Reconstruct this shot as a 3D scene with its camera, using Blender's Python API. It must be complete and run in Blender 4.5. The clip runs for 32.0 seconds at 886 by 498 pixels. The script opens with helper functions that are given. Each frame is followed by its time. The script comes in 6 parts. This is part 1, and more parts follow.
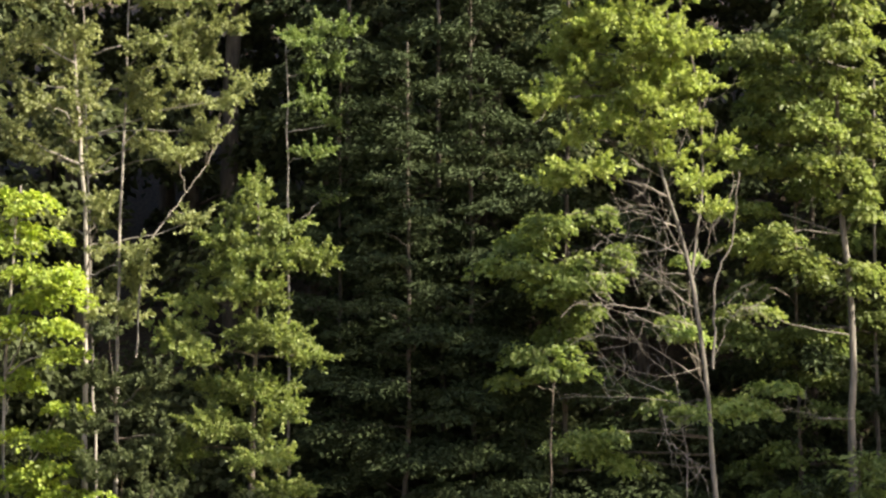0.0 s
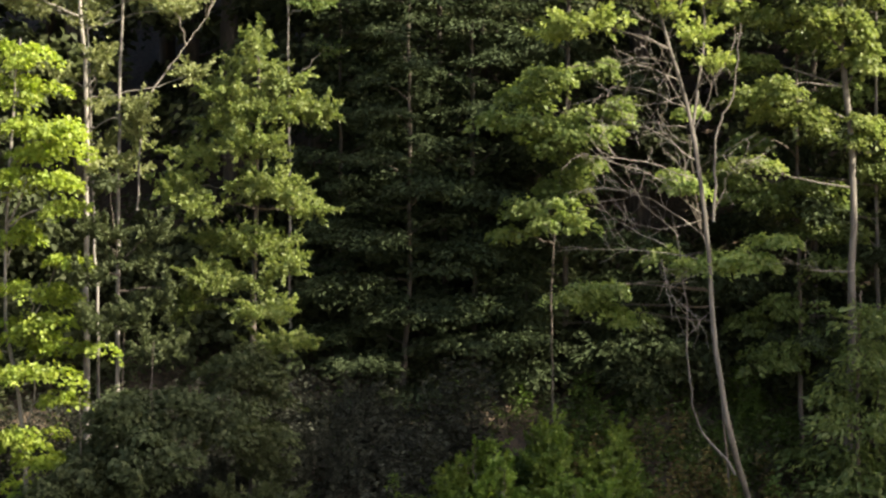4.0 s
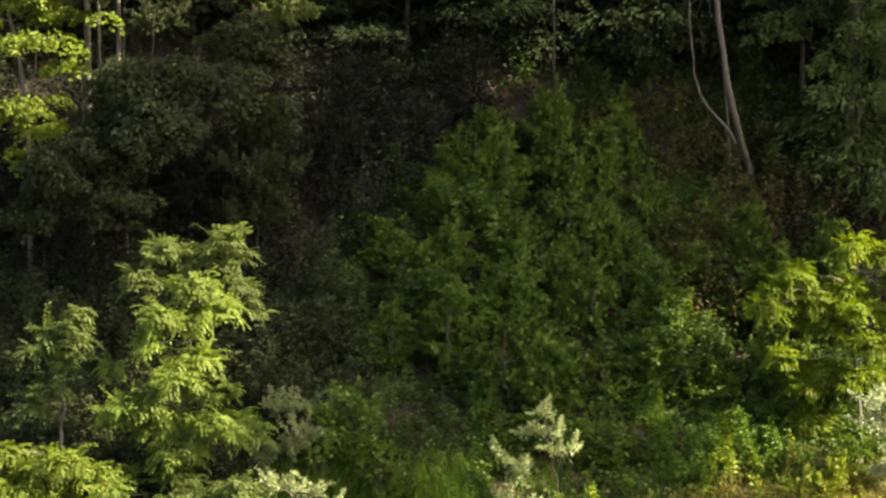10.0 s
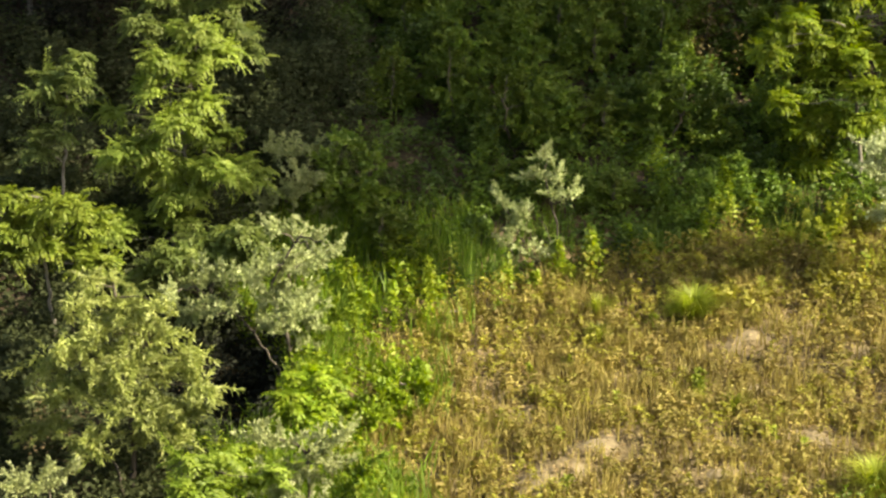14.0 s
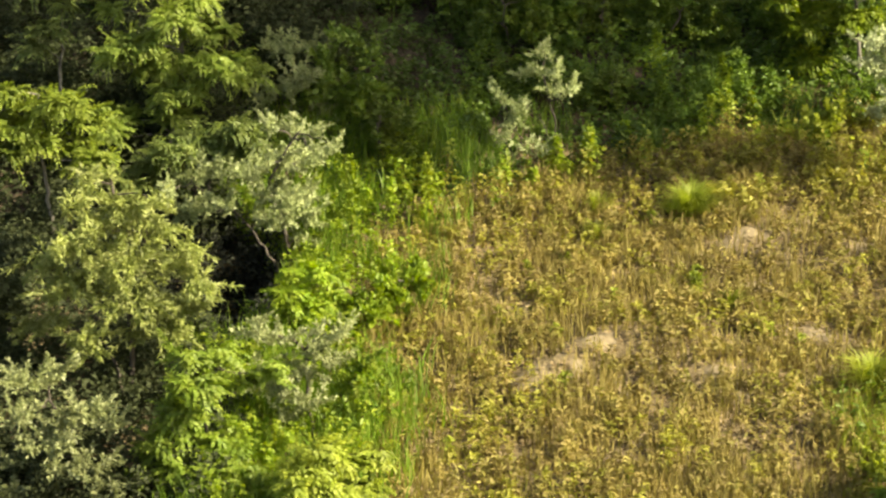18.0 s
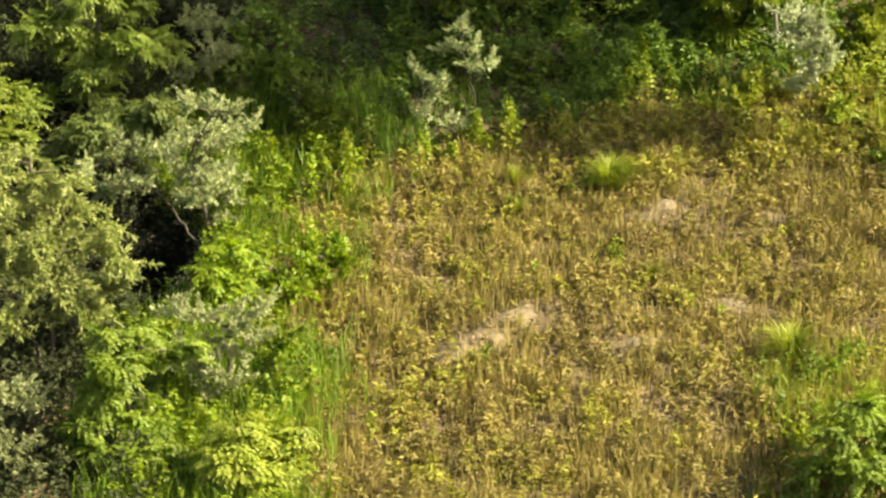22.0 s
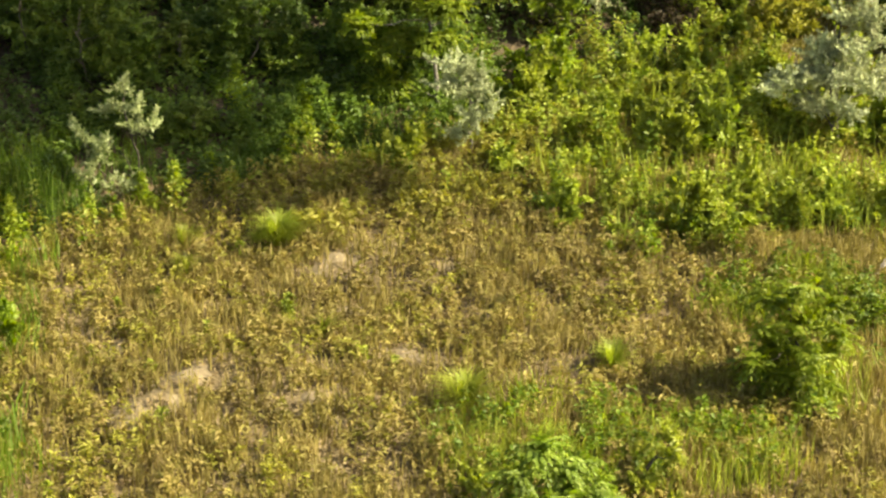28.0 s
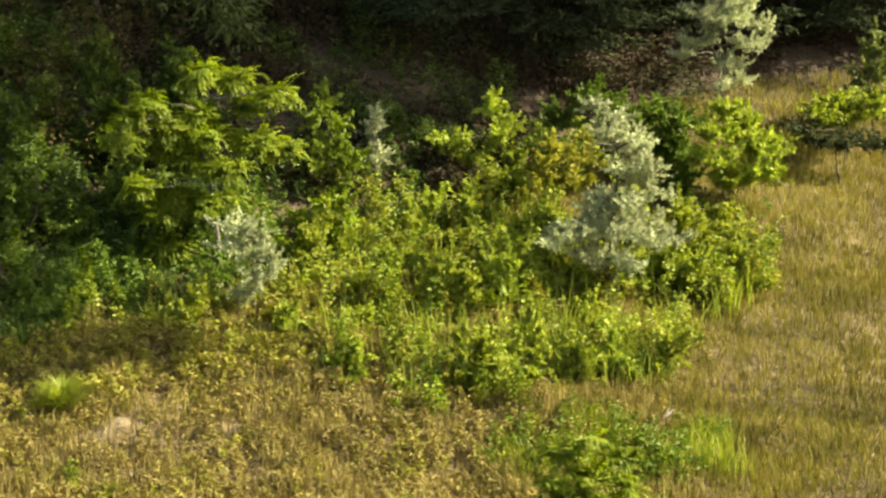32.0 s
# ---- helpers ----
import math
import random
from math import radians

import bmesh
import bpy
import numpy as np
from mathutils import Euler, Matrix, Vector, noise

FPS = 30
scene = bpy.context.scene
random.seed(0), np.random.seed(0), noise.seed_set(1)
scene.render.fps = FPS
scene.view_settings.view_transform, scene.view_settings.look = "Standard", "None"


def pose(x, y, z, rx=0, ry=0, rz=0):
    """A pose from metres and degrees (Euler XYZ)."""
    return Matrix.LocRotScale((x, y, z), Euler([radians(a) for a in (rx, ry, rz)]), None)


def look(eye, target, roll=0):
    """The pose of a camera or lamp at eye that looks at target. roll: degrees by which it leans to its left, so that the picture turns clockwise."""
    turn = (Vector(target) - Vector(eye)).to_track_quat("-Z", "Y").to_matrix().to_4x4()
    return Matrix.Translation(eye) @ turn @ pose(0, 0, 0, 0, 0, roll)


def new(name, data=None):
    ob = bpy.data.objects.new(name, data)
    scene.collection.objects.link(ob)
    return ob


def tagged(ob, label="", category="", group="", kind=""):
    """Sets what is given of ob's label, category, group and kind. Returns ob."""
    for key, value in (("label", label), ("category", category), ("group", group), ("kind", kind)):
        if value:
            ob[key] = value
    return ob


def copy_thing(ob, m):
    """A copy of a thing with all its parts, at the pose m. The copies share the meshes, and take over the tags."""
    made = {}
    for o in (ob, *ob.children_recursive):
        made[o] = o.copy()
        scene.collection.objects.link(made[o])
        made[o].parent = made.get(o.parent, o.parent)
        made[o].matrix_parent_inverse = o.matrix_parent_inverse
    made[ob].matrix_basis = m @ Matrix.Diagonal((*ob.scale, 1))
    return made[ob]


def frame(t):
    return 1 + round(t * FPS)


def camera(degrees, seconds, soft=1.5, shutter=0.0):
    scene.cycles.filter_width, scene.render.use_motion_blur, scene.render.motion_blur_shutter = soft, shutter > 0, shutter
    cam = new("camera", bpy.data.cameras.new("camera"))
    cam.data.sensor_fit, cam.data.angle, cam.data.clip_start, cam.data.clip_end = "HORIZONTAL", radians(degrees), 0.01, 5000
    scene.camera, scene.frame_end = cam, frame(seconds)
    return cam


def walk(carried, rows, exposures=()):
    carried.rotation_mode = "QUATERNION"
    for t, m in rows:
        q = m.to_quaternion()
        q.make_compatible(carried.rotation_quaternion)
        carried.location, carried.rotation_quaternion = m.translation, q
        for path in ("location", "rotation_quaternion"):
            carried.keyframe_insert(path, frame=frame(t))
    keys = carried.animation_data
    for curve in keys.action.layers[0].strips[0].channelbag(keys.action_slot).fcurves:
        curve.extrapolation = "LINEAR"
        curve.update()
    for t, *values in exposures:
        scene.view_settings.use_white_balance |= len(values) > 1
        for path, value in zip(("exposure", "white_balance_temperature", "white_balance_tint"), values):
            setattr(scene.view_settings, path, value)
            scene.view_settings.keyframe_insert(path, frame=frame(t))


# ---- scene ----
# ---- camera: it hovers in one place, tilts down from the forest to the meadow, then turns to the right ----
EYE = (0.0, 0.0, 14.0)
cam = camera(20.0, 32.0, soft=2.4)
TURNS = [  # seconds, tilt above the horizon, turn to the left
    (0.0, 0.689, -0.035),
    (0.5, 0.550, -0.045),
    (1.0, 0.335, -0.058),
    (1.5, 0.026, -0.046),
    (2.0, -0.458, -0.044),
    (2.5, -0.993, -0.033),
    (3.0, -1.538, -0.035),
    (3.5, -2.095, -0.018),
    (5.5, -4.457, -0.017),
    (6.0, -5.065, -0.012),
    (6.5, -5.677, 0.004),
    (7.0, -6.286, 0.023),
    (7.5, -6.914, 0.026),
    (8.0, -7.569, 0.028),
    (8.5, -8.234, 0.036),
    (9.0, -8.911, 0.031),
    (9.5, -9.537, 0.022),
    (10.0, -10.205, 0.021),
    (10.5, -10.899, 0.036),
    (11.0, -11.622, 0.052),
    (11.5, -12.337, 0.062),
    (12.0, -13.072, 0.071),
    (12.5, -13.803, 0.074),
    (13.0, -14.543, 0.078),
    (13.5, -15.273, 0.065),
    (14.0, -16.021, 0.043),
    (14.5, -16.760, 0.037),
    (15.0, -17.427, 0.022),
    (15.5, -17.834, 0.019),
    (17.5, -18.295, 0.005),
    (18.0, -18.372, -0.006),
    (18.5, -18.472, -0.002),
    (19.0, -18.519, -0.000),
    (19.5, -18.589, -0.121),
    (20.0, -18.660, -0.388),
    (20.5, -18.739, -0.691),
    (21.0, -18.819, -0.999),
    (21.5, -18.885, -1.410),
    (22.0, -18.937, -1.918),
    (22.5, -18.992, -2.525),
    (23.0, -19.058, -3.128),
    (23.5, -19.107, -3.733),
    (24.0, -19.154, -4.455),
    (24.5, -19.211, -5.179),
    (25.0, -19.274, -5.906),
    (25.5, -19.313, -6.575),
    (27.5, -18.216, -9.230),
    (28.0, -17.671, -9.825),
    (28.5, -17.141, -10.422),
    (29.0, -16.605, -11.021),
    (29.5, -16.087, -11.641),
    (30.0, -15.568, -12.274),
    (30.5, -15.047, -12.901),
    (31.0, -14.531, -13.549),
    (31.5, -14.178, -14.221),
    (32.0, -14.054, -14.935),
]
walk(cam, [(t, pose(*EYE, 90 + tilt, 0, turn)) for t, tilt, turn in TURNS],
     exposures=[(0, 2.12, 6400, 12), (6, 1.97, 6400, 12), (8, 1.84, 6550, 10), (10, 1.64, 6850, 6), (13, 1.51, 7150, 3), (32, 1.52, 7200, 3)])

# ---- world and sun ----
SUN_UP, SUN_AZ = 38.0, 112.0   # degrees above the horizon, degrees from the view's forward axis to the right
world = bpy.data.worlds.new("world")
scene.world = world
world.use_nodes = True
wn = world.node_tree.nodes
sky = wn.new("ShaderNodeTexSky")
sky.sky_type, sky.sun_disc = 'NISHITA', False
sky.dust_density = 4.0
sky.sun_elevation, sky.sun_rotation = radians(SUN_UP), radians(SUN_AZ)
wn["Background"].inputs["Strength"].default_value = 0.102
world.node_tree.links.new(sky.outputs[0], wn["Background"].inputs["Color"])
sun = new("sun", bpy.data.lights.new("sun", 'SUN'))
sun.data.energy, sun.data.angle, sun.data.color = 5.0, radians(0.53), (1.0, 0.91, 0.72)
sun_way = Vector((math.sin(radians(SUN_AZ)) * math.cos(radians(SUN_UP)), math.cos(radians(SUN_AZ)) * math.cos(radians(SUN_UP)), math.sin(radians(SUN_UP))))
sun.matrix_world = look(sun_way * 100, (0, 0, 0))


# ---- materials ----
def material(name):
    m = bpy.data.materials.new(name)
    m.use_nodes = True
    nt = m.node_tree
    return m, nt, nt.nodes["Principled BSDF"], nt.nodes["Material Output"]


def ramp(nt, colours, spread=None):
    r = nt.nodes.new("ShaderNodeValToRGB")
    e = r.color_ramp.elements
    while len(e) < len(colours):
        e.new(0.5)
    for i, c in enumerate(colours):
        e[i].position = i / max(1, len(colours) - 1) if spread is None else spread[i]
        e[i].color = (*c, 1)
    return r


def leaf_material(name, colours, through_light=0.35, rough=0.5, patch=0.55, scale=1.3, gloss=0.35):
    """Leaves: each leaf takes its own tint, whole sprays drift in hue, light shines through."""
    m, nt, bsdf, out = material(name)
    N, L = nt.nodes, nt.links
    geo = N.new("ShaderNodeNewGeometry")
    tint = ramp(nt, colours)
    plant, wide, share = N.new("ShaderNodeTexNoise"), N.new("ShaderNodeMapRange"), N.new("ShaderNodeMix")
    plant.inputs["Scale"].default_value, plant.inputs["Detail"].default_value = 4.5, 2
    wide.inputs[1].default_value, wide.inputs[2].default_value = 0.36, 0.64
    share.data_type = 'FLOAT'
    share.inputs[0].default_value = 0.42
    L.new(plant.outputs["Fac"], wide.inputs[0])
    L.new(wide.outputs[0], share.inputs[2])
    L.new(geo.outputs["Random Per Island"], share.inputs[3])
    L.new(share.outputs[0], tint.inputs[0])
    tex = N.new("ShaderNodeTexNoise")
    tex.inputs["Scale"].default_value, tex.inputs["Detail"].default_value = scale, 3
    co = N.new("ShaderNodeTexCoord")
    L.new(co.outputs["Object"], tex.inputs["Vector"])
    L.new(co.outputs["Object"], plant.inputs["Vector"])
    span = N.new("ShaderNodeMapRange")
    span.inputs[1].default_value, span.inputs[2].default_value = 0.3, 0.7
    span.inputs[3].default_value, span.inputs[4].default_value = 1 - patch * 0.5, 1 + patch * 0.5
    L.new(tex.outputs["Fac"], span.inputs[0])
    hsv = N.new("ShaderNodeHueSaturation")
    own, shift, turn = N.new("ShaderNodeObjectInfo"), N.new("ShaderNodeMapRange"), N.new("ShaderNodeMapRange")
    shift.inputs[3].default_value, shift.inputs[4].default_value = 0.9, 1.1
    turn.inputs[3].default_value, turn.inputs[4].default_value = 0.495, 0.507
    both = N.new("ShaderNodeMath")
    both.operation = 'MULTIPLY'
    L.new(own.outputs["Random"], shift.inputs[0])
    L.new(own.outputs["Random"], turn.inputs[0])
    L.new(span.outputs[0], both.inputs[0])
    L.new(shift.outputs[0], both.inputs[1])
    L.new(both.outputs[0], hsv.inputs["Value"])
    L.new(turn.outputs[0], hsv.inputs["Hue"])
    L.new(tint.outputs[0], hsv.inputs["Color"])
    L.new(hsv.outputs[0], bsdf.inputs["Base Color"])
    bsdf.inputs["Roughness"].default_value = rough
    bsdf.inputs["Specular IOR Level"].default_value = gloss
    tr = N.new("ShaderNodeBsdfTranslucent")
    glow = N.new("ShaderNodeHueSaturation")
    glow.inputs["Value"].default_value, glow.inputs["Saturation"].default_value = 1.5, 1.1
    L.new(hsv.outputs[0], glow.inputs["Color"])
    L.new(glow.outputs[0], tr.inputs["Color"])
    mix = N.new("ShaderNodeMixShader")
    mix.inputs[0].default_value = through_light
    L.new(bsdf.outputs[0], mix.inputs[1])
    L.new(tr.outputs[0], mix.inputs[2])
    L.new(mix.outputs[0], out.inputs["Surface"])
    return m


def bark_material(name, dark, light, scale=6.0):
    m, nt, bsdf, out = material(name)
    N, L = nt.nodes, nt.links
    co, mp = N.new("ShaderNodeTexCoord"), N.new("ShaderNodeMapping")
    mp.inputs["Scale"].default_value = (1, 1, 0.22)
    L.new(co.outputs["Object"], mp.inputs["Vector"])
    a, b = N.new("ShaderNodeTexNoise"), N.new("ShaderNodeTexNoise")
    a.inputs["Scale"].default_value, a.inputs["Detail"].default_value = scale * 3, 6
    b.inputs["Scale"].default_value = scale * 0.4
    for t in (a, b):
        L.new(mp.outputs[0], t.inputs["Vector"])
    mul = N.new("ShaderNodeMath")
    mul.operation = 'MULTIPLY_ADD'
    mul.inputs[1].default_value = 0.6
    L.new(a.outputs["Fac"], mul.inputs[0])
    half = N.new("ShaderNodeMath")
    half.operation = 'MULTIPLY'
    half.inputs[1].default_value = 0.4
    L.new(b.outputs["Fac"], half.inputs[0])
    L.new(half.outputs[0], mul.inputs[2])
    r = ramp(nt, [dark, light], (0.36, 0.64))
    L.new(mul.outputs[0], r.inputs[0])
    L.new(r.outputs[0], bsdf.inputs["Base Color"])
    bump = N.new("ShaderNodeBump")
    bump.inputs["Strength"].default_value, bump.inputs["Distance"].default_value = 0.6, 0.02
    L.new(a.outputs["Fac"], bump.inputs["Height"])
    L.new(bump.outputs[0], bsdf.inputs["Normal"])
    bsdf.inputs["Roughness"].default_value = 0.9
    return m


def soil_material():
    m, nt, bsdf, out = material("soil")
    N, L = nt.nodes, nt.links
    co = N.new("ShaderNodeTexCoord")
    big, fine = N.new("ShaderNodeTexNoise"), N.new("ShaderNodeTexNoise")
    big.inputs["Scale"].default_value, big.inputs["Detail"].default_value = 0.55, 5
    fine.inputs["Scale"].default_value, fine.inputs["Detail"].default_value = 14, 8
    for t in (big, fine):
        L.new(co.outputs["Object"], t.inputs["Vector"])
    # leaf litter under the trees
    sep, slope, step = N.new("ShaderNodeSeparateXYZ"), N.new("ShaderNodeMath"), N.new("ShaderNodeMapRange")
    L.new(co.outputs["Object"], sep.inputs[0])
    slope.operation = 'MULTIPLY_ADD'
    slope.inputs[1].default_value = -0.45
    L.new(sep.outputs[0], slope.inputs[0])
    L.new(sep.outputs[1], slope.inputs[2])
    wave = N.new("ShaderNodeMath")
    wave.operation = 'MULTIPLY_ADD'
    wave.inputs[1].default_value = 5.0
    L.new(big.outputs["Fac"], wave.inputs[0])
    L.new(slope.outputs[0], wave.inputs[2])
    step.inputs[1].default_value, step.inputs[2].default_value = 44.0, 46.0
    L.new(wave.outputs[0], step.inputs[0])
    litter = ramp(nt, [(0.02, 0.014, 0.008), (0.05, 0.034, 0.019), (0.085, 0.057, 0.032)], (0.3, 0.5, 0.7))
    L.new(fine.outputs["Fac"], litter.inputs[0])
    r1 = ramp(nt, [(0.10, 0.072, 0.033), (0.165, 0.122, 0.056), (0.27, 0.21, 0.11)], (0.3, 0.5, 0.72))
    r2 = ramp(nt, [(0.45, 0.4, 0.35), (1.0, 1.0, 1.0)], (0.3, 0.62))
    L.new(big.outputs["Fac"], r1.inputs[0])
    L.new(fine.outputs["Fac"], r2.inputs[0])
    mx = N.new("ShaderNodeMix")
    mx.data_type, mx.blend_type = 'RGBA', 'MULTIPLY'
    mx.inputs[0].default_value = 1.0
    L.new(r1.outputs[0], mx.inputs[6])
    L.new(r2.outputs[0], mx.inputs[7])
    cover = N.new("ShaderNodeMix")
    cover.data_type = 'RGBA'
    L.new(step.outputs[0], cover.inputs[0])
    L.new(mx.outputs[2], cover.inputs[6])
    L.new(litter.outputs[0], cover.inputs[7])
    L.new(cover.outputs[2], bsdf.inputs["Base Color"])
    bump = N.new("ShaderNodeBump")
    bump.inputs["Strength"].default_value, bump.inputs["Distance"].default_value = 0.8, 0.05
    L.new(fine.outputs["Fac"], bump.inputs["Height"])
    L.new(bump.outputs[0], bsdf.inputs["Normal"])
    bsdf.inputs["Roughness"].default_value = 0.95
    return m


SOIL = soil_material()
EARTH = bark_material("pale_earth", (0.115, 0.085, 0.045), (0.215, 0.168, 0.096), 4.0)
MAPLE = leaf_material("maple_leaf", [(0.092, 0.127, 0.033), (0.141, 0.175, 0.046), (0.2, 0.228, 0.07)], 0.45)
# Darker copy of the maple leaf, dimmed by colour for trees behind bright ones.
MAPLE_DIM = leaf_material("dim_maple_leaf", [(0.075, 0.109, 0.03), (0.115, 0.149, 0.041), (0.167, 0.201, 0.062)], 0.4)
PALE = leaf_material("pale_leaf", [(0.12, 0.14, 0.046), (0.165, 0.185, 0.066), (0.235, 0.25, 0.105)], 0.42)
LOCUST = leaf_material("locust_leaf", [(0.129, 0.174, 0.025), (0.185, 0.23, 0.034), (0.246, 0.274, 0.047)], 0.45)
# Brighter copies of the pale and locust leaves, with sunlight put into the colour.
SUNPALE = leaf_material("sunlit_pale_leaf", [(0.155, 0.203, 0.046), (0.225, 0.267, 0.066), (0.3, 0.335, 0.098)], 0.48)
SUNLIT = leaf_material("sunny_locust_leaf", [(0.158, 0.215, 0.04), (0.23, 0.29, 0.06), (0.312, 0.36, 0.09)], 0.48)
GREENLEAF = leaf_material("green_leaf", [(0.105, 0.155, 0.018), (0.165, 0.215, 0.027), (0.24, 0.28, 0.045)], 0.42)
# Forest leaf darkened on purpose: the wood's deep shade is put into the colour.
FOREST_SHADED = leaf_material("shaded_forest_leaf", [(0.036, 0.043, 0.019), (0.056, 0.066, 0.028), (0.082, 0.093, 0.042)], 0.4, 0.65, gloss=0.15)
SILVER = leaf_material("silver_leaf", [(0.185, 0.211, 0.086), (0.269, 0.296, 0.128), (0.375, 0.396, 0.201)], 0.32, 0.4)
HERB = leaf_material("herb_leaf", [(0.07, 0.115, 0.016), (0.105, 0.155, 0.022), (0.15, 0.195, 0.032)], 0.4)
# Herb leaf lightened for bush tops, darkened between them: clump shading in the colour.
BANK_LIT = leaf_material("lit_bank_leaf", [(0.082, 0.13, 0.02), (0.125, 0.178, 0.028), (0.18, 0.225, 0.042)], 0.42)
BANK_SHADED = leaf_material("shaded_bank_leaf", [(0.047, 0.077, 0.014), (0.07, 0.106, 0.02), (0.102, 0.137, 0.029)], 0.4)
LIME = leaf_material("lime_leaf", [(0.168, 0.213, 0.028), (0.262, 0.303, 0.042), (0.375, 0.405, 0.076)], 0.45)
FRESH = leaf_material("fresh_leaf", [(0.13, 0.19, 0.016), (0.19, 0.25, 0.022), (0.28, 0.315, 0.036)], 0.45)
DRY = leaf_material("dry_leaf", [(0.115, 0.077, 0.026), (0.18, 0.132, 0.04), (0.238, 0.185, 0.055), (0.2, 0.172, 0.037), (0.27, 0.225, 0.078)], 0.3, 0.65)
OLIVE = leaf_material("olive_leaf", [(0.165, 0.155, 0.026), (0.24, 0.23, 0.036), (0.33, 0.315, 0.055)], 0.38, 0.6)
LITTER = leaf_material("fallen_leaf", [(0.13, 0.082, 0.038), (0.22, 0.155, 0.075), (0.33, 0.255, 0.14), (0.19, 0.14, 0.06)], 0.15, 0.8, gloss=0.15)
STRAW = leaf_material("straw_blade", [(0.13, 0.145, 0.018), (0.205, 0.19, 0.03), (0.30, 0.258, 0.055)], 0.4, 0.6, 0.6, 0.5)
SLOPE = leaf_material("slope_blade", [(0.115, 0.11, 0.02), (0.175, 0.152, 0.028), (0.25, 0.212, 0.045)], 0.35, 0.65, 0.6, 0.5)
GRASS = leaf_material("grass_blade", [(0.08, 0.14, 0.014), (0.13, 0.19, 0.02), (0.19, 0.22, 0.03)], 0.4, 0.5)
FIR = leaf_material("fir_needles", [(0.025, 0.034, 0.015), (0.036, 0.047, 0.02), (0.047, 0.061, 0.026)], 0.2, 0.7, gloss=0.1)
# Brighter copy of the silver leaf: sunlight put into the colour on the bank.
SILVER_LIT = leaf_material("sunlit_silver_leaf", [(0.25, 0.27, 0.14), (0.36, 0.385, 0.21), (0.5, 0.52, 0.32)], 0.32, 0.4)
WILLOW = leaf_material("willow_leaf", [(0.2, 0.242, 0.062), (0.275, 0.314, 0.092), (0.385, 0.415, 0.155)], 0.4, 0.45)
BRACKEN = leaf_material("bracken_frond", [(0.032, 0.024, 0.012), (0.055, 0.038, 0.018), (0.05, 0.052, 0.02)], 0.3, 0.7)
RUSSET = leaf_material("russet_leaf", [(0.075, 0.058, 0.02), (0.115, 0.085, 0.03), (0.12, 0.11, 0.03)], 0.3, 0.7)
STALK = leaf_material("brown_stalk", [(0.137, 0.1, 0.03), (0.212, 0.166, 0.046), (0.3, 0.25, 0.077)], 0.25, 0.7)
# Grey leaf darkened to near black: the gully's deep shade put into colour.
GREY_SHADED = leaf_material("shaded_grey_leaf", [(0.026, 0.027, 0.02), (0.037, 0.039, 0.028), (0.05, 0.053, 0.039)], 0.25, 0.8, gloss=0.05)
BARK_PALE = bark_material("pale_bark", (0.09, 0.078, 0.062), (0.24, 0.215, 0.18))
# Pale bark darkened, so shade on the silver maple's trunk is in the colour.
BARK_DIM = bark_material("dim_bark", (0.055, 0.047, 0.038), (0.14, 0.122, 0.10))
BARK_DARK = bark_material("dark_bark", (0.03, 0.024, 0.018), (0.10, 0.08, 0.06))
BARK_DEAD = bark_material("dead_wood", (0.09, 0.075, 0.062), (0.22, 0.195, 0.165))


# -- ground plan
def bank_foot(x):
    """The line along which the meadow meets the bank."""
    return np.interp(x, [-30, -9, -4, 0, 4, 7.6, 13, 18, 30], [40, 40, 40.4, 41, 42.5, 43.6, 46.5, 51, 56])


# low mounds of bare pale earth in the meadow, and last a pit dug to shade the hollow among the shrubs: place, half
# length and width, turn, height
MOUNDS = [(2.1, 35.8, 1.0, 0.36, 0.85, 0.24), (1.35, 35.2, 0.5, 0.35, 0.2, 0.12), (5.0, 39.55, 0.6, 0.4, 0.5, 0.22), (1.3, 37.2, 0.4, 0.25, 0.3, 0.12), (4.1, 35.35, 0.25, 0.2, 0.0, 0.12), (5.6, 36.6, 0.5, 0.25, -0.2, 0.12), (4.9, 37.9, 0.5, 0.25, 0.2, 0.12), (9.2, 36.2, 0.4, 0.25, 0.2, 0.1), (-3.6, 38.5, 0.8, 1.1, 0.0, -2.3)]


def ground(x, y):
    """Height of the ground: a meadow that climbs gently, a steep bank, a wooded hill."""
    x, y = np.asarray(x, float), np.asarray(y, float)
    foot = bank_foot(x)
    z = 0.18 * (np.clip(y, 5, None) - 34)
    over = np.clip(y - foot, 0, None)
    gully = np.clip((-1.0 - x) / 5, 0, 1)
    steep = 0.40 - 0.06 * gully * gully * (3 - 2 * gully)
    z = z + steep * over * over / (over + 1.2)
    z = np.minimum(z, 45 + 0.02 * y)
    for a, b, long, wide, turn, high in MOUNDS:
        u, v = (x - a) * math.cos(turn) + (y - b) * math.sin(turn), (y - b) * math.cos(turn) - (x - a) * math.sin(turn)
        z = z + high * np.exp(-(u / long) ** 2 - (v / wide) ** 2)
    return z + 0.07 * np.sin(0.9 * x + 0.4 * y) * np.sin(0.7 * y - 0.5 * x) + 0.04 * np.sin(2.3 * x) * np.sin(2.1 * y + 1)
# -- end ground plan


# ---- builders ----
rng = np.random.default_rng(7)


def part(name, me, mat, parent, label=""):
    ob = new(name, me)
    if not me.materials:
        me.materials.append(mat)
    ob.parent = parent
    if parent is not None:
        ob.matrix_parent_inverse = Matrix.Translation(parent.location).inverted()
    return tagged(ob, label)


def thing(name, at, label, category, group=""):
    ob = new(name)
    ob.location = at
    ob.empty_display_size = 0.2
    return tagged(ob, label, category, group)


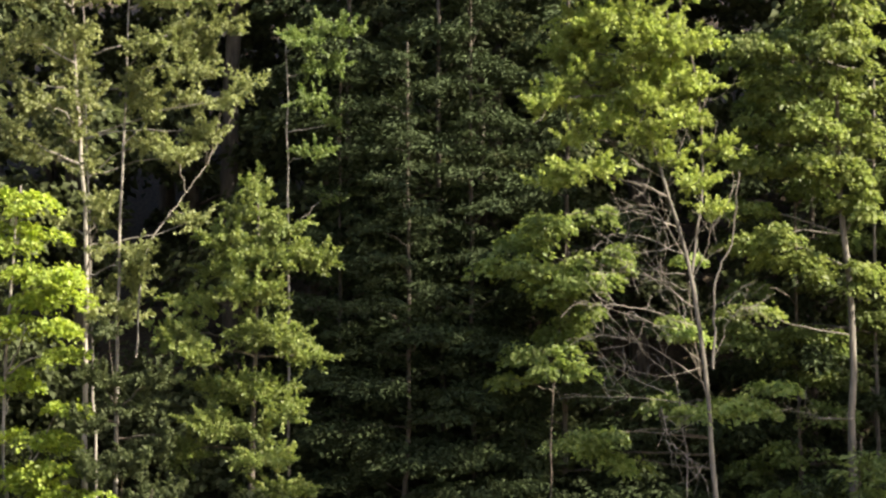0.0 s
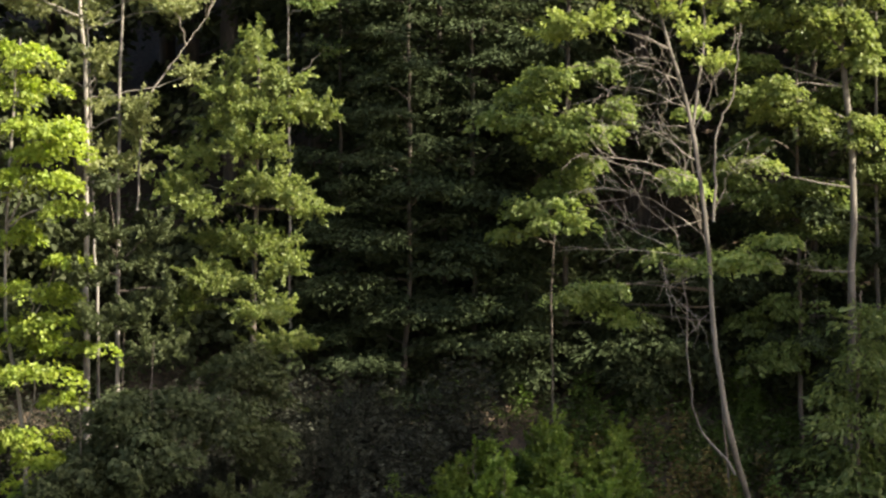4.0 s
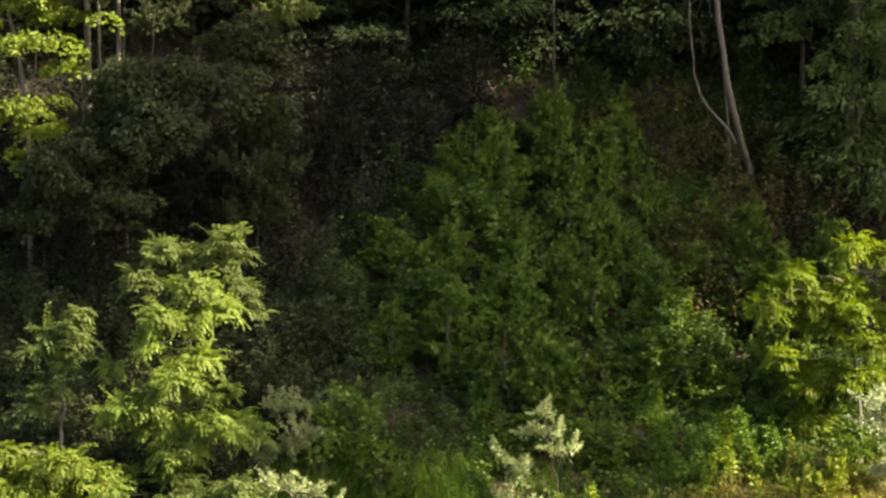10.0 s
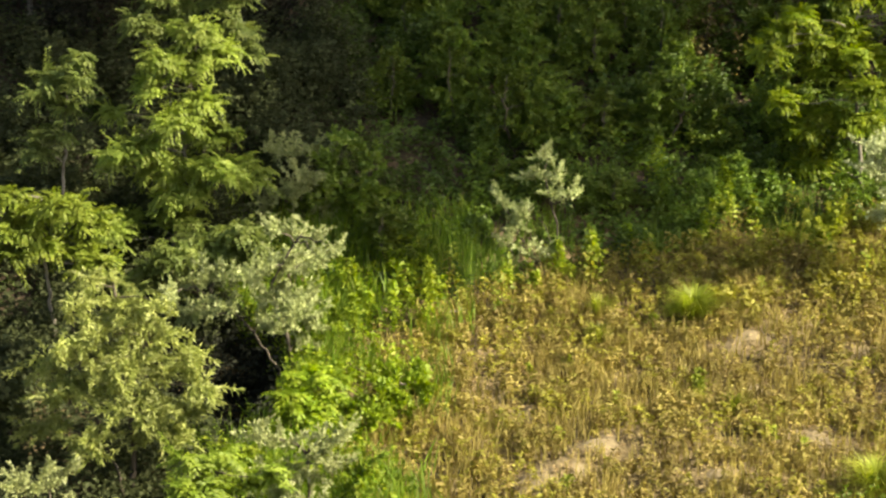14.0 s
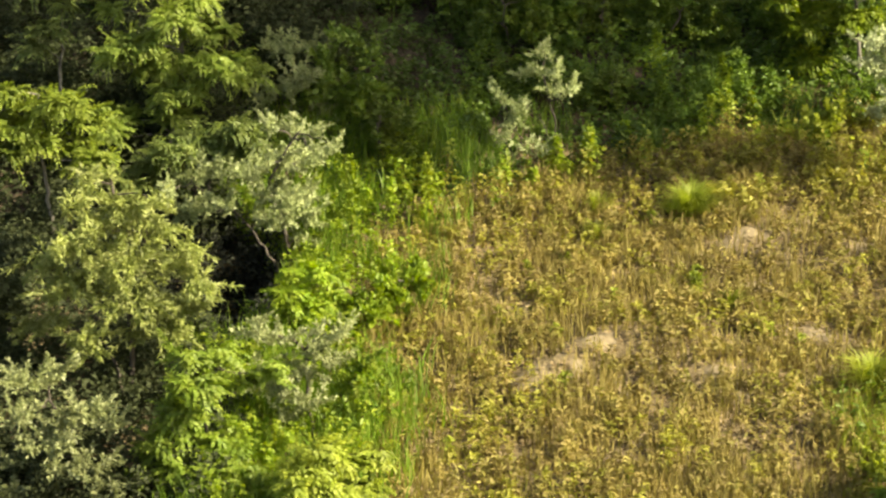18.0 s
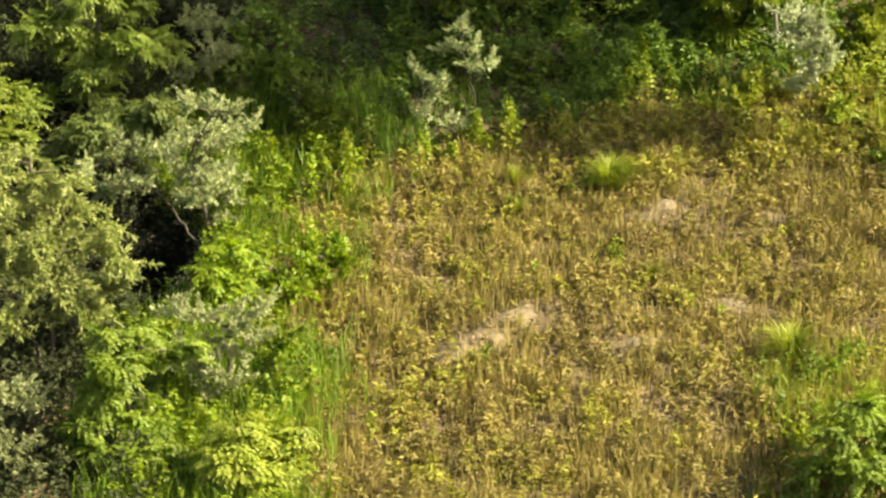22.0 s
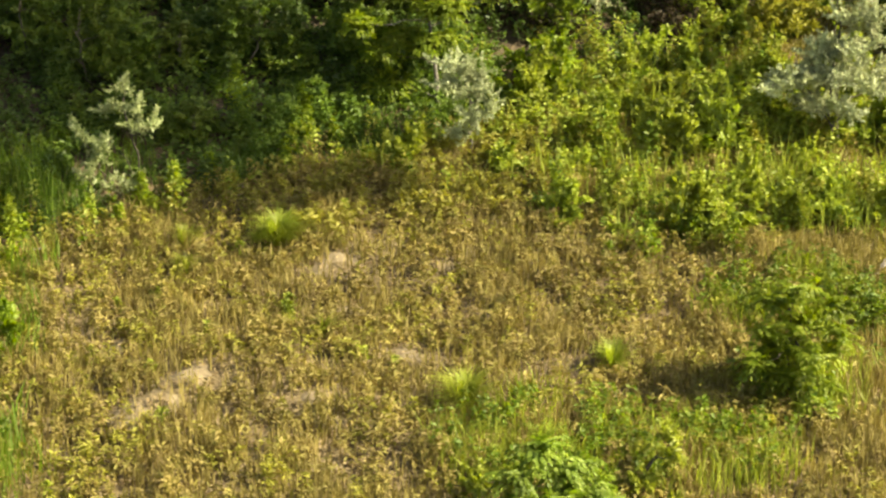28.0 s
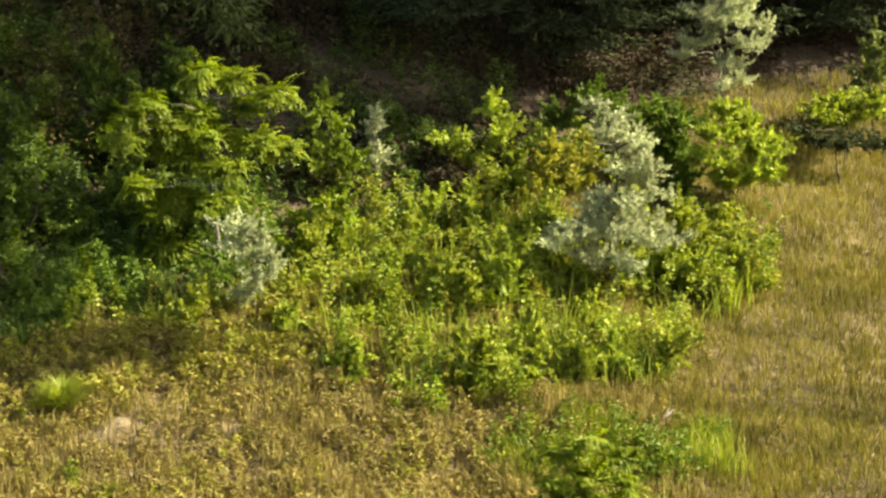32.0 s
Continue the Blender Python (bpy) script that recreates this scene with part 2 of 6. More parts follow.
def mesh_of(name, verts, faces):
    """Mesh from an (n, 3) array of places and an (m, k) array of corners."""
    me = bpy.data.meshes.new(name)
    k = faces.shape[1]
    me.vertices.add(len(verts))
    me.vertices.foreach_set("co", np.ascontiguousarray(verts, np.float32).ravel())
    me.loops.add(faces.size)
    me.loops.foreach_set("vertex_index", np.ascontiguousarray(faces, np.int32).ravel())
    me.polygons.add(len(faces))
    me.polygons.foreach_set("loop_start", np.arange(0, faces.size, k, dtype=np.int32))
    me.update(calc_edges=True)
    return me


def unit(v):
    return v / (np.linalg.norm(v, axis=1, keepdims=True) + 1e-9)


def leaf_mesh(name, at, along, up, length, width, fold=0.25):
    """Folded leaves: two triangles either side of the midrib."""
    n = len(at)
    along = unit(along)
    side = unit(np.cross(up, along))
    nrm = np.cross(along, side)
    length = np.broadcast_to(length, n)[:, None]
    width = np.broadcast_to(width, n)[:, None]
    v = np.empty((n, 4, 3))
    v[:, 0] = at - along * length * 0.5
    v[:, 1] = at + side * width * 0.5 + nrm * width * fold
    v[:, 2] = at + along * length * 0.5 - nrm * length * 0.12
    v[:, 3] = at - side * width * 0.5 + nrm * width * fold
    base = np.arange(n)[:, None] * 4
    f = np.concatenate([base + np.array([[0, 2, 1]]), base + np.array([[0, 3, 2]])], 0)
    return mesh_of(name, v.reshape(-1, 3), f)


def tube_arrays(pts, radii, sides=7):
    pts = np.asarray(pts, float)
    n = len(pts)
    d = unit(np.gradient(pts, axis=0))
    ref = np.array([0.3, 0.9, 0.2])
    a = unit(np.cross(d, ref))
    b = np.cross(d, a)
    ang = np.linspace(0, 2 * np.pi, sides, endpoint=False)
    ring = a[:, None] * np.cos(ang)[None, :, None] + b[:, None] * np.sin(ang)[None, :, None]
    v = pts[:, None] + ring * np.asarray(radii)[:, None, None]
    i, j = np.meshgrid(np.arange(n - 1), np.arange(sides), indexing="ij")
    k = (j + 1) % sides
    f = np.stack([i * sides + j, i * sides + k, (i + 1) * sides + k, (i + 1) * sides + j], -1).reshape(-1, 4)
    return v.reshape(-1, 3), f


def tubes_mesh(name, tubes):
    vs, fs, at = [], [], 0
    for pts, radii, sides in tubes:
        v, f = tube_arrays(pts, radii, sides)
        vs.append(v)
        fs.append(f + at)
        at += len(v)
    me = mesh_of(name, np.concatenate(vs), np.concatenate(fs))
    me.polygons.foreach_set("use_smooth", np.ones(len(me.polygons), bool))
    return me


def bend(points, steps=14, wobble=0.03):
    """A smooth, slightly crooked line through a few points."""
    p = np.asarray(points, float)
    s = np.linspace(0, len(p) - 1, steps)
    i = np.clip(s.astype(int), 0, len(p) - 2)
    t = (s - i)[:, None]
    p0, p1, p2, p3 = p[np.clip(i - 1, 0, None)], p[i], p[i + 1], p[np.clip(i + 2, None, len(p) - 1)]
    q = 0.5 * (2 * p1 + (p2 - p0) * t + (2 * p0 - 5 * p1 + 4 * p2 - p3) * t * t + (3 * p1 - p0 - 3 * p2 + p3) * t ** 3)
    q[1:-1] += rng.normal(0, wobble, (steps - 2, 3))
    return q


# kinds of foliage: length, width, size of a spray, hang of the tips, how far leaves lie flat
KINDS = {"maple": (0.115, 0.088, 0.34, 0.5, 0.9), "pale": (0.085, 0.055, 0.24, 0.3, 0.45), "locust": (0.092, 0.046, 0.29, 0.5, 0.9),
         "silver": (0.085, 0.03, 0.20, 0.1, 0.3), "dry": (0.11, 0.04, 0.2, 0.4, 0.5), "herb": (0.105, 0.06, 0.22, 0.4, 0.6), "willow": (0.13, 0.032, 0.26, 0.6, 0.4),
         "broad": (0.42, 0.34, 0.7, 0.4, 0.5), "fir": (0.20, 0.07, 0.5, 0.45, 0.7), "coarse": (0.22, 0.16, 0.7, 0.5, 0.7)}


TWIGGY = {"silver": 0.5, "willow": -0.2, "pale": 0.35, "herb": 0.6}   # leaves set along twigs that rise or hang
MOST = {"maple": 74, "coarse": 60, "silver": 60, "willow": 56, "pale": 50}   # leaves to a spray


def fronds(c, d, reach, length, width):
    """Feathered leaves: leaflets in pairs along arching stalks that spread from each place and hang at the tip."""
    n, per, pairs = len(c), 6, 11
    ang = np.arctan2(d[:, 1], d[:, 0])[:, None] + rng.normal(0, 1.0, (n, per))
    ang = ang.ravel()
    way = np.stack([np.cos(ang), np.sin(ang), 0 * ang], 1)
    lift = rng.normal(0.5, 0.45, (n * per, 1))
    size = np.repeat(reach, per)[:, None] * rng.uniform(0.75, 1.3, (n * per, 1))
    root = np.repeat(c, per, 0) + rng.normal(0, 0.05, (n * per, 3))
    u = (np.arange(pairs) + 0.6) / pairs
    A, D, U, S = [], [], [], []
    up = np.array([0, 0, 1.0])
    drop = rng.uniform(0.25, 0.9, (n * per, 1))
    for t in u:
        mid = root + way * size * t + up * size * (lift * t - drop * t * t)
        along = unit(way + up * (lift - 2 * drop * t))
        side = np.cross(along, up)
        for k in (-1, 1):
            go = unit(side * k + along * 0.45 - up * 0.18 + rng.normal(0, 0.12, mid.shape))
            A.append(mid + go * length * 0.5)
            D.append(go)
            U.append(up * 0.9 + along * 0.3 + rng.normal(0, 0.22, mid.shape))
            S.append(rng.uniform(0.8, 1.15, len(mid)) * (1.1 - 0.35 * t))
    S = np.concatenate(S)
    return np.concatenate(A), np.concatenate(D), np.concatenate(U), S


def sprays(tufts, kind, cover=1.0, depth=0.8):
    """Leaves gathered in sprays, the sprays gathered in tufts (x, y, z, radius across, radius up)."""
    length, width, spray, hang, flat = KINDS[kind]
    A, D, U, S = [], [], [], []
    for x, y, z, rx, rz in tufts:
        ns = max(4, int(2.9 * cover * (rx * rz + 0.35 * rx * rx) / (spray * spray) * 1.5))
        d = unit(rng.normal(0, 1, (ns, 3)))
        r = rng.uniform(0.25, 1.0, (ns, 1)) ** 0.5 * (1 + rng.normal(0, 0.10, (ns, 1)))
        c = np.array([x, y, z]) + d * r * np.array([rx, rx * depth, rz])
        sr = spray * rng.uniform(0.5, 1.25, ns)
        if kind == "locust":
            a, dd, uu, ss = fronds(c - d * np.array([0.5, 0.5, 0.1]) * sr[:, None], d, sr, length, width)
            A.append(a), D.append(dd), U.append(uu), S.append(ss)
            continue
        m = max(6, int(1.25 * math.pi * spray * spray / (0.55 * length * width)))
        m = min(m, MOST.get(kind, 46))
        cc = np.repeat(c, m, 0)
        out = np.repeat(d, m, 0)
        if kind in TWIGGY:
            way = unit(d * np.array([1, 1, 0.7]) + np.array([0, 0, TWIGGY[kind]]) + rng.normal(0, 0.4, d.shape))
            way, reach = np.repeat(way, m, 0), np.repeat(sr * 2.2, m)[:, None]
            t = rng.uniform(0, 1, (len(cc), 1))
            loose = rng.normal(0, 1, cc.shape)
            A.append(cc + way * reach * (t - 0.45) + loose * spray * 0.19 * (1.15 - 0.8 * t))
            D.append(way * 0.8 + loose * 0.6)
            U.append(np.array([0, 0, flat]) + out * 0.3 + rng.normal(0, 0.5, cc.shape))
        else:
            ss = np.repeat(sr, m)[:, None]
            ang = rng.uniform(0, 2 * np.pi, len(cc))
            rad = np.sqrt(rng.uniform(0, 1, len(cc)))[:, None]
            disc = np.stack([np.cos(ang), np.sin(ang), 0 * ang], 1) * rad
            p = disc * ss
            thin = 0.15 if kind == "maple" else 0.2
            p[:, 2] += -hang * rad[:, 0] ** 2 * ss[:, 0] + rng.normal(0, thin, len(cc)) * ss[:, 0] - 0.25 * (p[:, 0] * out[:, 0] + p[:, 1] * out[:, 1])
            A.append(cc + p)
            D.append(disc + out * np.array([0.7, 0.7, 0.3]) + rng.normal(0, 0.35, p.shape) + np.array([0, 0, -hang * 0.7]))
            U.append(np.array([0, 0, flat]) + out * 0.35 + rng.normal(0, 0.42, p.shape))
        S.append(np.repeat(rng.uniform(0.8, 1.15, ns), m) * rng.uniform(0.7, 1.25, len(cc)))
    A, D, U, S = map(np.concatenate, (A, D, U, S))
    return A, D, U, length * S, width * S


def crown(name, tufts, kind, mat, parent, cover=1.0, depth=0.8, label=""):
    a, d, u, l, w = sprays(tufts, kind, cover, depth)
    return part(name, leaf_mesh(name, a, d, u, l, w), mat, parent, label)


def limb(root, tip, r, parent, mat, sag=0.12, name="limb", twigs=0):
    root, tip = np.asarray(root, float), np.asarray(tip, float)
    mid = root * 0.5 + tip * 0.5
    mid[2] += sag * np.linalg.norm(tip - root) * rng.uniform(-0.4, 1)
    line = bend([root, mid, tip], 9, 0.02)
    ob = part(name, tubes_mesh(name, [(line, np.linspace(r, r * 0.25, 9), 6)]), mat, parent)
    for _ in range(twigs):
        k = rng.integers(2, 9)
        way = rng.normal(0, 1, 3) + (line[k] - line[k - 2]) / np.linalg.norm(line[k] - line[k - 2]) * 1.2 + np.array([0, 0, 0.3])
        way = way / np.linalg.norm(way) * rng.uniform(0.3, 0.9)
        twig = part("twig", tubes_mesh("twig", [(bend([line[k], line[k] + way * 0.5 + rng.normal(0, 0.06, 3), line[k] + way], 6, 0.015), np.linspace(r * 0.45, 0.004, 6), 4)]), mat, None)
        twig.parent = ob
    return ob


def woody(name, stems, tufts, kind, leaf, bark, label, category, group="", cover=1.0, depth=0.8, limb_r=0.025, thick=0.1, twigs=0, loose=False):
    """A tree or shrub: stems (lists of places, thick at the foot), limbs to each tuft, and a crown."""
    stems = [list(s) for s in stems]
    x, y, z = stems[0][0]
    low = z if loose else float(ground(x, y))
    if z > low + 0.05:
        stems[0].insert(0, (x, y, low))
    foot = (x, y, low)
    ob = thing(name, foot, label, category, group)
    lines = []
    for n, s in enumerate(stems):
        s = [s[0]] + [(px, py + 0.3, pz) for px, py, pz in s[1:]]
        steps = 22 if len(s) > 2 else 10
        line = bend(s, steps, 0.015)
        line[0, 2] -= 0.15
        r0 = thick * (1 if n == 0 else 0.42)
        part("trunk" if n == 0 else "stem", tubes_mesh("trunk", [(line, np.linspace(r0, r0 * 0.3, steps) * (1 + rng.normal(0, 0.04, steps)), 9)]), bark, ob)
        lines.append(line)
    nodes = np.concatenate(lines)
    for t in tufts:
        c = np.array(t[:3])
        low = nodes[nodes[:, 2] < c[2] + 0.1 * t[4]]
        pool = low if len(low) else nodes[:2]
        k = np.argmin(np.linalg.norm((pool - c) * np.array([1, 1, 0.7]), axis=1))
        if np.linalg.norm(pool[k] - c) > 0.25:
            limb(pool[k], c + np.array([0, 0, -0.1 * t[4]]), limb_r * (0.6 + 0.5 * min(1.5, t[3])), ob, bark, twigs=twigs)
    crown("crown", tufts, kind, leaf, ob, cover, depth)
    return ob


# ---- ground ----
def build_ground():
    xs = np.unique(np.concatenate([np.linspace(-900, -40, 18), np.linspace(-40, -16, 25), np.linspace(-16, 28, 221), np.linspace(28, 60, 33), np.linspace(60, 900, 18)]))
    ys = np.unique(np.concatenate([np.linspace(-900, 0, 12), np.linspace(0, 28, 15), np.linspace(28, 62, 171), np.linspace(62, 130, 35), np.linspace(130, 1600, 18)]))
    X, Y = np.meshgrid(xs, ys)
    Zg = ground(X, Y)
    near = (np.abs(X - 6) < 24) & (Y > 26) & (Y < 64)
    bump = np.array([noise.fractal(Vector((a * 1.1, b * 1.1, 3)), 1.0, 2.0, 4) for a, b in zip(X.ravel(), Y.ravel())]).reshape(X.shape)
    Zg = Zg + np.where(near, 0.07 * bump, 0)
    n, m = X.shape
    i, j = np.meshgrid(np.arange(n - 1), np.arange(m - 1), indexing="ij")
    f = np.stack([i * m + j, i * m + j + 1, (i + 1) * m + j + 1, (i + 1) * m + j], -1).reshape(-1, 4)
    me = mesh_of("ground", np.stack([X, Y, Zg], -1).reshape(-1, 3), f)
    me.polygons.foreach_set("use_smooth", np.ones(len(me.polygons), bool))
    ob = part("ground", me, SOIL, None)
    return tagged(ob, "brown earth slope with dry litter and bare patches", "ground", kind="structure")


build_ground()


# ---- forest edge ----
woody("maple_tree", [[(-8.04, 48.0, 7.02), (-8.09, 48.0, 8.45), (-8.35, 48.0, 9.97), (-8.41, 48.0, 11.28), (-8.2, 48.0, 14.72), (-8.09, 48.0, 15.8)], [(-8.08, 48.0, 8.01), (-7.85, 48.0, 9.1), (-7.88, 48.0, 10.41)]],
      [(-7.98, 48.0, 15.53, 0.7, 0.27), (-8.17, 48.5, 14.89, 0.71, 0.31), (-7.58, 47.5, 14.18, 0.85, 0.15), (-7.59, 48.25, 13.7, 0.87, 0.13), (-7.83, 47.75, 13.16, 0.97, 0.17), (-7.17, 48.0, 12.61, 0.65, 0.09), (-8.23, 48.5, 12.11, 0.49, 0.22), (-7.15, 47.5, 11.6, 0.48, 0.1), (-7.91, 48.25, 10.98, 0.81, 0.17), (-7.4, 47.75, 10.43, 0.64, 0.14), (-6.97, 48.0, 9.93, 0.81, 0.11), (-8.13, 48.5, 10.21, 0.65, 0.22), (-7.76, 47.5, 9.48, 0.75, 0.17), (-7.45, 48.25, 8.91, 0.49, 0.1), (-7.93, 47.75, 8.26, 0.75, 0.19), (-7.76, 48.0, 7.74, 0.59, 0.14), (-8.18, 48.5, 7.06, 0.65, 0.17), (-9.04, 47.5, 10.02, 0.53, 0.64), (-9.32, 48.25, 7.98, 0.54, 0.65)],
      "maple", LOCUST, BARK_PALE, "slender maple with sunlit tiers of yellow-green leaves", "tree", "forest edge trees", cover=0.85, thick=0.06)
woody("maple_tree", [[(-7.0, 49, 9.67), (-6.98, 49, 12.4), (-7.01, 49, 15.26), (-7.18, 49, 18.13), (-7.24, 49, 20.12)]],
      [(-7.16, 49.0, 18.93, 0.44, 0.29), (-7.12, 49.5, 18.37, 0.42, 0.29), (-6.87, 48.5, 17.57, 0.37, 0.31), (-7.2, 49.25, 16.96, 0.33, 0.29), (-6.9, 48.75, 16.25, 0.31, 0.24), (-8.15, 49.0, 18.71, 0.55, 0.33), (-8.46, 49.5, 18.09, 0.45, 0.29), (-7.8, 48.5, 17.46, 0.37, 0.22), (-7.97, 49.25, 16.49, 0.53, 0.17), (-8.33, 48.75, 16.93, 0.44, 0.22), (-6.61, 49.0, 15.51, 0.37, 0.2), (-7.45, 49.5, 15.17, 0.33, 0.18), (-6.65, 48.5, 14.62, 0.33, 0.17), (-7.97, 49.25, 19.62, 0.89, 0.33), (-6.8, 48.75, 19.67, 0.66, 0.33), (-6.83, 49.0, 13.42, 0.33, 0.22)],
      "pale", PALE, BARK_PALE, "tall forest tree with a pale trunk and thin hanging leaves", "tree", "forest edge trees", cover=1.0, thick=0.075)
woody("poplar_tree", [[(-6.53, 50, 9.58), (-6.48, 50, 12.36), (-6.42, 50, 15.06), (-6.32, 50, 17.88), (-6.23, 50, 20.47)], [(-6.08, 50, 12.59), (-5.92, 50, 14.5), (-5.21, 50.2, 15.63), (-4.72, 50.4, 16.32)]],
      [(-5.51, 50.0, 18.8, 0.7, 0.27), (-4.65, 50.5, 19.1, 0.66, 0.25), (-5.01, 49.5, 18.09, 0.61, 0.18), (-3.89, 50.25, 18.01, 0.38, 0.14), (-4.3, 49.75, 17.55, 0.47, 0.11), (-5.96, 50.0, 18.02, 0.34, 0.25), (-5.88, 50.5, 17.26, 0.32, 0.2), (-5.34, 49.5, 16.53, 0.53, 0.12), (-4.76, 50.25, 16.93, 0.52, 0.12), (-5.98, 49.75, 18.61, 0.31, 0.22), (-6.07, 50.0, 14.53, 0.38, 0.25), (-6.07, 50.5, 13.85, 0.32, 0.23), (-4.89, 49.5, 15.25, 0.33, 0.13), (-5.08, 50.25, 19.73, 1.24, 0.29), (-6.43, 49.75, 13.41, 0.31, 0.2)],
      "pale", PALE, BARK_PALE, "tall thin-stemmed poplar with pale bark and grey-green leaves", "tree", "forest edge trees", cover=1.1, thick=0.055)
woody("young_maple", [[(-3.7, 48.5, 9.5), (-3.65, 48.5, 11.46), (-3.59, 48.5, 13.64), (-3.57, 48.5, 15.49)]],
      [(-3.59, 48.5, 15.82, 0.3, 0.27), (-3.74, 49.0, 15.34, 0.61, 0.24), (-2.96, 48.0, 14.99, 0.42, 0.23), (-4.16, 48.75, 14.79, 0.54, 0.24), (-3.25, 48.25, 14.46, 0.84, 0.27), (-2.39, 48.5, 14.4, 0.42, 0.32), (-4.35, 49.0, 14.24, 0.55, 0.23), (-3.56, 48.0, 13.75, 0.72, 0.3), (-4.82, 48.75, 13.53, 0.54, 0.24), (-3.3, 48.25, 12.99, 0.89, 0.32), (-5.12, 48.5, 12.99, 0.66, 0.32), (-2.64, 49.0, 12.53, 0.55, 0.2), (-4.53, 48.0, 12.56, 0.47, 0.23), (-3.83, 48.75, 11.88, 1.09, 0.3), (-2.98, 48.25, 11.47, 0.47, 0.23), (-4.14, 48.5, 11.19, 0.9, 0.27), (-5.01, 49.0, 10.66, 0.48, 0.32), (-3.45, 48.0, 10.57, 0.72, 0.19), (-3.12, 48.75, 9.91, 0.73, 0.19)],
      "pale", MAPLE, BARK_DARK, "bushy young maple with a pointed sunlit crown", "tree", "forest edge trees", cover=1.5, thick=0.08)
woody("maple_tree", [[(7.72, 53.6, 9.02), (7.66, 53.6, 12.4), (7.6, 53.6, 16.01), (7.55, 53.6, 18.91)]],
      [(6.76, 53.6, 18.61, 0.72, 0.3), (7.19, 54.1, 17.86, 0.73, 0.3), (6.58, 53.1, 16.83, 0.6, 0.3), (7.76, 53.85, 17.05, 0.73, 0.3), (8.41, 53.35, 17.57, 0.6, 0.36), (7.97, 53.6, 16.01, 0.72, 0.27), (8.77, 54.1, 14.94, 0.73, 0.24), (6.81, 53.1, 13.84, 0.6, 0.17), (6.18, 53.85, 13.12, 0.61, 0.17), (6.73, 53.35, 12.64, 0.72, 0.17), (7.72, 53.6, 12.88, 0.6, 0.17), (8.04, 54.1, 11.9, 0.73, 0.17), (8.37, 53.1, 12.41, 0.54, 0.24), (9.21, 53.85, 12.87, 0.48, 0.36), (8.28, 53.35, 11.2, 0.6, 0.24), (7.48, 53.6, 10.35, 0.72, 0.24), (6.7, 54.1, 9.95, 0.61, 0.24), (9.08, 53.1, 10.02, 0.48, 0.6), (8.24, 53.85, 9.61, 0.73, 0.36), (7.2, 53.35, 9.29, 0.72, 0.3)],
      "maple", MAPLE_DIM, BARK_DARK, "dim green maple filling the gaps of the forest edge", "tree", "forest edge trees", cover=0.9, thick=0.06)
woody("poplar_tree", [[(-6.99, 50.6, 9.3), (-7.05, 50.6, 12.49), (-7.16, 50.6, 15.9), (-7.28, 50.6, 19.77)]],
      [(-5.86, 50.6, 16.75, 0.46, 0.23), (-5.28, 51.1, 16.49, 0.52, 0.21), (-4.62, 50.1, 16.84, 0.39, 0.15), (-4.97, 50.85, 15.22, 0.29, 0.25), (-6.79, 50.35, 15.38, 0.32, 0.27), (-7.39, 50.6, 17.84, 0.39, 0.57), (-7.24, 51.1, 16.61, 0.28, 0.41), (-6.08, 50.1, 14.3, 0.38, 0.38), (-6.28, 50.85, 13.39, 0.34, 0.32), (-6.79, 50.35, 13.85, 0.34, 0.27), (-7.51, 50.6, 18.63, 0.46, 0.46), (-8.27, 51.1, 17.64, 0.46, 0.34), (-5.97, 50.1, 17.8, 0.45, 0.45), (-5.03, 50.85, 18.66, 0.57, 0.34), (-4.07, 50.35, 17.7, 0.34, 0.25), (-8.19, 50.6, 16.47, 0.34, 0.17), (-5.17, 51.1, 17.64, 0.46, 0.23)],
      "pale", PALE, BARK_PALE, "slim forest-edge poplar with fine olive leaves", "tree", "forest edge trees", cover=1.1, thick=0.04)
woody("bare_stemmed_tree", [[(-3.31, 54, 9.1), (-3.29, 54, 12.23), (-3.32, 54, 16.36), (-3.35, 54, 19.28)]],
      [(-2.67, 54.0, 17.85, 0.49, 0.24), (-2.63, 54.5, 18.62, 0.61, 0.18), (-2.64, 53.5, 16.73, 0.46, 0.13), (-2.19, 54.25, 17.44, 0.34, 0.15), (-2.9, 53.75, 19.16, 0.6, 0.22), (-2.3, 54.0, 19.43, 0.61, 0.24), (-2.51, 54.5, 15.8, 0.37, 0.12)],
      "pale", MAPLE_DIM, BARK_PALE, "thin bare-stemmed forest tree with sparse leaves", "tree", "forest edge trees", cover=1.0, thick=0.045)
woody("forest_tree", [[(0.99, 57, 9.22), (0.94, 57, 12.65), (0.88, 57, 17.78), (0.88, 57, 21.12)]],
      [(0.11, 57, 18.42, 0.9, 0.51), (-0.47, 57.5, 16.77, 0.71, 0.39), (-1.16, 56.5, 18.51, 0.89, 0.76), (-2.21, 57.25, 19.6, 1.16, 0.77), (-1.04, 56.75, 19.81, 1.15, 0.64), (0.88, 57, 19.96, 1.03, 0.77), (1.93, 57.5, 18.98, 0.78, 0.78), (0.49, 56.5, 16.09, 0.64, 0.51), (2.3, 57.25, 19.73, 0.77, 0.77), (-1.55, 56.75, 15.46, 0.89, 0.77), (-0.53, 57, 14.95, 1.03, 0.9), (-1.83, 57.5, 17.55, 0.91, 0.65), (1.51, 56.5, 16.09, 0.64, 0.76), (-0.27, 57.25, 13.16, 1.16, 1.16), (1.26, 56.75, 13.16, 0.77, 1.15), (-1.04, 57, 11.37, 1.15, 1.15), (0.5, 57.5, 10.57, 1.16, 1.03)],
      "maple", FOREST_SHADED, BARK_DARK, "dark shaded forest tree with a thick trunk", "tree", "forest edge trees", cover=0.95, thick=0.2)
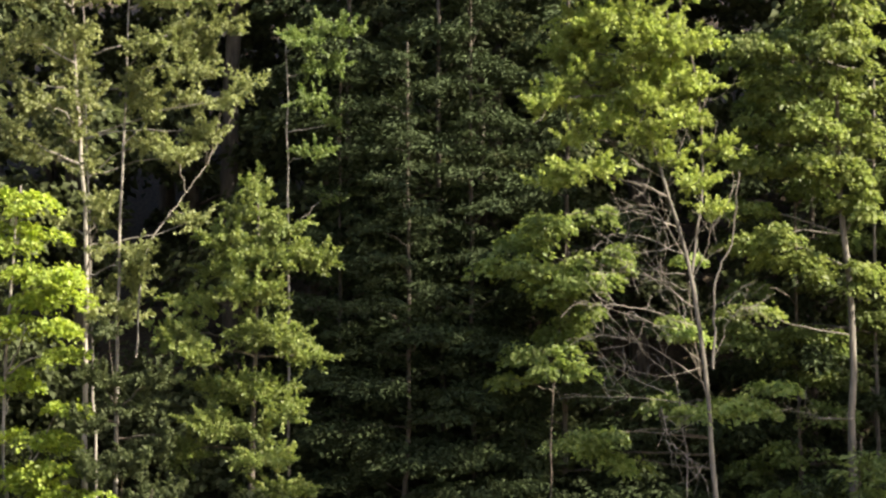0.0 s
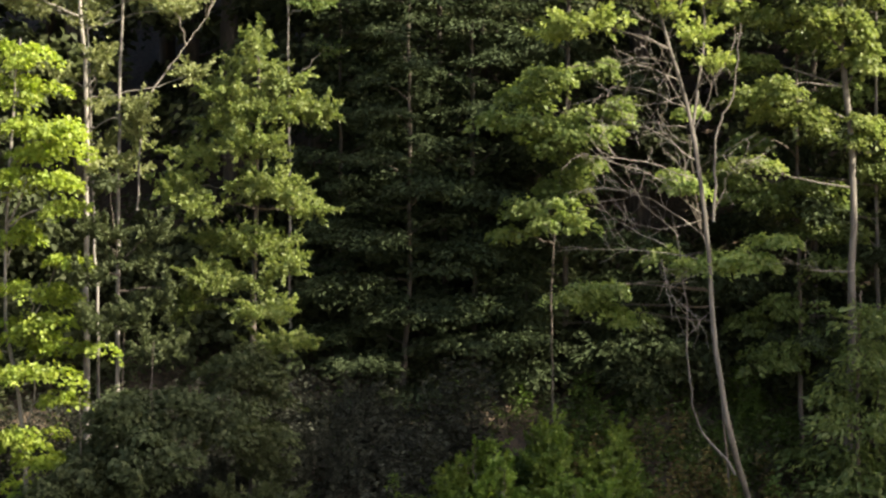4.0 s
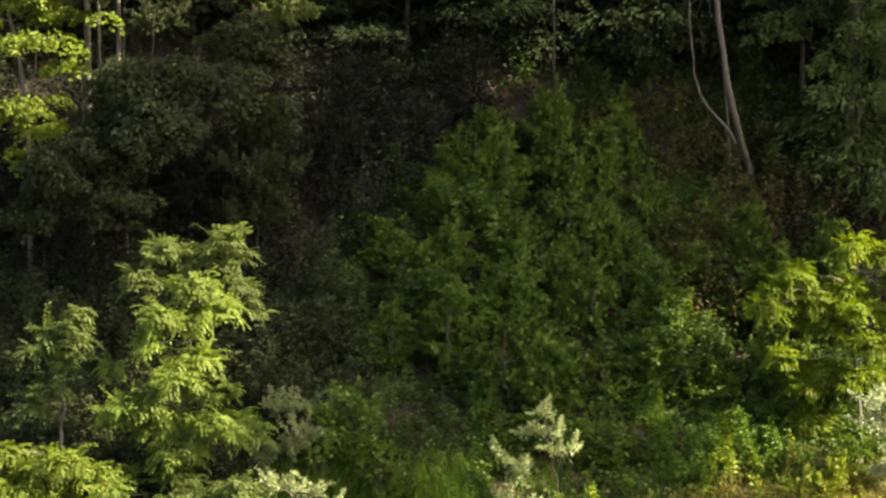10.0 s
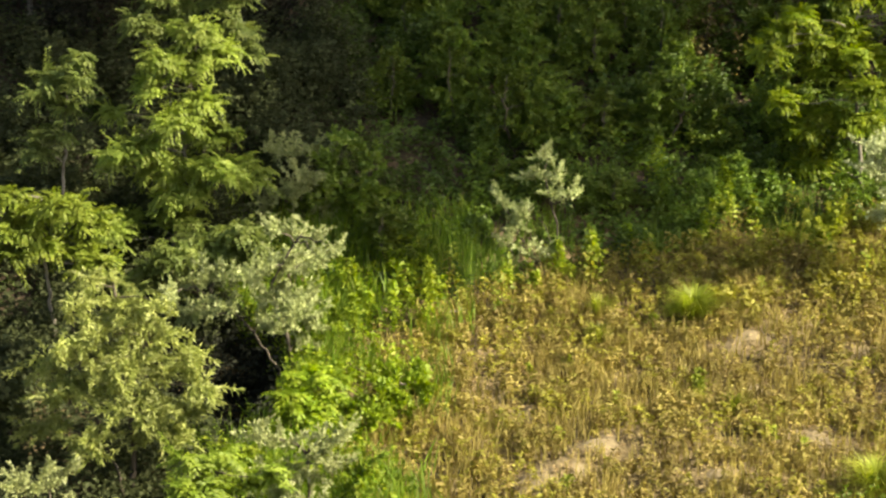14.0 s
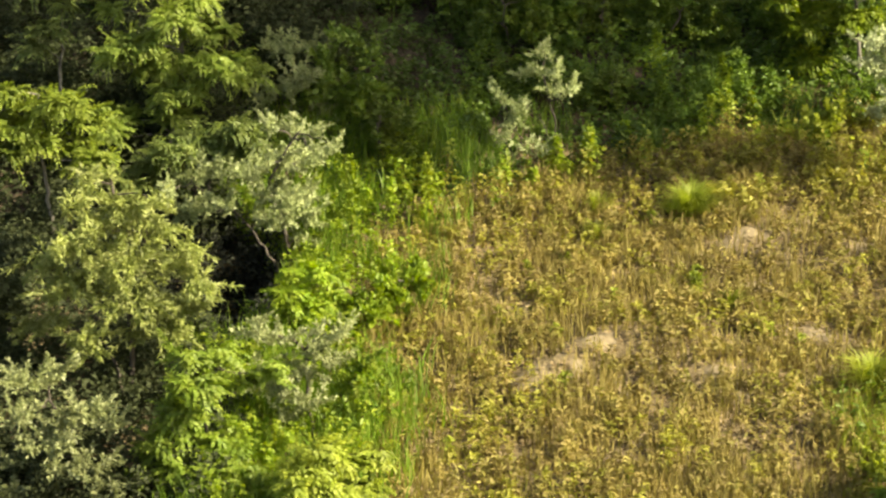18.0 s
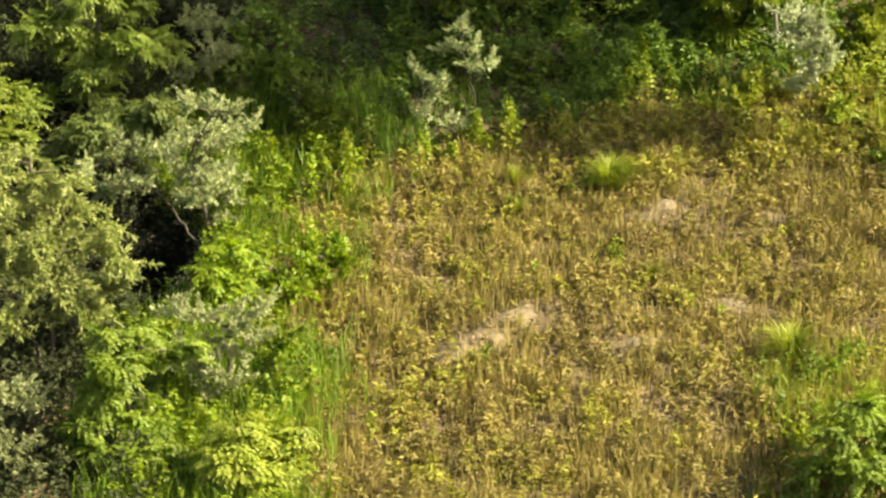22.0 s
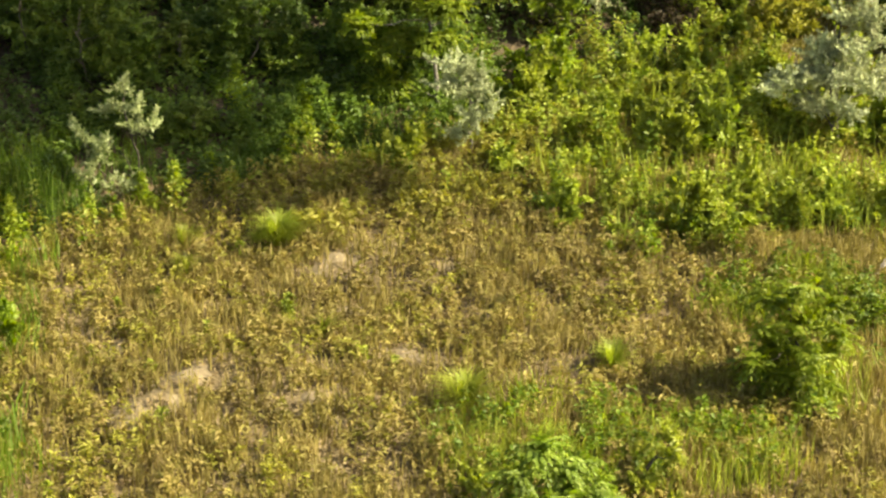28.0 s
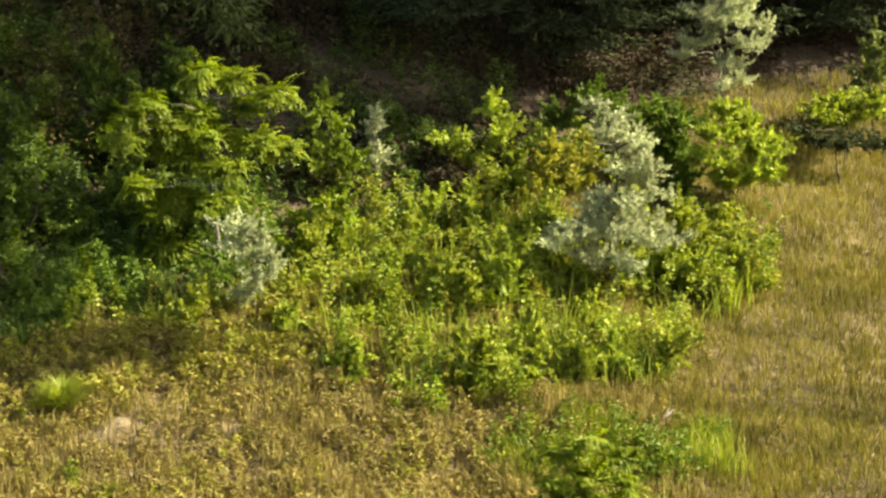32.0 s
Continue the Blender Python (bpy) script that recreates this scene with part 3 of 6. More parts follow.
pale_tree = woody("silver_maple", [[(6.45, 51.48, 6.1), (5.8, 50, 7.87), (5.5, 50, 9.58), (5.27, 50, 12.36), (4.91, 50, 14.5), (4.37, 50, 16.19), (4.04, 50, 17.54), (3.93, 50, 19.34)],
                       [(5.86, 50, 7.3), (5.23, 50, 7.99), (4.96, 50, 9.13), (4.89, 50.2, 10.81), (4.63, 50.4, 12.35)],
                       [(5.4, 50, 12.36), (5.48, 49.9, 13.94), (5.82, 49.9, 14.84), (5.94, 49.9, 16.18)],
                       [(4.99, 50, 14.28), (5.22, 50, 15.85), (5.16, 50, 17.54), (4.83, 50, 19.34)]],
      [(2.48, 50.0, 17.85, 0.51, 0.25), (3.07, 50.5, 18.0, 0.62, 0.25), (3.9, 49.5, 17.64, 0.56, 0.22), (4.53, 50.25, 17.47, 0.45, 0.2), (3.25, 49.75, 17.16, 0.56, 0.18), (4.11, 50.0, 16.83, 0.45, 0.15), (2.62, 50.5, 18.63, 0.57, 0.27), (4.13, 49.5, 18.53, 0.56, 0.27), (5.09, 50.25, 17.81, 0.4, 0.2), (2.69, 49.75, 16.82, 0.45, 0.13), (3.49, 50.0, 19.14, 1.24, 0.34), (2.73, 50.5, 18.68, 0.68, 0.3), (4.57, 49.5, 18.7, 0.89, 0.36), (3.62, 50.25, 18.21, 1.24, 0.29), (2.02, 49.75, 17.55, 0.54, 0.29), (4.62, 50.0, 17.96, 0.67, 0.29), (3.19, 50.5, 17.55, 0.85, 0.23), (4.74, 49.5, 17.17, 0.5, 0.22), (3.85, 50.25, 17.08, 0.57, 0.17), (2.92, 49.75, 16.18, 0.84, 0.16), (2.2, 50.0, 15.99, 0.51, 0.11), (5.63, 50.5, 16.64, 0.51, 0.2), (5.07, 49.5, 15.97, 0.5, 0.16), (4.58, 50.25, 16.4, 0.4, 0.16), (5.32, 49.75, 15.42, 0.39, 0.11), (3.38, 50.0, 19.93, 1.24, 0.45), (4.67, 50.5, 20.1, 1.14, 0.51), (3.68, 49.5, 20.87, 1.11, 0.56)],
      "pale", SUNPALE, BARK_DIM, "tall pale-barked tree with a thin yellow-green crown and dead lower branches", "tree", "forest edge trees", cover=1.55, thick=0.07, twigs=3)
for root, tip in [((4.84, 50.8, 14.97), (3.42, 50, 15.29)), ((4.96, 50.8, 14.45), (3.36, 50, 14.89)), ((5.15, 50.8, 13.42), (3.13, 50, 14.16)), ((5.22, 50.8, 13.02), (2.89, 49.6, 13.55)), ((5.26, 50.8, 12.34), (3.13, 50, 13.49)),
                  ((5.33, 50.8, 11.88), (3.0, 49.6, 12.93)), ((4.78, 50.8, 11.88), (3.36, 50, 13.26)), ((5.18, 50.8, 11.43), (2.33, 49.6, 11.71)), ((4.51, 50.3, 11.68), (3.13, 50, 12.48)), ((4.96, 50.8, 14.39), (3.92, 50, 15.74)),
                  ((4.58, 51, 16.0), (2.91, 50, 16.92)), ((5.07, 50.8, 13.94), (5.89, 50.5, 15.87)), ((5.47, 50.8, 12.34), (6.0, 50.5, 13.43)), ((4.58, 51, 15.89), (5.34, 50.6, 17.58)), ((4.51, 50.3, 10.77), (5.15, 50, 10.23)), ((4.37, 50, 11.47), (4.59, 50, 10.68)), ((8.44, 51.5, 11.16), (6.95, 50.8, 11.43))]:
    limb(root, tip, 0.012, pale_tree, BARK_DEAD, name="dead_branch", twigs=9)
for k in range(11):
    root = np.array((5.22, 50.6, 12.23)) * (1 - k / 11) + np.array((4.67, 50.8, 15.65)) * (k / 11)
    tip = root + np.array([-rng.uniform(0.7, 2.1), rng.uniform(-0.8, 0.5), rng.uniform(-0.1, 0.9)])
    if k % 4 == 3:
        tip[0] = root[0] + rng.uniform(0.5, 1.1)
    limb(root, tip, 0.009, pale_tree, BARK_DEAD, sag=0.3, name="dead_branch", twigs=7)
woody("maple_tree", [[(8.5, 52, 7.98), (8.54, 52, 10.43), (8.54, 52, 13.23), (8.29, 52, 15.69), (8.18, 52, 19.09), (8.18, 52, 20.73)]],
      [(6.62, 52.0, 18.82, 0.7, 0.29), (7.45, 52.5, 19.1, 0.71, 0.36), (8.24, 51.5, 18.95, 0.87, 0.45), (6.94, 52.25, 18.1, 0.82, 0.29), (7.87, 51.75, 18.16, 0.7, 0.35), (8.84, 52.0, 18.0, 0.58, 0.49), (6.74, 52.5, 17.3, 0.65, 0.26), (7.6, 51.5, 17.21, 0.69, 0.29), (8.76, 52.25, 17.08, 0.59, 0.46), (7.11, 51.75, 16.43, 0.87, 0.24), (8.25, 52.0, 16.28, 0.7, 0.32), (6.15, 52.5, 15.52, 0.83, 0.18), (6.9, 51.5, 14.92, 0.69, 0.24), (7.35, 52.25, 14.38, 0.82, 0.27), (6.23, 51.75, 14.76, 0.64, 0.18), (8.72, 52.0, 15.6, 0.58, 0.29), (8.57, 52.5, 14.06, 0.77, 0.39), (6.38, 51.5, 13.39, 0.52, 0.15), (8.12, 52.25, 19.96, 1.06, 0.7)],
      "maple", MAPLE, BARK_DIM, "broad maple with tiers of bright green sunlit leaves", "tree", "forest edge trees", cover=1.1, thick=0.11)
woody("maple_tree", [[(9.39, 53.5, 9.03), (9.33, 53.5, 11.2), (9.27, 53.5, 14.81), (9.28, 53.5, 18.42)]],
      [(9.27, 53.5, 13.36, 0.6, 0.24), (6.81, 54.0, 12.85, 0.73, 0.11), (7.75, 53.0, 12.89, 0.72, 0.11), (6.42, 53.75, 16.56, 0.6, 0.15), (6.12, 53.25, 19.06, 0.48, 0.22), (7.95, 53.5, 13.9, 0.48, 0.12), (7.54, 54.0, 12.38, 0.61, 0.12), (8.35, 53.0, 11.94, 0.6, 0.12), (9.44, 53.75, 16.02, 0.48, 0.36)],
      "maple", MAPLE_DIM, BARK_DIM, "shaded maple behind the bright one", "tree", "forest edge trees", cover=1.1, thick=0.07)
woody("maple_sapling", [[(2.29, 52.0, 9.17), (2.29, 52.0, 10.57), (2.4, 52.0, 12.44), (2.58, 52.0, 14.32), (2.58, 52.0, 15.37)]],
      [(2.23, 52.0, 15.13, 0.64, 0.27), (1.6, 52.5, 14.73, 0.53, 0.25), (1.05, 51.5, 14.31, 0.44, 0.1), (3.24, 52.25, 14.43, 0.65, 0.34), (2.68, 51.75, 13.99, 0.99, 0.21), (2.17, 52.0, 13.71, 0.53, 0.12), (3.31, 52.5, 15.38, 0.47, 0.22), (1.86, 51.5, 14.31, 0.64, 0.21), (3.77, 52.25, 14.61, 0.41, 0.27), (2.04, 51.75, 12.57, 0.7, 0.2), (1.35, 52.0, 11.95, 0.49, 0.12), (2.6, 52.5, 12.9, 0.59, 0.25), (2.38, 51.5, 12.17, 0.69, 0.21), (2.83, 52.25, 13.38, 0.59, 0.18)],
      "maple", MAPLE, BARK_DARK, "slim maple sapling with long flat leaf sprays", "tree", "forest edge trees", cover=1.1, thick=0.024)
woody("maple_sapling", [[(5.86, 51.0, 7.17), (5.55, 51.0, 9.95), (5.45, 51.0, 11.33), (5.28, 51.0, 12.02)]],
      [(5.85, 51.0, 11.44, 0.86, 0.11), (6.84, 51.5, 11.82, 0.56, 0.09), (5.12, 50.5, 11.35, 0.45, 0.14), (4.5, 51.25, 11.55, 0.4, 0.13), (4.86, 50.75, 12.94, 0.51, 0.11), (4.71, 51.0, 13.16, 0.4, 0.09), (4.99, 51.5, 14.43, 0.32, 0.1), (2.73, 50.5, 10.84, 0.57, 0.15), (3.69, 51.25, 10.28, 0.44, 0.15), (3.49, 50.75, 10.88, 0.46, 0.08), (6.31, 51.0, 11.44, 0.57, 0.1), (3.02, 51.5, 10.49, 0.46, 0.09)],
      "maple", MAPLE, BARK_DARK, "low maple branch layer with flat bright leaf sprays", "tree", "forest edge trees", cover=1.2, thick=0.03)
woody("elder_bush", [[(-6.11, 47.7, 9.57), (-6.16, 47.7, 10.43), (-6.21, 47.7, 11.5)]],
      [(-6.43, 47.7, 12.14, 0.47, 0.24), (-5.88, 48.0, 11.59, 0.48, 0.24), (-6.71, 47.4, 11.36, 0.47, 0.23), (-5.8, 47.85, 10.63, 0.54, 0.24), (-6.46, 47.55, 10.44, 0.6, 0.24), (-5.36, 47.7, 12.14, 0.36, 0.19), (-5.5, 48.0, 9.87, 0.54, 0.24), (-6.28, 47.4, 13.01, 0.32, 0.17), (-5.27, 47.85, 11.06, 0.37, 0.19)],
      "herb", FOREST_SHADED, BARK_DARK, "dark leafy bush in the shade of the forest edge", "bush", "forest edge bushes", cover=1.3, thick=0.02)
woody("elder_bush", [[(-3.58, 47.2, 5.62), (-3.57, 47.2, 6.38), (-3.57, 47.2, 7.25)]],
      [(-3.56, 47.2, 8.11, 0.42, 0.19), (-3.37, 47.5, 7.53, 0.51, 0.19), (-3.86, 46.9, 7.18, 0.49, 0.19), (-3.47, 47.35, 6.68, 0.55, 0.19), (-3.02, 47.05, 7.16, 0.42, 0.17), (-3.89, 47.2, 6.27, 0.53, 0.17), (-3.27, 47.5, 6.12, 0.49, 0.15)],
      "herb", FOREST_SHADED, BARK_DARK, "dark leafy bush at the foot of the young maple", "bush", "forest edge bushes", cover=1.3, thick=0.02)
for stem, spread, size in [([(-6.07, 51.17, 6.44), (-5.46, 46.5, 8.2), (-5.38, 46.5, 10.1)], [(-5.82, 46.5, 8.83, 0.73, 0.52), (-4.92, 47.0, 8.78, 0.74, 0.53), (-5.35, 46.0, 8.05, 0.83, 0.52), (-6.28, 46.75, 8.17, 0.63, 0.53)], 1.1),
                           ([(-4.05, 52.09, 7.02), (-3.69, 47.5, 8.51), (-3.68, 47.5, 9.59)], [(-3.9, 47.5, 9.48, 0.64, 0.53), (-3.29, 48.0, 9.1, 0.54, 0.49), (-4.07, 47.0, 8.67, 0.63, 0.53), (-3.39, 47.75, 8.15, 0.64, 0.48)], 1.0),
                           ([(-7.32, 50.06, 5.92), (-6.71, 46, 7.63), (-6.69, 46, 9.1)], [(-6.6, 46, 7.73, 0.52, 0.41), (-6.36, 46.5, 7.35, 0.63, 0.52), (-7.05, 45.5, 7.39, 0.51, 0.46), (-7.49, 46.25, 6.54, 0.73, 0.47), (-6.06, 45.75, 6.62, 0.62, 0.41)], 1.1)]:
    woody("elder_bush", [stem], spread, "maple", FOREST_SHADED, BARK_DARK, "dark elder bush in deep shade under the trees", "bush", "forest edge bushes", cover=size * 1.2, thick=0.018)
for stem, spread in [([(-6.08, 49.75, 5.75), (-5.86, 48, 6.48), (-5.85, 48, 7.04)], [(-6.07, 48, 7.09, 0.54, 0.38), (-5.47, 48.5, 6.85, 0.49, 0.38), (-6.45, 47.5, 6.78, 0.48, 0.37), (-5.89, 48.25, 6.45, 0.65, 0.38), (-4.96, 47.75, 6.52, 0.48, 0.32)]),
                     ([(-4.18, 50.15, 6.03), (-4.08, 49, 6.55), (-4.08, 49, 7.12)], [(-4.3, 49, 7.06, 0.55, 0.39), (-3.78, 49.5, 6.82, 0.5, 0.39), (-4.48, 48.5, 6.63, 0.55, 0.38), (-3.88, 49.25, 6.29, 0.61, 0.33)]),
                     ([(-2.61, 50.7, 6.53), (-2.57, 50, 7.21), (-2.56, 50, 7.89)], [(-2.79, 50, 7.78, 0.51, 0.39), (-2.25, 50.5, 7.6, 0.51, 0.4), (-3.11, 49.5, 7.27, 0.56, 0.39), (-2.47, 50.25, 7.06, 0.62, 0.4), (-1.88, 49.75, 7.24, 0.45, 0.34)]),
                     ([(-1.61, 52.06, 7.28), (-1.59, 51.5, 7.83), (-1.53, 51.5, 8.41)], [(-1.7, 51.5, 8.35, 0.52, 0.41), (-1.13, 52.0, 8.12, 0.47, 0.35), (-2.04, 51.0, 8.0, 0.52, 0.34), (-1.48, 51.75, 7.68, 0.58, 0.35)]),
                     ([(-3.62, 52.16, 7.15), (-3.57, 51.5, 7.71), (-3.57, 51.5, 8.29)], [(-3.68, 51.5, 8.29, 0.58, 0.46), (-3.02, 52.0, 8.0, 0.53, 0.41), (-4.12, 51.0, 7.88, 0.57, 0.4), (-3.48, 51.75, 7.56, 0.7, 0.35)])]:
    woody("grey_bush", [stem], spread, "silver", GREY_SHADED, BARK_DARK, "rounded grey-leaved bush in deep shade above the gully", "bush", "grey bushes in the gully", cover=0.9, thick=0.03)
woody("young_fir", [[(8.59, 51.31, 5.6), (8.55, 51.31, 8.76), (8.63, 51.31, 10.74)]],
      [(8.58, 51.31, 6.66, 1.5, 0.29), (8.42, 51.81, 7.3, 1.4, 0.33), (8.47, 50.81, 8.12, 1.26, 0.32), (8.47, 51.56, 8.74, 1.16, 0.35), (8.61, 51.06, 9.49, 0.92, 0.34), (8.76, 51.31, 10.16, 0.69, 0.35), (7.85, 51.81, 6.11, 1.05, 0.35), (8.97, 50.81, 6.03, 1.03, 0.34)],
      "fir", MAPLE_DIM, BARK_DARK, "layered green fir with low boughs under the forest edge", "bush", "forest edge bushes", cover=1.1, thick=0.06)
woody("young_fir", [[(1.8, 54.13, 8.17), (1.8, 54.13, 9.46), (1.85, 54.13, 10.56)]],
      [(1.92, 54.13, 8.85, 0.73, 0.43), (1.69, 54.63, 9.42, 0.68, 0.37), (2.02, 53.63, 10.11, 0.66, 0.36), (2.79, 54.38, 9.32, 0.73, 0.61), (4.1, 53.88, 8.99, 0.73, 0.73), (4.36, 54.13, 9.95, 0.61, 0.73), (3.41, 54.63, 9.42, 0.61, 0.61)],
      "maple", FIR, BARK_DARK, "dark green bush in forest shade", "bush", "forest edge bushes", cover=1.22, thick=0.05)

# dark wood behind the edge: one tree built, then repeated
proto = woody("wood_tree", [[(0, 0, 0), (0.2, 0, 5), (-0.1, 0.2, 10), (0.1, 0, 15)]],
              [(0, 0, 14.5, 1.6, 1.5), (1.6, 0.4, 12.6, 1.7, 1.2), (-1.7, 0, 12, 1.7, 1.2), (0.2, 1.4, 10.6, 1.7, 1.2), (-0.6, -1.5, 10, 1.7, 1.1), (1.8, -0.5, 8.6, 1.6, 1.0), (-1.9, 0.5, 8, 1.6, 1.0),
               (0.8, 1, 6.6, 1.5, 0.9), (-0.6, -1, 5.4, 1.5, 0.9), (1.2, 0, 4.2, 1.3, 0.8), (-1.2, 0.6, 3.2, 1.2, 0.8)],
              "coarse", FOREST_SHADED, BARK_DARK, "tall dark deciduous tree in the shaded wood", "tree", "wood behind the edge", cover=0.32, thick=0.17, limb_r=0.04, loose=True)
spots = []
for y0, x0, x1, step in [(60, -15, 7, 3.2), (64, -16, 14, 3.2), (69, -18, 20, 3.6), (75, -20, 26, 4.4)]:
    for x in np.arange(x0, x1, step):
        spots.append((x + rng.uniform(-1, 1), y0 + rng.uniform(-1.4, 1.4), rng.uniform(0.9, 1.2)))
# Those far to the right are unseen, added to shade wood and bank.
for x, y, s in [(10.5, 55.5, 0.95), (13.5, 56.0, 0.95), (16.5, 57, 0.95), (20, 58.0, 0.95), (12, 60, 1.0), (16.5, 61.5, 1.0), (23.5, 58.5, 1.0), (20, 63, 1.05), (25.5, 62, 1.1), (27.0, 54.6, 0.9), (28.5, 57, 1.0), (30.5, 53.2, 0.95), (31, 60, 1.1), (35, 58, 1.1), (36, 64, 1.1), (40, 60, 1.1),
                (-12.5, 50, 0.95), (-14, 46, 0.95), (-16, 54, 1.0), (-13, 56, 1.0), (-18, 49, 1.0), (-10.5, 53.5, 0.9)]:
    spots.append((x, y, s))
for n, (x, y, s) in enumerate(spots):
    m = pose(x, y, float(ground(x, y)) - 0.1, 0, 0, rng.uniform(0, 360)) @ Matrix.Scale(s * 1.3, 4)
    if n == 0:
        proto.matrix_basis = m
    else:
        o = copy_thing(proto, Matrix.Identity(4))
        o.matrix_basis = m

# unseen high-crowned trees, added beyond the bank's right end to cast shade along it
def shade_tree(x, y, low, top, wide=1.0, kind="broad", cover=1.8):
    """A slender unseen tree that casts shade, with a narrow crown between two heights."""
    z = float(ground(x, y))
    rounds = max(3, int((top - low) / 0.8))
    tufts = [(x + 0.5 * wide * math.cos(2.1 * k + 0.7 * j), y + 0.5 * wide * math.sin(2.1 * k + 0.7 * j), low + 0.5 + (top - low - 1.0) * j / (rounds - 1), 0.85 * wide, 0.7) for j in range(rounds) for k in range(3)]
    return woody("high_crowned_tree", [[(x, y, z), (x + 0.1, y, z + 0.3 * (low - z)), (x - 0.1, y, low), (x, y, top - 0.5)]], tufts,
                 kind, FOREST_SHADED, BARK_DARK, "unseen slender high-crowned tree added to shade the bank", "tree", "high-crowned trees", cover=cover, thick=0.045, limb_r=0.015)


for x, y, low, top in [(26, 30.2, 27.2, 29), (26, 31.3, 25.9, 28.6), (26.2, 32.8, 25.8, 28), (26, 34.2, 25.0, 29.8), (26.1, 34.3, 22.8, 26), (26.2, 35.9, 23.9, 34.6), (26, 37.3, 24.2, 32), (26.2, 38.8, 23.8, 29.8), (26, 40.1, 21.6, 31.8), (26.2, 41.8, 18.4, 29), (26, 43.3, 17, 27.6), (26.1, 44.9, 15.2, 26.2), (26, 46.2, 13.8, 26), (26.2, 47.2, 13.8, 26), (26.1, 48.6, 15.2, 25),
                       (27.6, 31.7, 32.6, 37), (27.7, 33.2, 32.4, 37), (26.4, 34.7, 31.2, 35.2)]:
    shade_tree(x, y, low, top)
# narrow unseen crowns, added for single strips of shade
for x, y, low, top in [(26, 33.95, 22.3, 25.6), (26, 33.9, 20.0, 22.2), (26, 35.0, 21.0, 23.4), (26, 31.0, 23.7, 25.7), (26, 32.65, 20.0, 21.1), (26, 34.0, 18.4, 19.5)]:
    shade_tree(x, y, low, top, 0.45, "maple", 1.5)

# firs whose low boughs hang over the brown bank
boughs = []
for k in range(32):
    h = 0.8 + k * 0.6
    reach = 3.0 * (1 - k / 37) * rng.uniform(0.75, 1.05)
    turn = k * 2.4 + rng.uniform(-0.3, 0.3)
    boughs.append((math.cos(turn) * reach * 0.6, math.sin(turn) * reach * 0.6, h, 0.35 + reach * 0.5, 0.28))
fir = woody("fir_tree", [[(0, 0, 0), (0.05, 0, 5), (0, 0.05, 12), (0, 0, 20)]], boughs, "fir", FIR, BARK_DARK, "dark fir with low drooping boughs above the bank", "tree", "firs above the bank", cover=1.0, depth=1.0, thick=0.09, limb_r=0.025, loose=True)
for n, (x, y, s, h) in enumerate([(8.2, 55.4, 1.0, 0.9), (10.9, 53.8, 1.0, 0.55), (13.2, 53.0, 1.0, 0.5), (15.4, 53.2, 1.0, 0.5), (17.8, 54.2, 1.0, 0.6), (20.4, 55.2, 1.05, 0.8), (23.4, 55.4, 1.05, 1), (26.0, 55.0, 1.0, 1), (0.2, 55.6, 0.95, 0.85), (2.7, 54.8, 0.9, 0.75), (-2.4, 56.6, 1.0, 0.9), (-0.9, 53.6, 0.75, 0.55), (0.7, 54.4, 0.8, 0.62), (-2.0, 55.0, 0.7, 0.5)]):
    m = pose(x, y, float(ground(x, y)) - 0.1, 0, 0, 61 * n) @ Matrix.Diagonal((s, s, h, 1))
    if n == 0:
        fir.matrix_basis = m
    else:
        copy_thing(fir, Matrix.Identity(4)).matrix_basis = m

# thicket added to fill the dark gaps between the trunks
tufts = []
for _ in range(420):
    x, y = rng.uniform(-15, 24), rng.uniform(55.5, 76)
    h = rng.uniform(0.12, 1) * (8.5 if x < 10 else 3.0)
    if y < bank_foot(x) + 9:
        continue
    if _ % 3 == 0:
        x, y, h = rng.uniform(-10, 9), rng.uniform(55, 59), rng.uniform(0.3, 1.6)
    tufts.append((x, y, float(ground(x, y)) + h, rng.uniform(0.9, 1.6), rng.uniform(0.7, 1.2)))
tagged(crown("wood_thicket", tufts, "coarse", FOREST_SHADED, None, 0.36), "dark leafy thicket deep in the wood", "thicket", kind="stuff")

# unseen closed leaf roof, added above and behind the edge trees for shade
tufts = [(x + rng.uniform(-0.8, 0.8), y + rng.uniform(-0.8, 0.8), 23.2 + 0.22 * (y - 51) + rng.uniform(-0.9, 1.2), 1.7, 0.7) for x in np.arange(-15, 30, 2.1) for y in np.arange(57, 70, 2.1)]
tagged(crown("wood_canopy", tufts, "broad", FOREST_SHADED, None, 0.6, depth=1.0), "unseen closed leaf roof added to shade the wood", "canopy", kind="stuff")

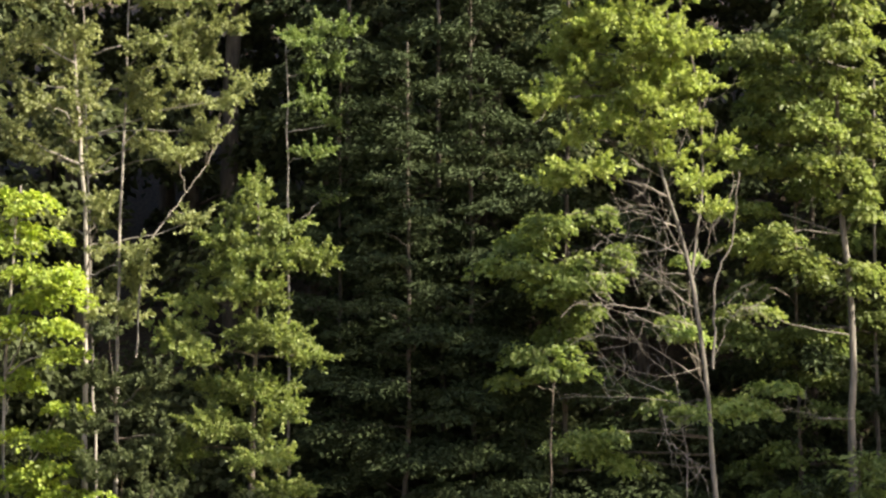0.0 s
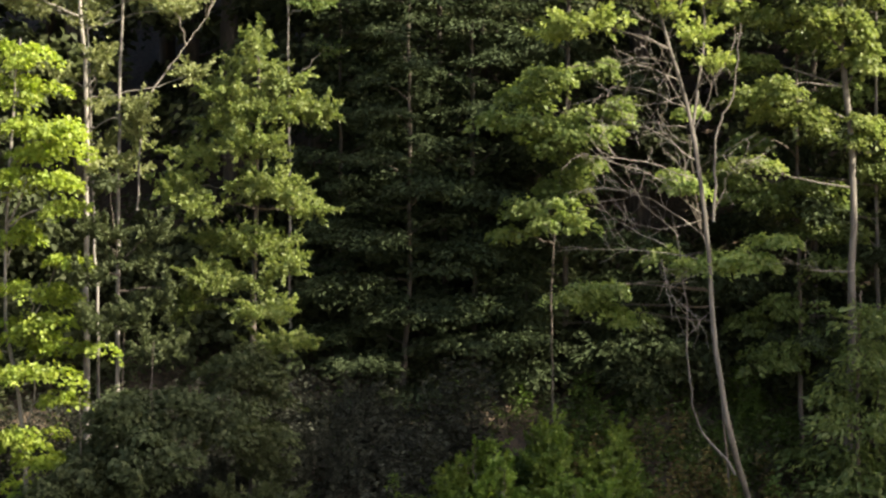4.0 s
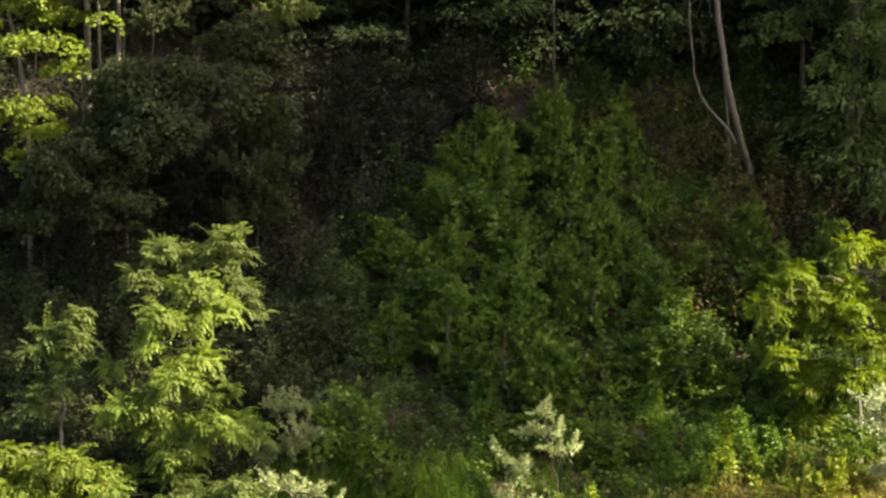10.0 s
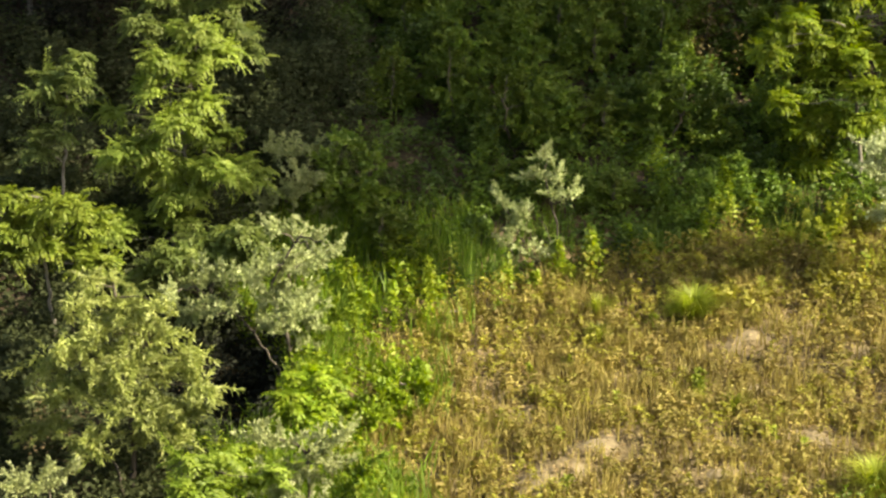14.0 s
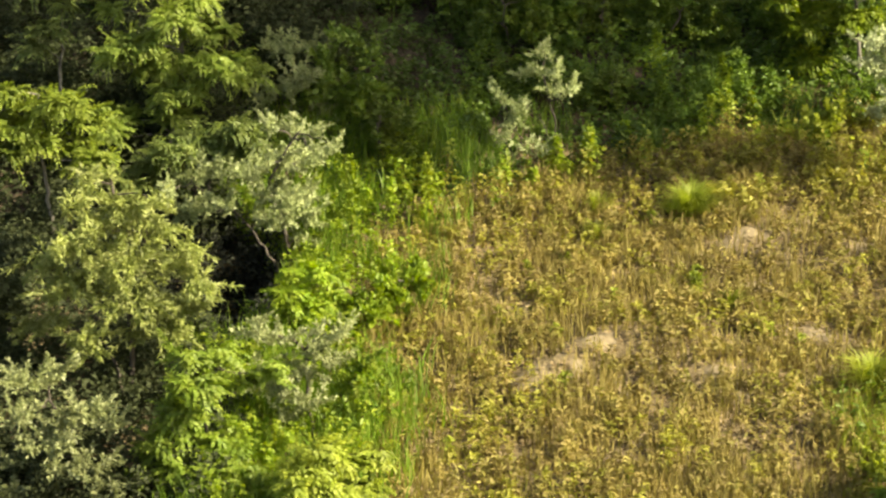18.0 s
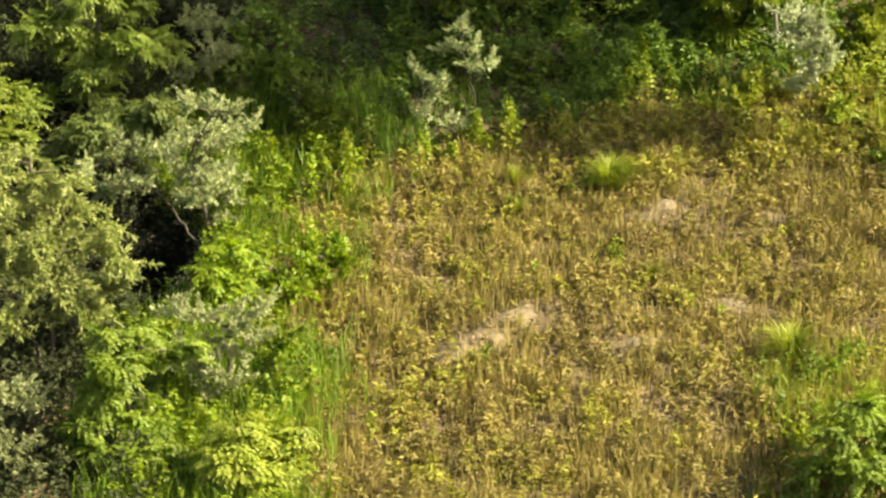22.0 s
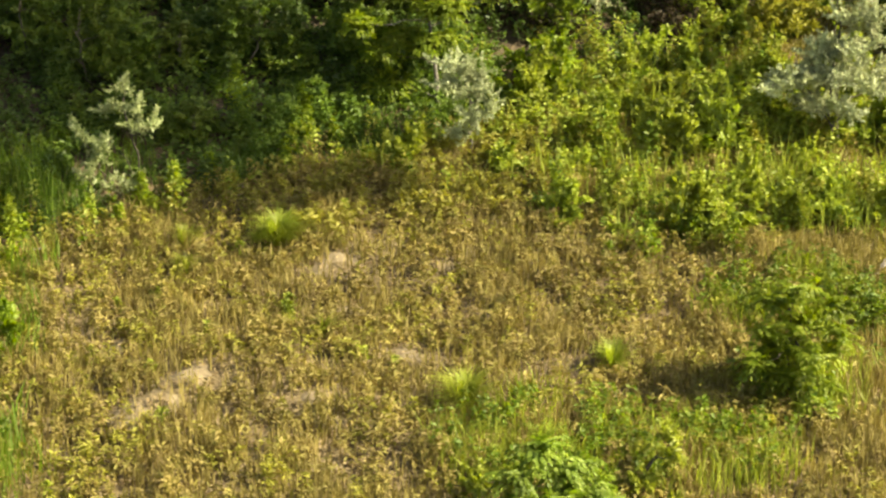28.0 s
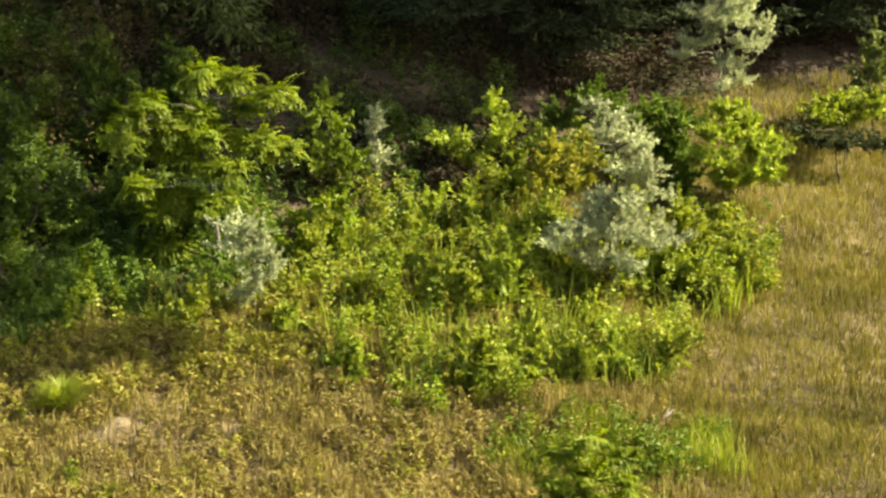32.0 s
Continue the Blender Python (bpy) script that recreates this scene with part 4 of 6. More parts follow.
# ---- shrubs and young trees along the meadow ----
SUNNY = "shrubs beside the meadow"
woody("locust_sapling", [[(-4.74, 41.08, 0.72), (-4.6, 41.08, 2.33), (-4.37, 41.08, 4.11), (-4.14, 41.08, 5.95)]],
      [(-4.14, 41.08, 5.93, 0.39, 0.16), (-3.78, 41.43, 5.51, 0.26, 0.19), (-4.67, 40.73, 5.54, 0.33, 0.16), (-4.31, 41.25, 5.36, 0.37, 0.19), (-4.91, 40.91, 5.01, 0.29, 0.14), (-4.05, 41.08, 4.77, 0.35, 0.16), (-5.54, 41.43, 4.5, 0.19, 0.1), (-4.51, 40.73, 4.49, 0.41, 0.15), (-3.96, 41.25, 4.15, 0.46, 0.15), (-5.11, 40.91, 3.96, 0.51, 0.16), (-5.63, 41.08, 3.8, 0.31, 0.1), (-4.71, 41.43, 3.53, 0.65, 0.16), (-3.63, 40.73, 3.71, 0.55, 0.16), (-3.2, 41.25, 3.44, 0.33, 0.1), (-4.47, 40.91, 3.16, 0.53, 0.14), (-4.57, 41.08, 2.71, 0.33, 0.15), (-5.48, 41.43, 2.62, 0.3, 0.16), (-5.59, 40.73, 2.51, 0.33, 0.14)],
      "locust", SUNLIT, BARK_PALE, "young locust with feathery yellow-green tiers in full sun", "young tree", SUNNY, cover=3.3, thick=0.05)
# These two half-shaded locusts are dimmed by colour, with the darker maple leaf.
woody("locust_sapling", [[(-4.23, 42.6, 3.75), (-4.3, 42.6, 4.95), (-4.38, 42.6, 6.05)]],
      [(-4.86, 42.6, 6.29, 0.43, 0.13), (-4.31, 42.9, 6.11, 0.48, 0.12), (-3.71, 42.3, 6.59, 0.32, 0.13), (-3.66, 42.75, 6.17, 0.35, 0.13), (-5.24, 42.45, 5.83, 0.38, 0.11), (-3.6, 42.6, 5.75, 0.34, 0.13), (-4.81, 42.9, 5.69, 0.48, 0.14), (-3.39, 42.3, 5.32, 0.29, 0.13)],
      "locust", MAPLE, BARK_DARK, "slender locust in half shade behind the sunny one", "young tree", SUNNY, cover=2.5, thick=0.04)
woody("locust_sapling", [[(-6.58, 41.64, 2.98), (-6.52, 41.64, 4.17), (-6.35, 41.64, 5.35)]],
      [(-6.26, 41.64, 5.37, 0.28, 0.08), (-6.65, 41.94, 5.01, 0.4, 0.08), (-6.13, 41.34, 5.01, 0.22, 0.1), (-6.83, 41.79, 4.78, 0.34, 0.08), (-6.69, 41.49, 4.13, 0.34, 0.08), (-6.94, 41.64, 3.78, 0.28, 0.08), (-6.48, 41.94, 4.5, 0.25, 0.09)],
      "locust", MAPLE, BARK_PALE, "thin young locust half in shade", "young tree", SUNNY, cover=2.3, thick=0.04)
woody("locust_sapling", [[(-6.41, 38.89, 1.43), (-6.47, 38.89, 2.39), (-6.51, 38.89, 3.61)]],
      [(-6.98, 38.89, 3.71, 0.33, 0.11), (-6.65, 39.19, 3.33, 0.42, 0.11), (-6.09, 38.59, 3.6, 0.45, 0.1), (-5.78, 39.04, 3.27, 0.33, 0.09), (-6.89, 38.74, 3.14, 0.51, 0.12), (-6.45, 38.89, 2.91, 0.44, 0.1), (-5.95, 39.19, 2.76, 0.35, 0.09), (-6.99, 38.59, 2.81, 0.39, 0.1), (-7.73, 39.04, 3.29, 0.44, 0.18), (-5.58, 38.74, 2.62, 0.35, 0.1)],
      "locust", LOCUST, BARK_PALE, "low spreading locust with bright green feathery leaves", "young tree", SUNNY, cover=2.5, thick=0.05)
woody("locust_sapling", [[(-4.12, 39.7, 0.78), (-4.1, 39.7, 1.76), (-3.89, 39.7, 2.73)]],
      [(-3.42, 39.7, 2.9, 0.38, 0.08), (-3.92, 39.95, 2.64, 0.45, 0.09), (-4.33, 39.45, 2.56, 0.43, 0.09), (-3.14, 39.83, 2.65, 0.34, 0.08), (-4.77, 39.58, 2.38, 0.36, 0.11), (-4.56, 39.7, 2.07, 0.38, 0.11), (-3.64, 39.95, 2.46, 0.36, 0.08), (-5.09, 39.45, 2.03, 0.32, 0.11)],
      "locust", MAPLE, BARK_DARK, "fresh green locust behind the silver shrub", "young tree", SUNNY, cover=2.5, thick=0.035)
woody("oleaster_shrub", [[(-2.47, 38.7, 0.73), (-2.6, 38.7, 1.49), (-2.81, 38.7, 2.16), (-2.35, 38.7, 3.01)], [(-2.65, 38.7, 0.82), (-3.37, 38.7, 1.68), (-4.09, 38.7, 2.16)]],
      [(-2.79, 38.7, 3.27, 0.23, 0.1), (-2.3, 39.55, 2.91, 0.32, 0.12), (-2.02, 37.85, 2.99, 0.22, 0.14), (-2.61, 39.12, 2.56, 0.4, 0.13), (-3.05, 38.28, 2.62, 0.39, 0.1), (-3.67, 38.7, 2.52, 0.37, 0.09), (-4.26, 39.55, 2.11, 0.32, 0.09), (-4.35, 37.85, 2.37, 0.27, 0.11), (-4.03, 39.12, 1.72, 0.4, 0.11), (-3.46, 38.28, 2.08, 0.28, 0.1), (-2.81, 38.7, 2.16, 0.37, 0.11), (-2.36, 39.55, 1.85, 0.32, 0.16), (-2.54, 37.85, 1.94, 0.29, 0.15), (-2.26, 39.12, 1.21, 0.23, 0.14), (-1.79, 38.28, 3.04, 0.12, 0.1), (-2.96, 38.7, 1.73, 0.19, 0.11), (-2.31, 39.55, 2.38, 0.27, 0.14), (-2.4, 37.85, 2.14, 0.31, 0.14), (-2.16, 39.12, 1.55, 0.23, 0.18)],
      "silver", SILVER, BARK_DARK, "silver-leaved oleaster shrub with a dark hollow beneath", "shrub", SUNNY, cover=1.7, depth=1.1, thick=0.05)
woody("oleaster_shrub", [[(-2.47, 42.76, 2.09), (-2.46, 42.76, 2.66), (-2.4, 42.76, 3.48)]],
      [(-2.84, 42.76, 3.56, 0.33, 0.23), (-2.28, 43.26, 3.31, 0.35, 0.23), (-2.52, 42.26, 3.08, 0.42, 0.27), (-1.95, 43.01, 2.75, 0.31, 0.25), (-3.06, 42.51, 2.78, 0.31, 0.25), (-2.26, 42.76, 2.41, 0.38, 0.23), (-1.78, 43.26, 3.15, 0.21, 0.19)],
      "silver", SILVER, BARK_DARK, "grey oleaster shrub standing in the shade of the locust", "shrub", SUNNY, cover=1.4, thick=0.03)
woody("willow_shrub", [[(-4.61, 34.39, 0.21), (-4.6, 34.39, 1.45), (-4.67, 34.39, 2.66), (-4.8, 34.39, 3.6)], [(-4.65, 34.39, 0.3), (-5.2, 34.39, 1.8), (-5.4, 34.39, 2.83)]],
      [(-5.12, 34.39, 3.58, 0.26, 0.1), (-4.8, 34.74, 3.56, 0.16, 0.09), (-5.26, 34.04, 3.41, 0.2, 0.1), (-4.5, 34.56, 3.19, 0.43, 0.12), (-4.02, 34.22, 3.35, 0.19, 0.08), (-4.91, 34.39, 2.9, 0.45, 0.12), (-4.2, 34.74, 2.76, 0.43, 0.13), (-5.45, 34.04, 2.73, 0.26, 0.1), (-3.71, 34.56, 2.43, 0.28, 0.1), (-4.74, 34.22, 2.44, 0.62, 0.13), (-5.76, 34.39, 2.36, 0.28, 0.09), (-4.06, 34.74, 2.15, 0.51, 0.13), (-3.5, 34.04, 2.14, 0.26, 0.09), (-5.3, 34.56, 1.95, 0.53, 0.13), (-4.43, 34.22, 1.82, 0.6, 0.13), (-3.71, 34.39, 1.67, 0.35, 0.1), (-5.85, 34.74, 1.3, 0.33, 0.1), (-5.18, 34.04, 1.3, 0.38, 0.1), (-4.17, 34.56, 1.28, 0.48, 0.1)],
      "willow", WILLOW, BARK_DARK, "rounded willow shrub with narrow pale green leaves", "shrub", SUNNY, cover=2.3, depth=1.0, thick=0.06)
woody("elder_bush", [[(-6.48, 35.2, 0.25), (-6.52, 35.2, 1.15), (-6.55, 35.2, 2.22)]],
      [(-6.54, 35.2, 2.31, 0.4, 0.36), (-6.51, 35.7, 1.33, 0.4, 0.36), (-6.8, 34.7, 2.04, 0.39, 0.47), (-6.59, 35.45, 0.7, 0.44, 0.36), (-6.09, 34.95, 0.53, 0.31, 0.28), (-6.13, 35.2, 2.22, 0.24, 0.24)],
      "maple", FOREST_SHADED, BARK_DARK, "dark elder bush shaded by the willow beside it", "bush", SUNNY, cover=1.1, thick=0.04)
woody("oleaster_shrub", [[(-1.83, 33.47, -0.21), (-1.94, 33.47, 0.58), (-1.96, 33.47, 1.27)]],
      [(-2.76, 33.47, 1.68, 0.27, 0.08), (-2.28, 33.67, 1.52, 0.35, 0.08), (-1.79, 33.27, 1.58, 0.3, 0.08), (-1.46, 33.57, 1.62, 0.26, 0.09), (-1.54, 33.37, 1.29, 0.27, 0.1), (-2.03, 33.47, 1.08, 0.35, 0.1), (-2.41, 33.67, 0.74, 0.32, 0.09), (-1.92, 33.27, 0.73, 0.25, 0.1), (-2.6, 33.57, 1.06, 0.23, 0.08), (-2.17, 33.37, 0.44, 0.23, 0.09)],
      "silver", SILVER, BARK_DARK, "low grey-green oleaster shrub at the grass edge", "shrub", SUNNY, cover=1.4, thick=0.04)
woody("locust_sapling", [[(-3.37, 32.25, -0.9), (-3.33, 32.25, 0.22), (-3.29, 32.25, 1.57)]],
      [(-3.51, 32.25, 1.72, 0.33, 0.08), (-3.06, 32.5, 1.69, 0.25, 0.08), (-3.34, 32.0, 1.42, 0.42, 0.09), (-2.84, 32.38, 1.34, 0.26, 0.08), (-3.6, 32.12, 0.93, 0.35, 0.09), (-3.8, 32.25, 0.43, 0.42, 0.1), (-3.18, 32.5, 0.41, 0.5, 0.1), (-3.39, 32.0, 0.12, 0.68, 0.12), (-4.13, 32.38, -0.13, 0.35, 0.12), (-2.76, 32.12, 0.02, 0.33, 0.12), (-2.36, 32.25, 1.48, 0.19, 0.08), (-3.54, 32.5, -0.58, 0.73, 0.13), (-2.58, 32.0, -0.27, 0.36, 0.11)],
      "locust", GREENLEAF, BARK_DARK, "fresh green locust bush in the sun", "bush", SUNNY, cover=2.6, thick=0.04)
woody("willow_shrub", [[(-5.39, 32.02, -0.79), (-5.38, 32.02, 0.32), (-5.44, 32.02, 1.41)]],
      [(-5.67, 32.02, 1.47, 0.4, 0.09), (-5.32, 32.27, 1.56, 0.22, 0.08), (-5.8, 31.77, 1.08, 0.34, 0.1), (-5.0, 32.15, 0.98, 0.4, 0.09), (-5.29, 31.9, 0.67, 0.54, 0.1), (-4.61, 32.02, 0.87, 0.29, 0.1), (-5.93, 32.27, 0.21, 0.32, 0.1), (-4.91, 31.77, 0.33, 0.43, 0.1), (-5.61, 32.15, -0.12, 0.61, 0.12), (-4.56, 31.9, -0.05, 0.29, 0.1)],
      "silver", SILVER, BARK_DARK, "grey-green willow shrub beside the sunny grass", "shrub", SUNNY, cover=1.6, thick=0.04)
woody("oleaster_shrub", [[(-5.8, 32.79, -0.2), (-5.82, 32.79, -0.55), (-5.87, 32.79, -0.03)]],
      [(-5.96, 32.79, -0.27, 0.44, 0.26), (-5.5, 33.29, -0.84, 0.52, 0.22), (-6.29, 32.29, -0.48, 0.44, 0.29)],
      "silver", SILVER, BARK_DARK, "small silver shrub low on the slope", "shrub", SUNNY, cover=1.49, thick=0.03)
woody("lime_bush", [[(-1.58, 31.46, -0.53), (-1.53, 31.46, 0.14), (-1.49, 31.46, 0.72)]],
      [(-1.72, 31.46, 0.64, 0.33, 0.1), (-1.3, 31.66, 0.47, 0.37, 0.13), (-1.83, 31.26, 0.31, 0.42, 0.11), (-1.11, 31.56, 0.08, 0.26, 0.11), (-1.49, 31.36, 0.02, 0.49, 0.11), (-2.19, 31.46, 0.14, 0.25, 0.1), (-0.92, 31.66, 0.47, 0.14, 0.1)],
      "locust", LIME, BARK_DARK, "low yellow-green bush on the meadow edge", "bush", SUNNY, cover=2.6, thick=0.03)
woody("lime_bush", [[(-1.96, 36.54, 0.38), (-2.0, 36.54, 0.94), (-1.99, 36.54, 1.4)]],
      [(-2.08, 36.54, 1.48, 0.33, 0.1), (-1.74, 36.74, 1.3, 0.26, 0.09), (-2.36, 36.34, 1.18, 0.28, 0.09), (-1.96, 36.64, 0.98, 0.46, 0.1), (-2.21, 36.44, 0.81, 0.41, 0.08)],
      "locust", FRESH, BARK_DARK, "low mound of yellow-green leaves beside the hollow", "bush", SUNNY, cover=2.4, thick=0.02)
woody("lime_bush", [[(-0.74, 36.83, 0.56), (-0.74, 36.83, 0.84), (-0.69, 36.83, 1.3)]],
      [(-0.82, 36.83, 1.21, 0.37, 0.25), (-0.44, 37.33, 1.13, 0.34, 0.24), (-1.08, 36.33, 1.02, 0.37, 0.25), (-0.57, 37.08, 0.65, 0.38, 0.23)],
      "herb", FRESH, BARK_DARK, "low yellow-green bush in the meadow margin", "bush", SUNNY, cover=1.0, thick=0.02)
woody("lime_bush", [[(-1.19, 34.16, 0.03), (-1.19, 34.16, 0.39), (-1.19, 34.16, 0.74)]],
      [(-1.19, 34.16, 0.74, 0.35, 0.22), (-0.79, 34.66, 0.46, 0.27, 0.19), (-1.34, 33.66, 0.5, 0.34, 0.21)],
      "herb", GRASS, BARK_DARK, "small green bush in the meadow margin", "bush", SUNNY, cover=1.0, thick=0.02)
woody("oleaster_sapling", [[(2.07, 42.0, 1.67), (1.91, 42.0, 2.48), (1.76, 42.0, 3.19), (1.74, 42.0, 3.69)], [(1.97, 42.0, 1.87), (1.57, 42.0, 2.48), (1.13, 42.0, 2.48)], [(2.02, 42.0, 1.87), (1.67, 42.0, 1.97), (1.18, 42.0, 1.67)]],
      [(1.74, 42.0, 3.64, 0.17, 0.11), (1.45, 42.15, 3.23, 0.15, 0.08), (2.0, 41.85, 3.31, 0.21, 0.08), (1.91, 42.08, 2.87, 0.23, 0.08), (2.17, 41.92, 2.99, 0.13, 0.08), (1.45, 42.0, 2.63, 0.26, 0.09), (1.2, 42.15, 2.39, 0.19, 0.08), (1.06, 41.85, 2.2, 0.17, 0.08), (0.94, 42.08, 2.87, 0.11, 0.08), (1.62, 41.92, 1.97, 0.32, 0.08), (1.14, 42.0, 1.62, 0.19, 0.08), (1.69, 42.15, 3.25, 0.15, 0.09)],
      "silver", SILVER, BARK_DARK, "small silver oleaster with open branches on the shaded bank", "shrub", "shrubs on the bank", cover=1.2, thick=0.025)
woody("locust_sapling", [[(7.68, 44.59, 2.31), (7.57, 44.59, 3.5), (7.45, 44.59, 4.25), (7.31, 44.59, 5.0), (7.63, 44.59, 5.82)]],
      [(7.33, 44.59, 6.04, 0.28, 0.08), (7.92, 44.89, 5.84, 0.34, 0.09), (8.64, 44.29, 5.62, 0.38, 0.08), (8.3, 44.74, 5.32, 0.3, 0.08), (6.34, 44.44, 5.57, 0.3, 0.08), (6.05, 44.59, 5.24, 0.28, 0.09), (6.68, 44.89, 5.02, 0.46, 0.11), (5.76, 44.29, 4.95, 0.28, 0.08), (7.36, 44.74, 5.2, 0.28, 0.11), (7.44, 44.44, 4.89, 0.38, 0.09), (8.3, 44.59, 4.72, 0.46, 0.08), (8.89, 44.89, 4.5, 0.36, 0.08), (6.1, 44.29, 4.05, 0.24, 0.08), (6.89, 44.74, 3.69, 0.46, 0.09), (7.49, 44.44, 3.62, 0.46, 0.09), (6.52, 44.59, 3.4, 0.38, 0.08), (6.73, 44.89, 2.75, 0.42, 0.08), (7.66, 44.29, 4.28, 0.46, 0.08), (6.9, 44.74, 4.54, 0.4, 0.08)],
      "locust", FRESH, BARK_PALE, "young locust with flat feathery tiers lit by the sun", "young tree", "shrubs on the bank", cover=4.3, thick=0.05)
woody("oleaster_shrub", [[(8.05, 43.2, 1.95), (8.01, 43.2, 2.74), (7.81, 43.2, 3.44)]],
      [(7.66, 43.2, 3.52, 0.43, 0.11), (8.16, 43.4, 3.3, 0.31, 0.09), (7.47, 43.0, 3.22, 0.25, 0.09), (7.93, 43.3, 3.02, 0.45, 0.11), (8.3, 43.1, 2.8, 0.19, 0.14), (8.06, 43.2, 2.51, 0.35, 0.14), (7.83, 43.4, 2.2, 0.2, 0.12)],
      "silver", SILVER_LIT, BARK_DEAD, "drooping grey oleaster shrub on the bank", "shrub", "shrubs on the bank", cover=1.7, thick=0.03)
woody("maple_sapling", [[(10.38, 47.06, 2.79), (10.33, 47.06, 3.81), (10.22, 47.06, 5.05)]],
      [(10.19, 47.06, 4.92, 0.28, 0.15), (10.45, 47.26, 4.42, 0.26, 0.16), (9.92, 46.86, 4.68, 0.25, 0.13), (10.29, 47.16, 3.96, 0.36, 0.17), (10.61, 46.96, 3.73, 0.3, 0.13), (9.99, 47.06, 3.66, 0.28, 0.15), (10.43, 47.26, 3.25, 0.36, 0.15)],
      "herb", GREENLEAF, BARK_DARK, "upright green sapling on the bank", "young tree", "shrubs on the bank", cover=2.1, thick=0.025)
woody("silver_sapling", [[(11.44, 47.9, 3.09), (11.39, 47.9, 3.79), (11.42, 47.9, 4.42)]],
      [(11.42, 47.9, 4.3, 0.19, 0.24), (11.47, 48.4, 3.86, 0.26, 0.2), (11.3, 47.4, 3.72, 0.23, 0.21), (11.52, 48.15, 3.21, 0.19, 0.19)],
      "silver", SILVER_LIT, BARK_DEAD, "thin silvery sapling with upright twigs", "young tree", "shrubs on the bank", cover=1.49, thick=0.02)
woody("tall_herb", [[(14.15, 48.05, 2.24), (14.13, 48.05, 3.42), (13.82, 48.05, 4.66)]],
      [(13.79, 48.05, 4.49, 0.24, 0.15), (14.21, 48.25, 4.02, 0.28, 0.15), (13.81, 47.85, 3.88, 0.26, 0.13), (14.4, 48.15, 3.48, 0.3, 0.17), (14.11, 47.95, 3.07, 0.41, 0.15), (13.06, 48.05, 3.8, 0.37, 0.12), (13.35, 48.25, 3.39, 0.39, 0.14), (14.44, 47.85, 2.86, 0.32, 0.15)],
      "herb", LIME, BARK_DARK, "tall leafy yellow-green sapling", "young tree", "shrubs on the bank", cover=2.1, thick=0.025)
woody("oleaster_shrub", [[(14.59, 42.5, 2.09), (14.62, 42.5, 3.27), (14.75, 42.5, 4.32), (14.4, 42.5, 5.38)], [(14.59, 42.5, 2.2), (14.03, 42.5, 2.98), (13.59, 42.5, 3.01)]],
      [(14.19, 42.5, 5.5, 0.21, 0.12), (14.71, 42.75, 5.2, 0.21, 0.12), (14.44, 42.25, 4.99, 0.32, 0.1), (15.11, 42.62, 4.78, 0.33, 0.15), (15.16, 42.38, 4.3, 0.29, 0.17), (14.7, 42.5, 4.3, 0.25, 0.13), (14.31, 42.75, 3.55, 0.42, 0.13), (14.9, 42.25, 3.73, 0.38, 0.13), (13.85, 42.62, 3.09, 0.48, 0.12), (14.52, 42.38, 3.2, 0.5, 0.13), (13.38, 42.5, 3.0, 0.27, 0.09), (14.44, 42.75, 2.6, 0.44, 0.11), (15.27, 42.25, 2.99, 0.34, 0.11), (15.69, 42.62, 3.69, 0.15, 0.1), (14.81, 42.38, 2.54, 0.34, 0.1)],
      "silver", SILVER_LIT, BARK_DARK, "large silver-grey oleaster shrub on the sunny slope", "shrub", "shrubs on the bank", cover=1.6, thick=0.04)
woody("maple_sapling", [[(18.51, 46.66, 2.43), (18.42, 46.66, 3.38), (18.38, 46.66, 4.54)]],
      [(18.34, 46.66, 4.42, 0.31, 0.15), (18.85, 46.91, 4.18, 0.34, 0.14), (18.06, 46.41, 4.02, 0.4, 0.16), (19.0, 46.78, 3.65, 0.46, 0.17), (18.06, 46.53, 3.48, 0.48, 0.17), (19.47, 46.66, 3.62, 0.38, 0.19), (18.62, 46.91, 2.94, 0.59, 0.15), (19.12, 46.41, 3.16, 0.42, 0.15)],
      "herb", LIME, BARK_DARK, "leafy yellow-green sapling in sun", "young tree", "shrubs on the bank", cover=2.1, thick=0.03)
woody("elder_bush", [[(18.08, 48.4, 1.82), (18.05, 48.4, 2.55), (18.03, 48.4, 3.39)]],
      [(18.03, 48.4, 3.33, 0.28, 0.15), (17.93, 48.6, 2.88, 0.31, 0.15), (18.16, 48.2, 2.77, 0.3, 0.17), (17.97, 48.5, 2.29, 0.39, 0.15), (18.28, 48.3, 2.08, 0.33, 0.13), (18.39, 48.4, 3.86, 0.26, 0.15)],
      "herb", HERB, BARK_DARK, "dark green bush in the shade of the sunny sapling", "bush", "shrubs on the bank", cover=1.6, thick=0.025)
woody("lime_bush", [[(21.89, 48.6, 3.45), (21.88, 48.6, 3.82), (21.87, 48.6, 4.13)]],
      [(21.1, 48.6, 3.92, 0.39, 0.11), (21.96, 48.8, 4.05, 0.48, 0.11), (22.43, 48.4, 4.08, 0.44, 0.12), (22.32, 48.7, 3.78, 0.55, 0.11), (21.45, 48.5, 3.74, 0.44, 0.1)],
      "herb", LIME, BARK_DARK, "low yellow-green bush along the crest of the slope", "bush", "shrubs on the bank", cover=1.6, thick=0.02)
woody("elder_bush", [[(21.34, 47.6, 3.01), (21.33, 47.6, 3.32), (21.32, 47.6, 3.62)]],
      [(20.81, 47.6, 3.52, 0.36, 0.1), (21.52, 47.75, 3.4, 0.47, 0.11), (22.03, 47.45, 3.37, 0.43, 0.13), (20.46, 47.68, 3.65, 0.26, 0.09)],
      "herb", FOREST_SHADED, BARK_DARK, "dark bush under the crest of the slope", "bush", "shrubs on the bank", cover=1.6, thick=0.02)
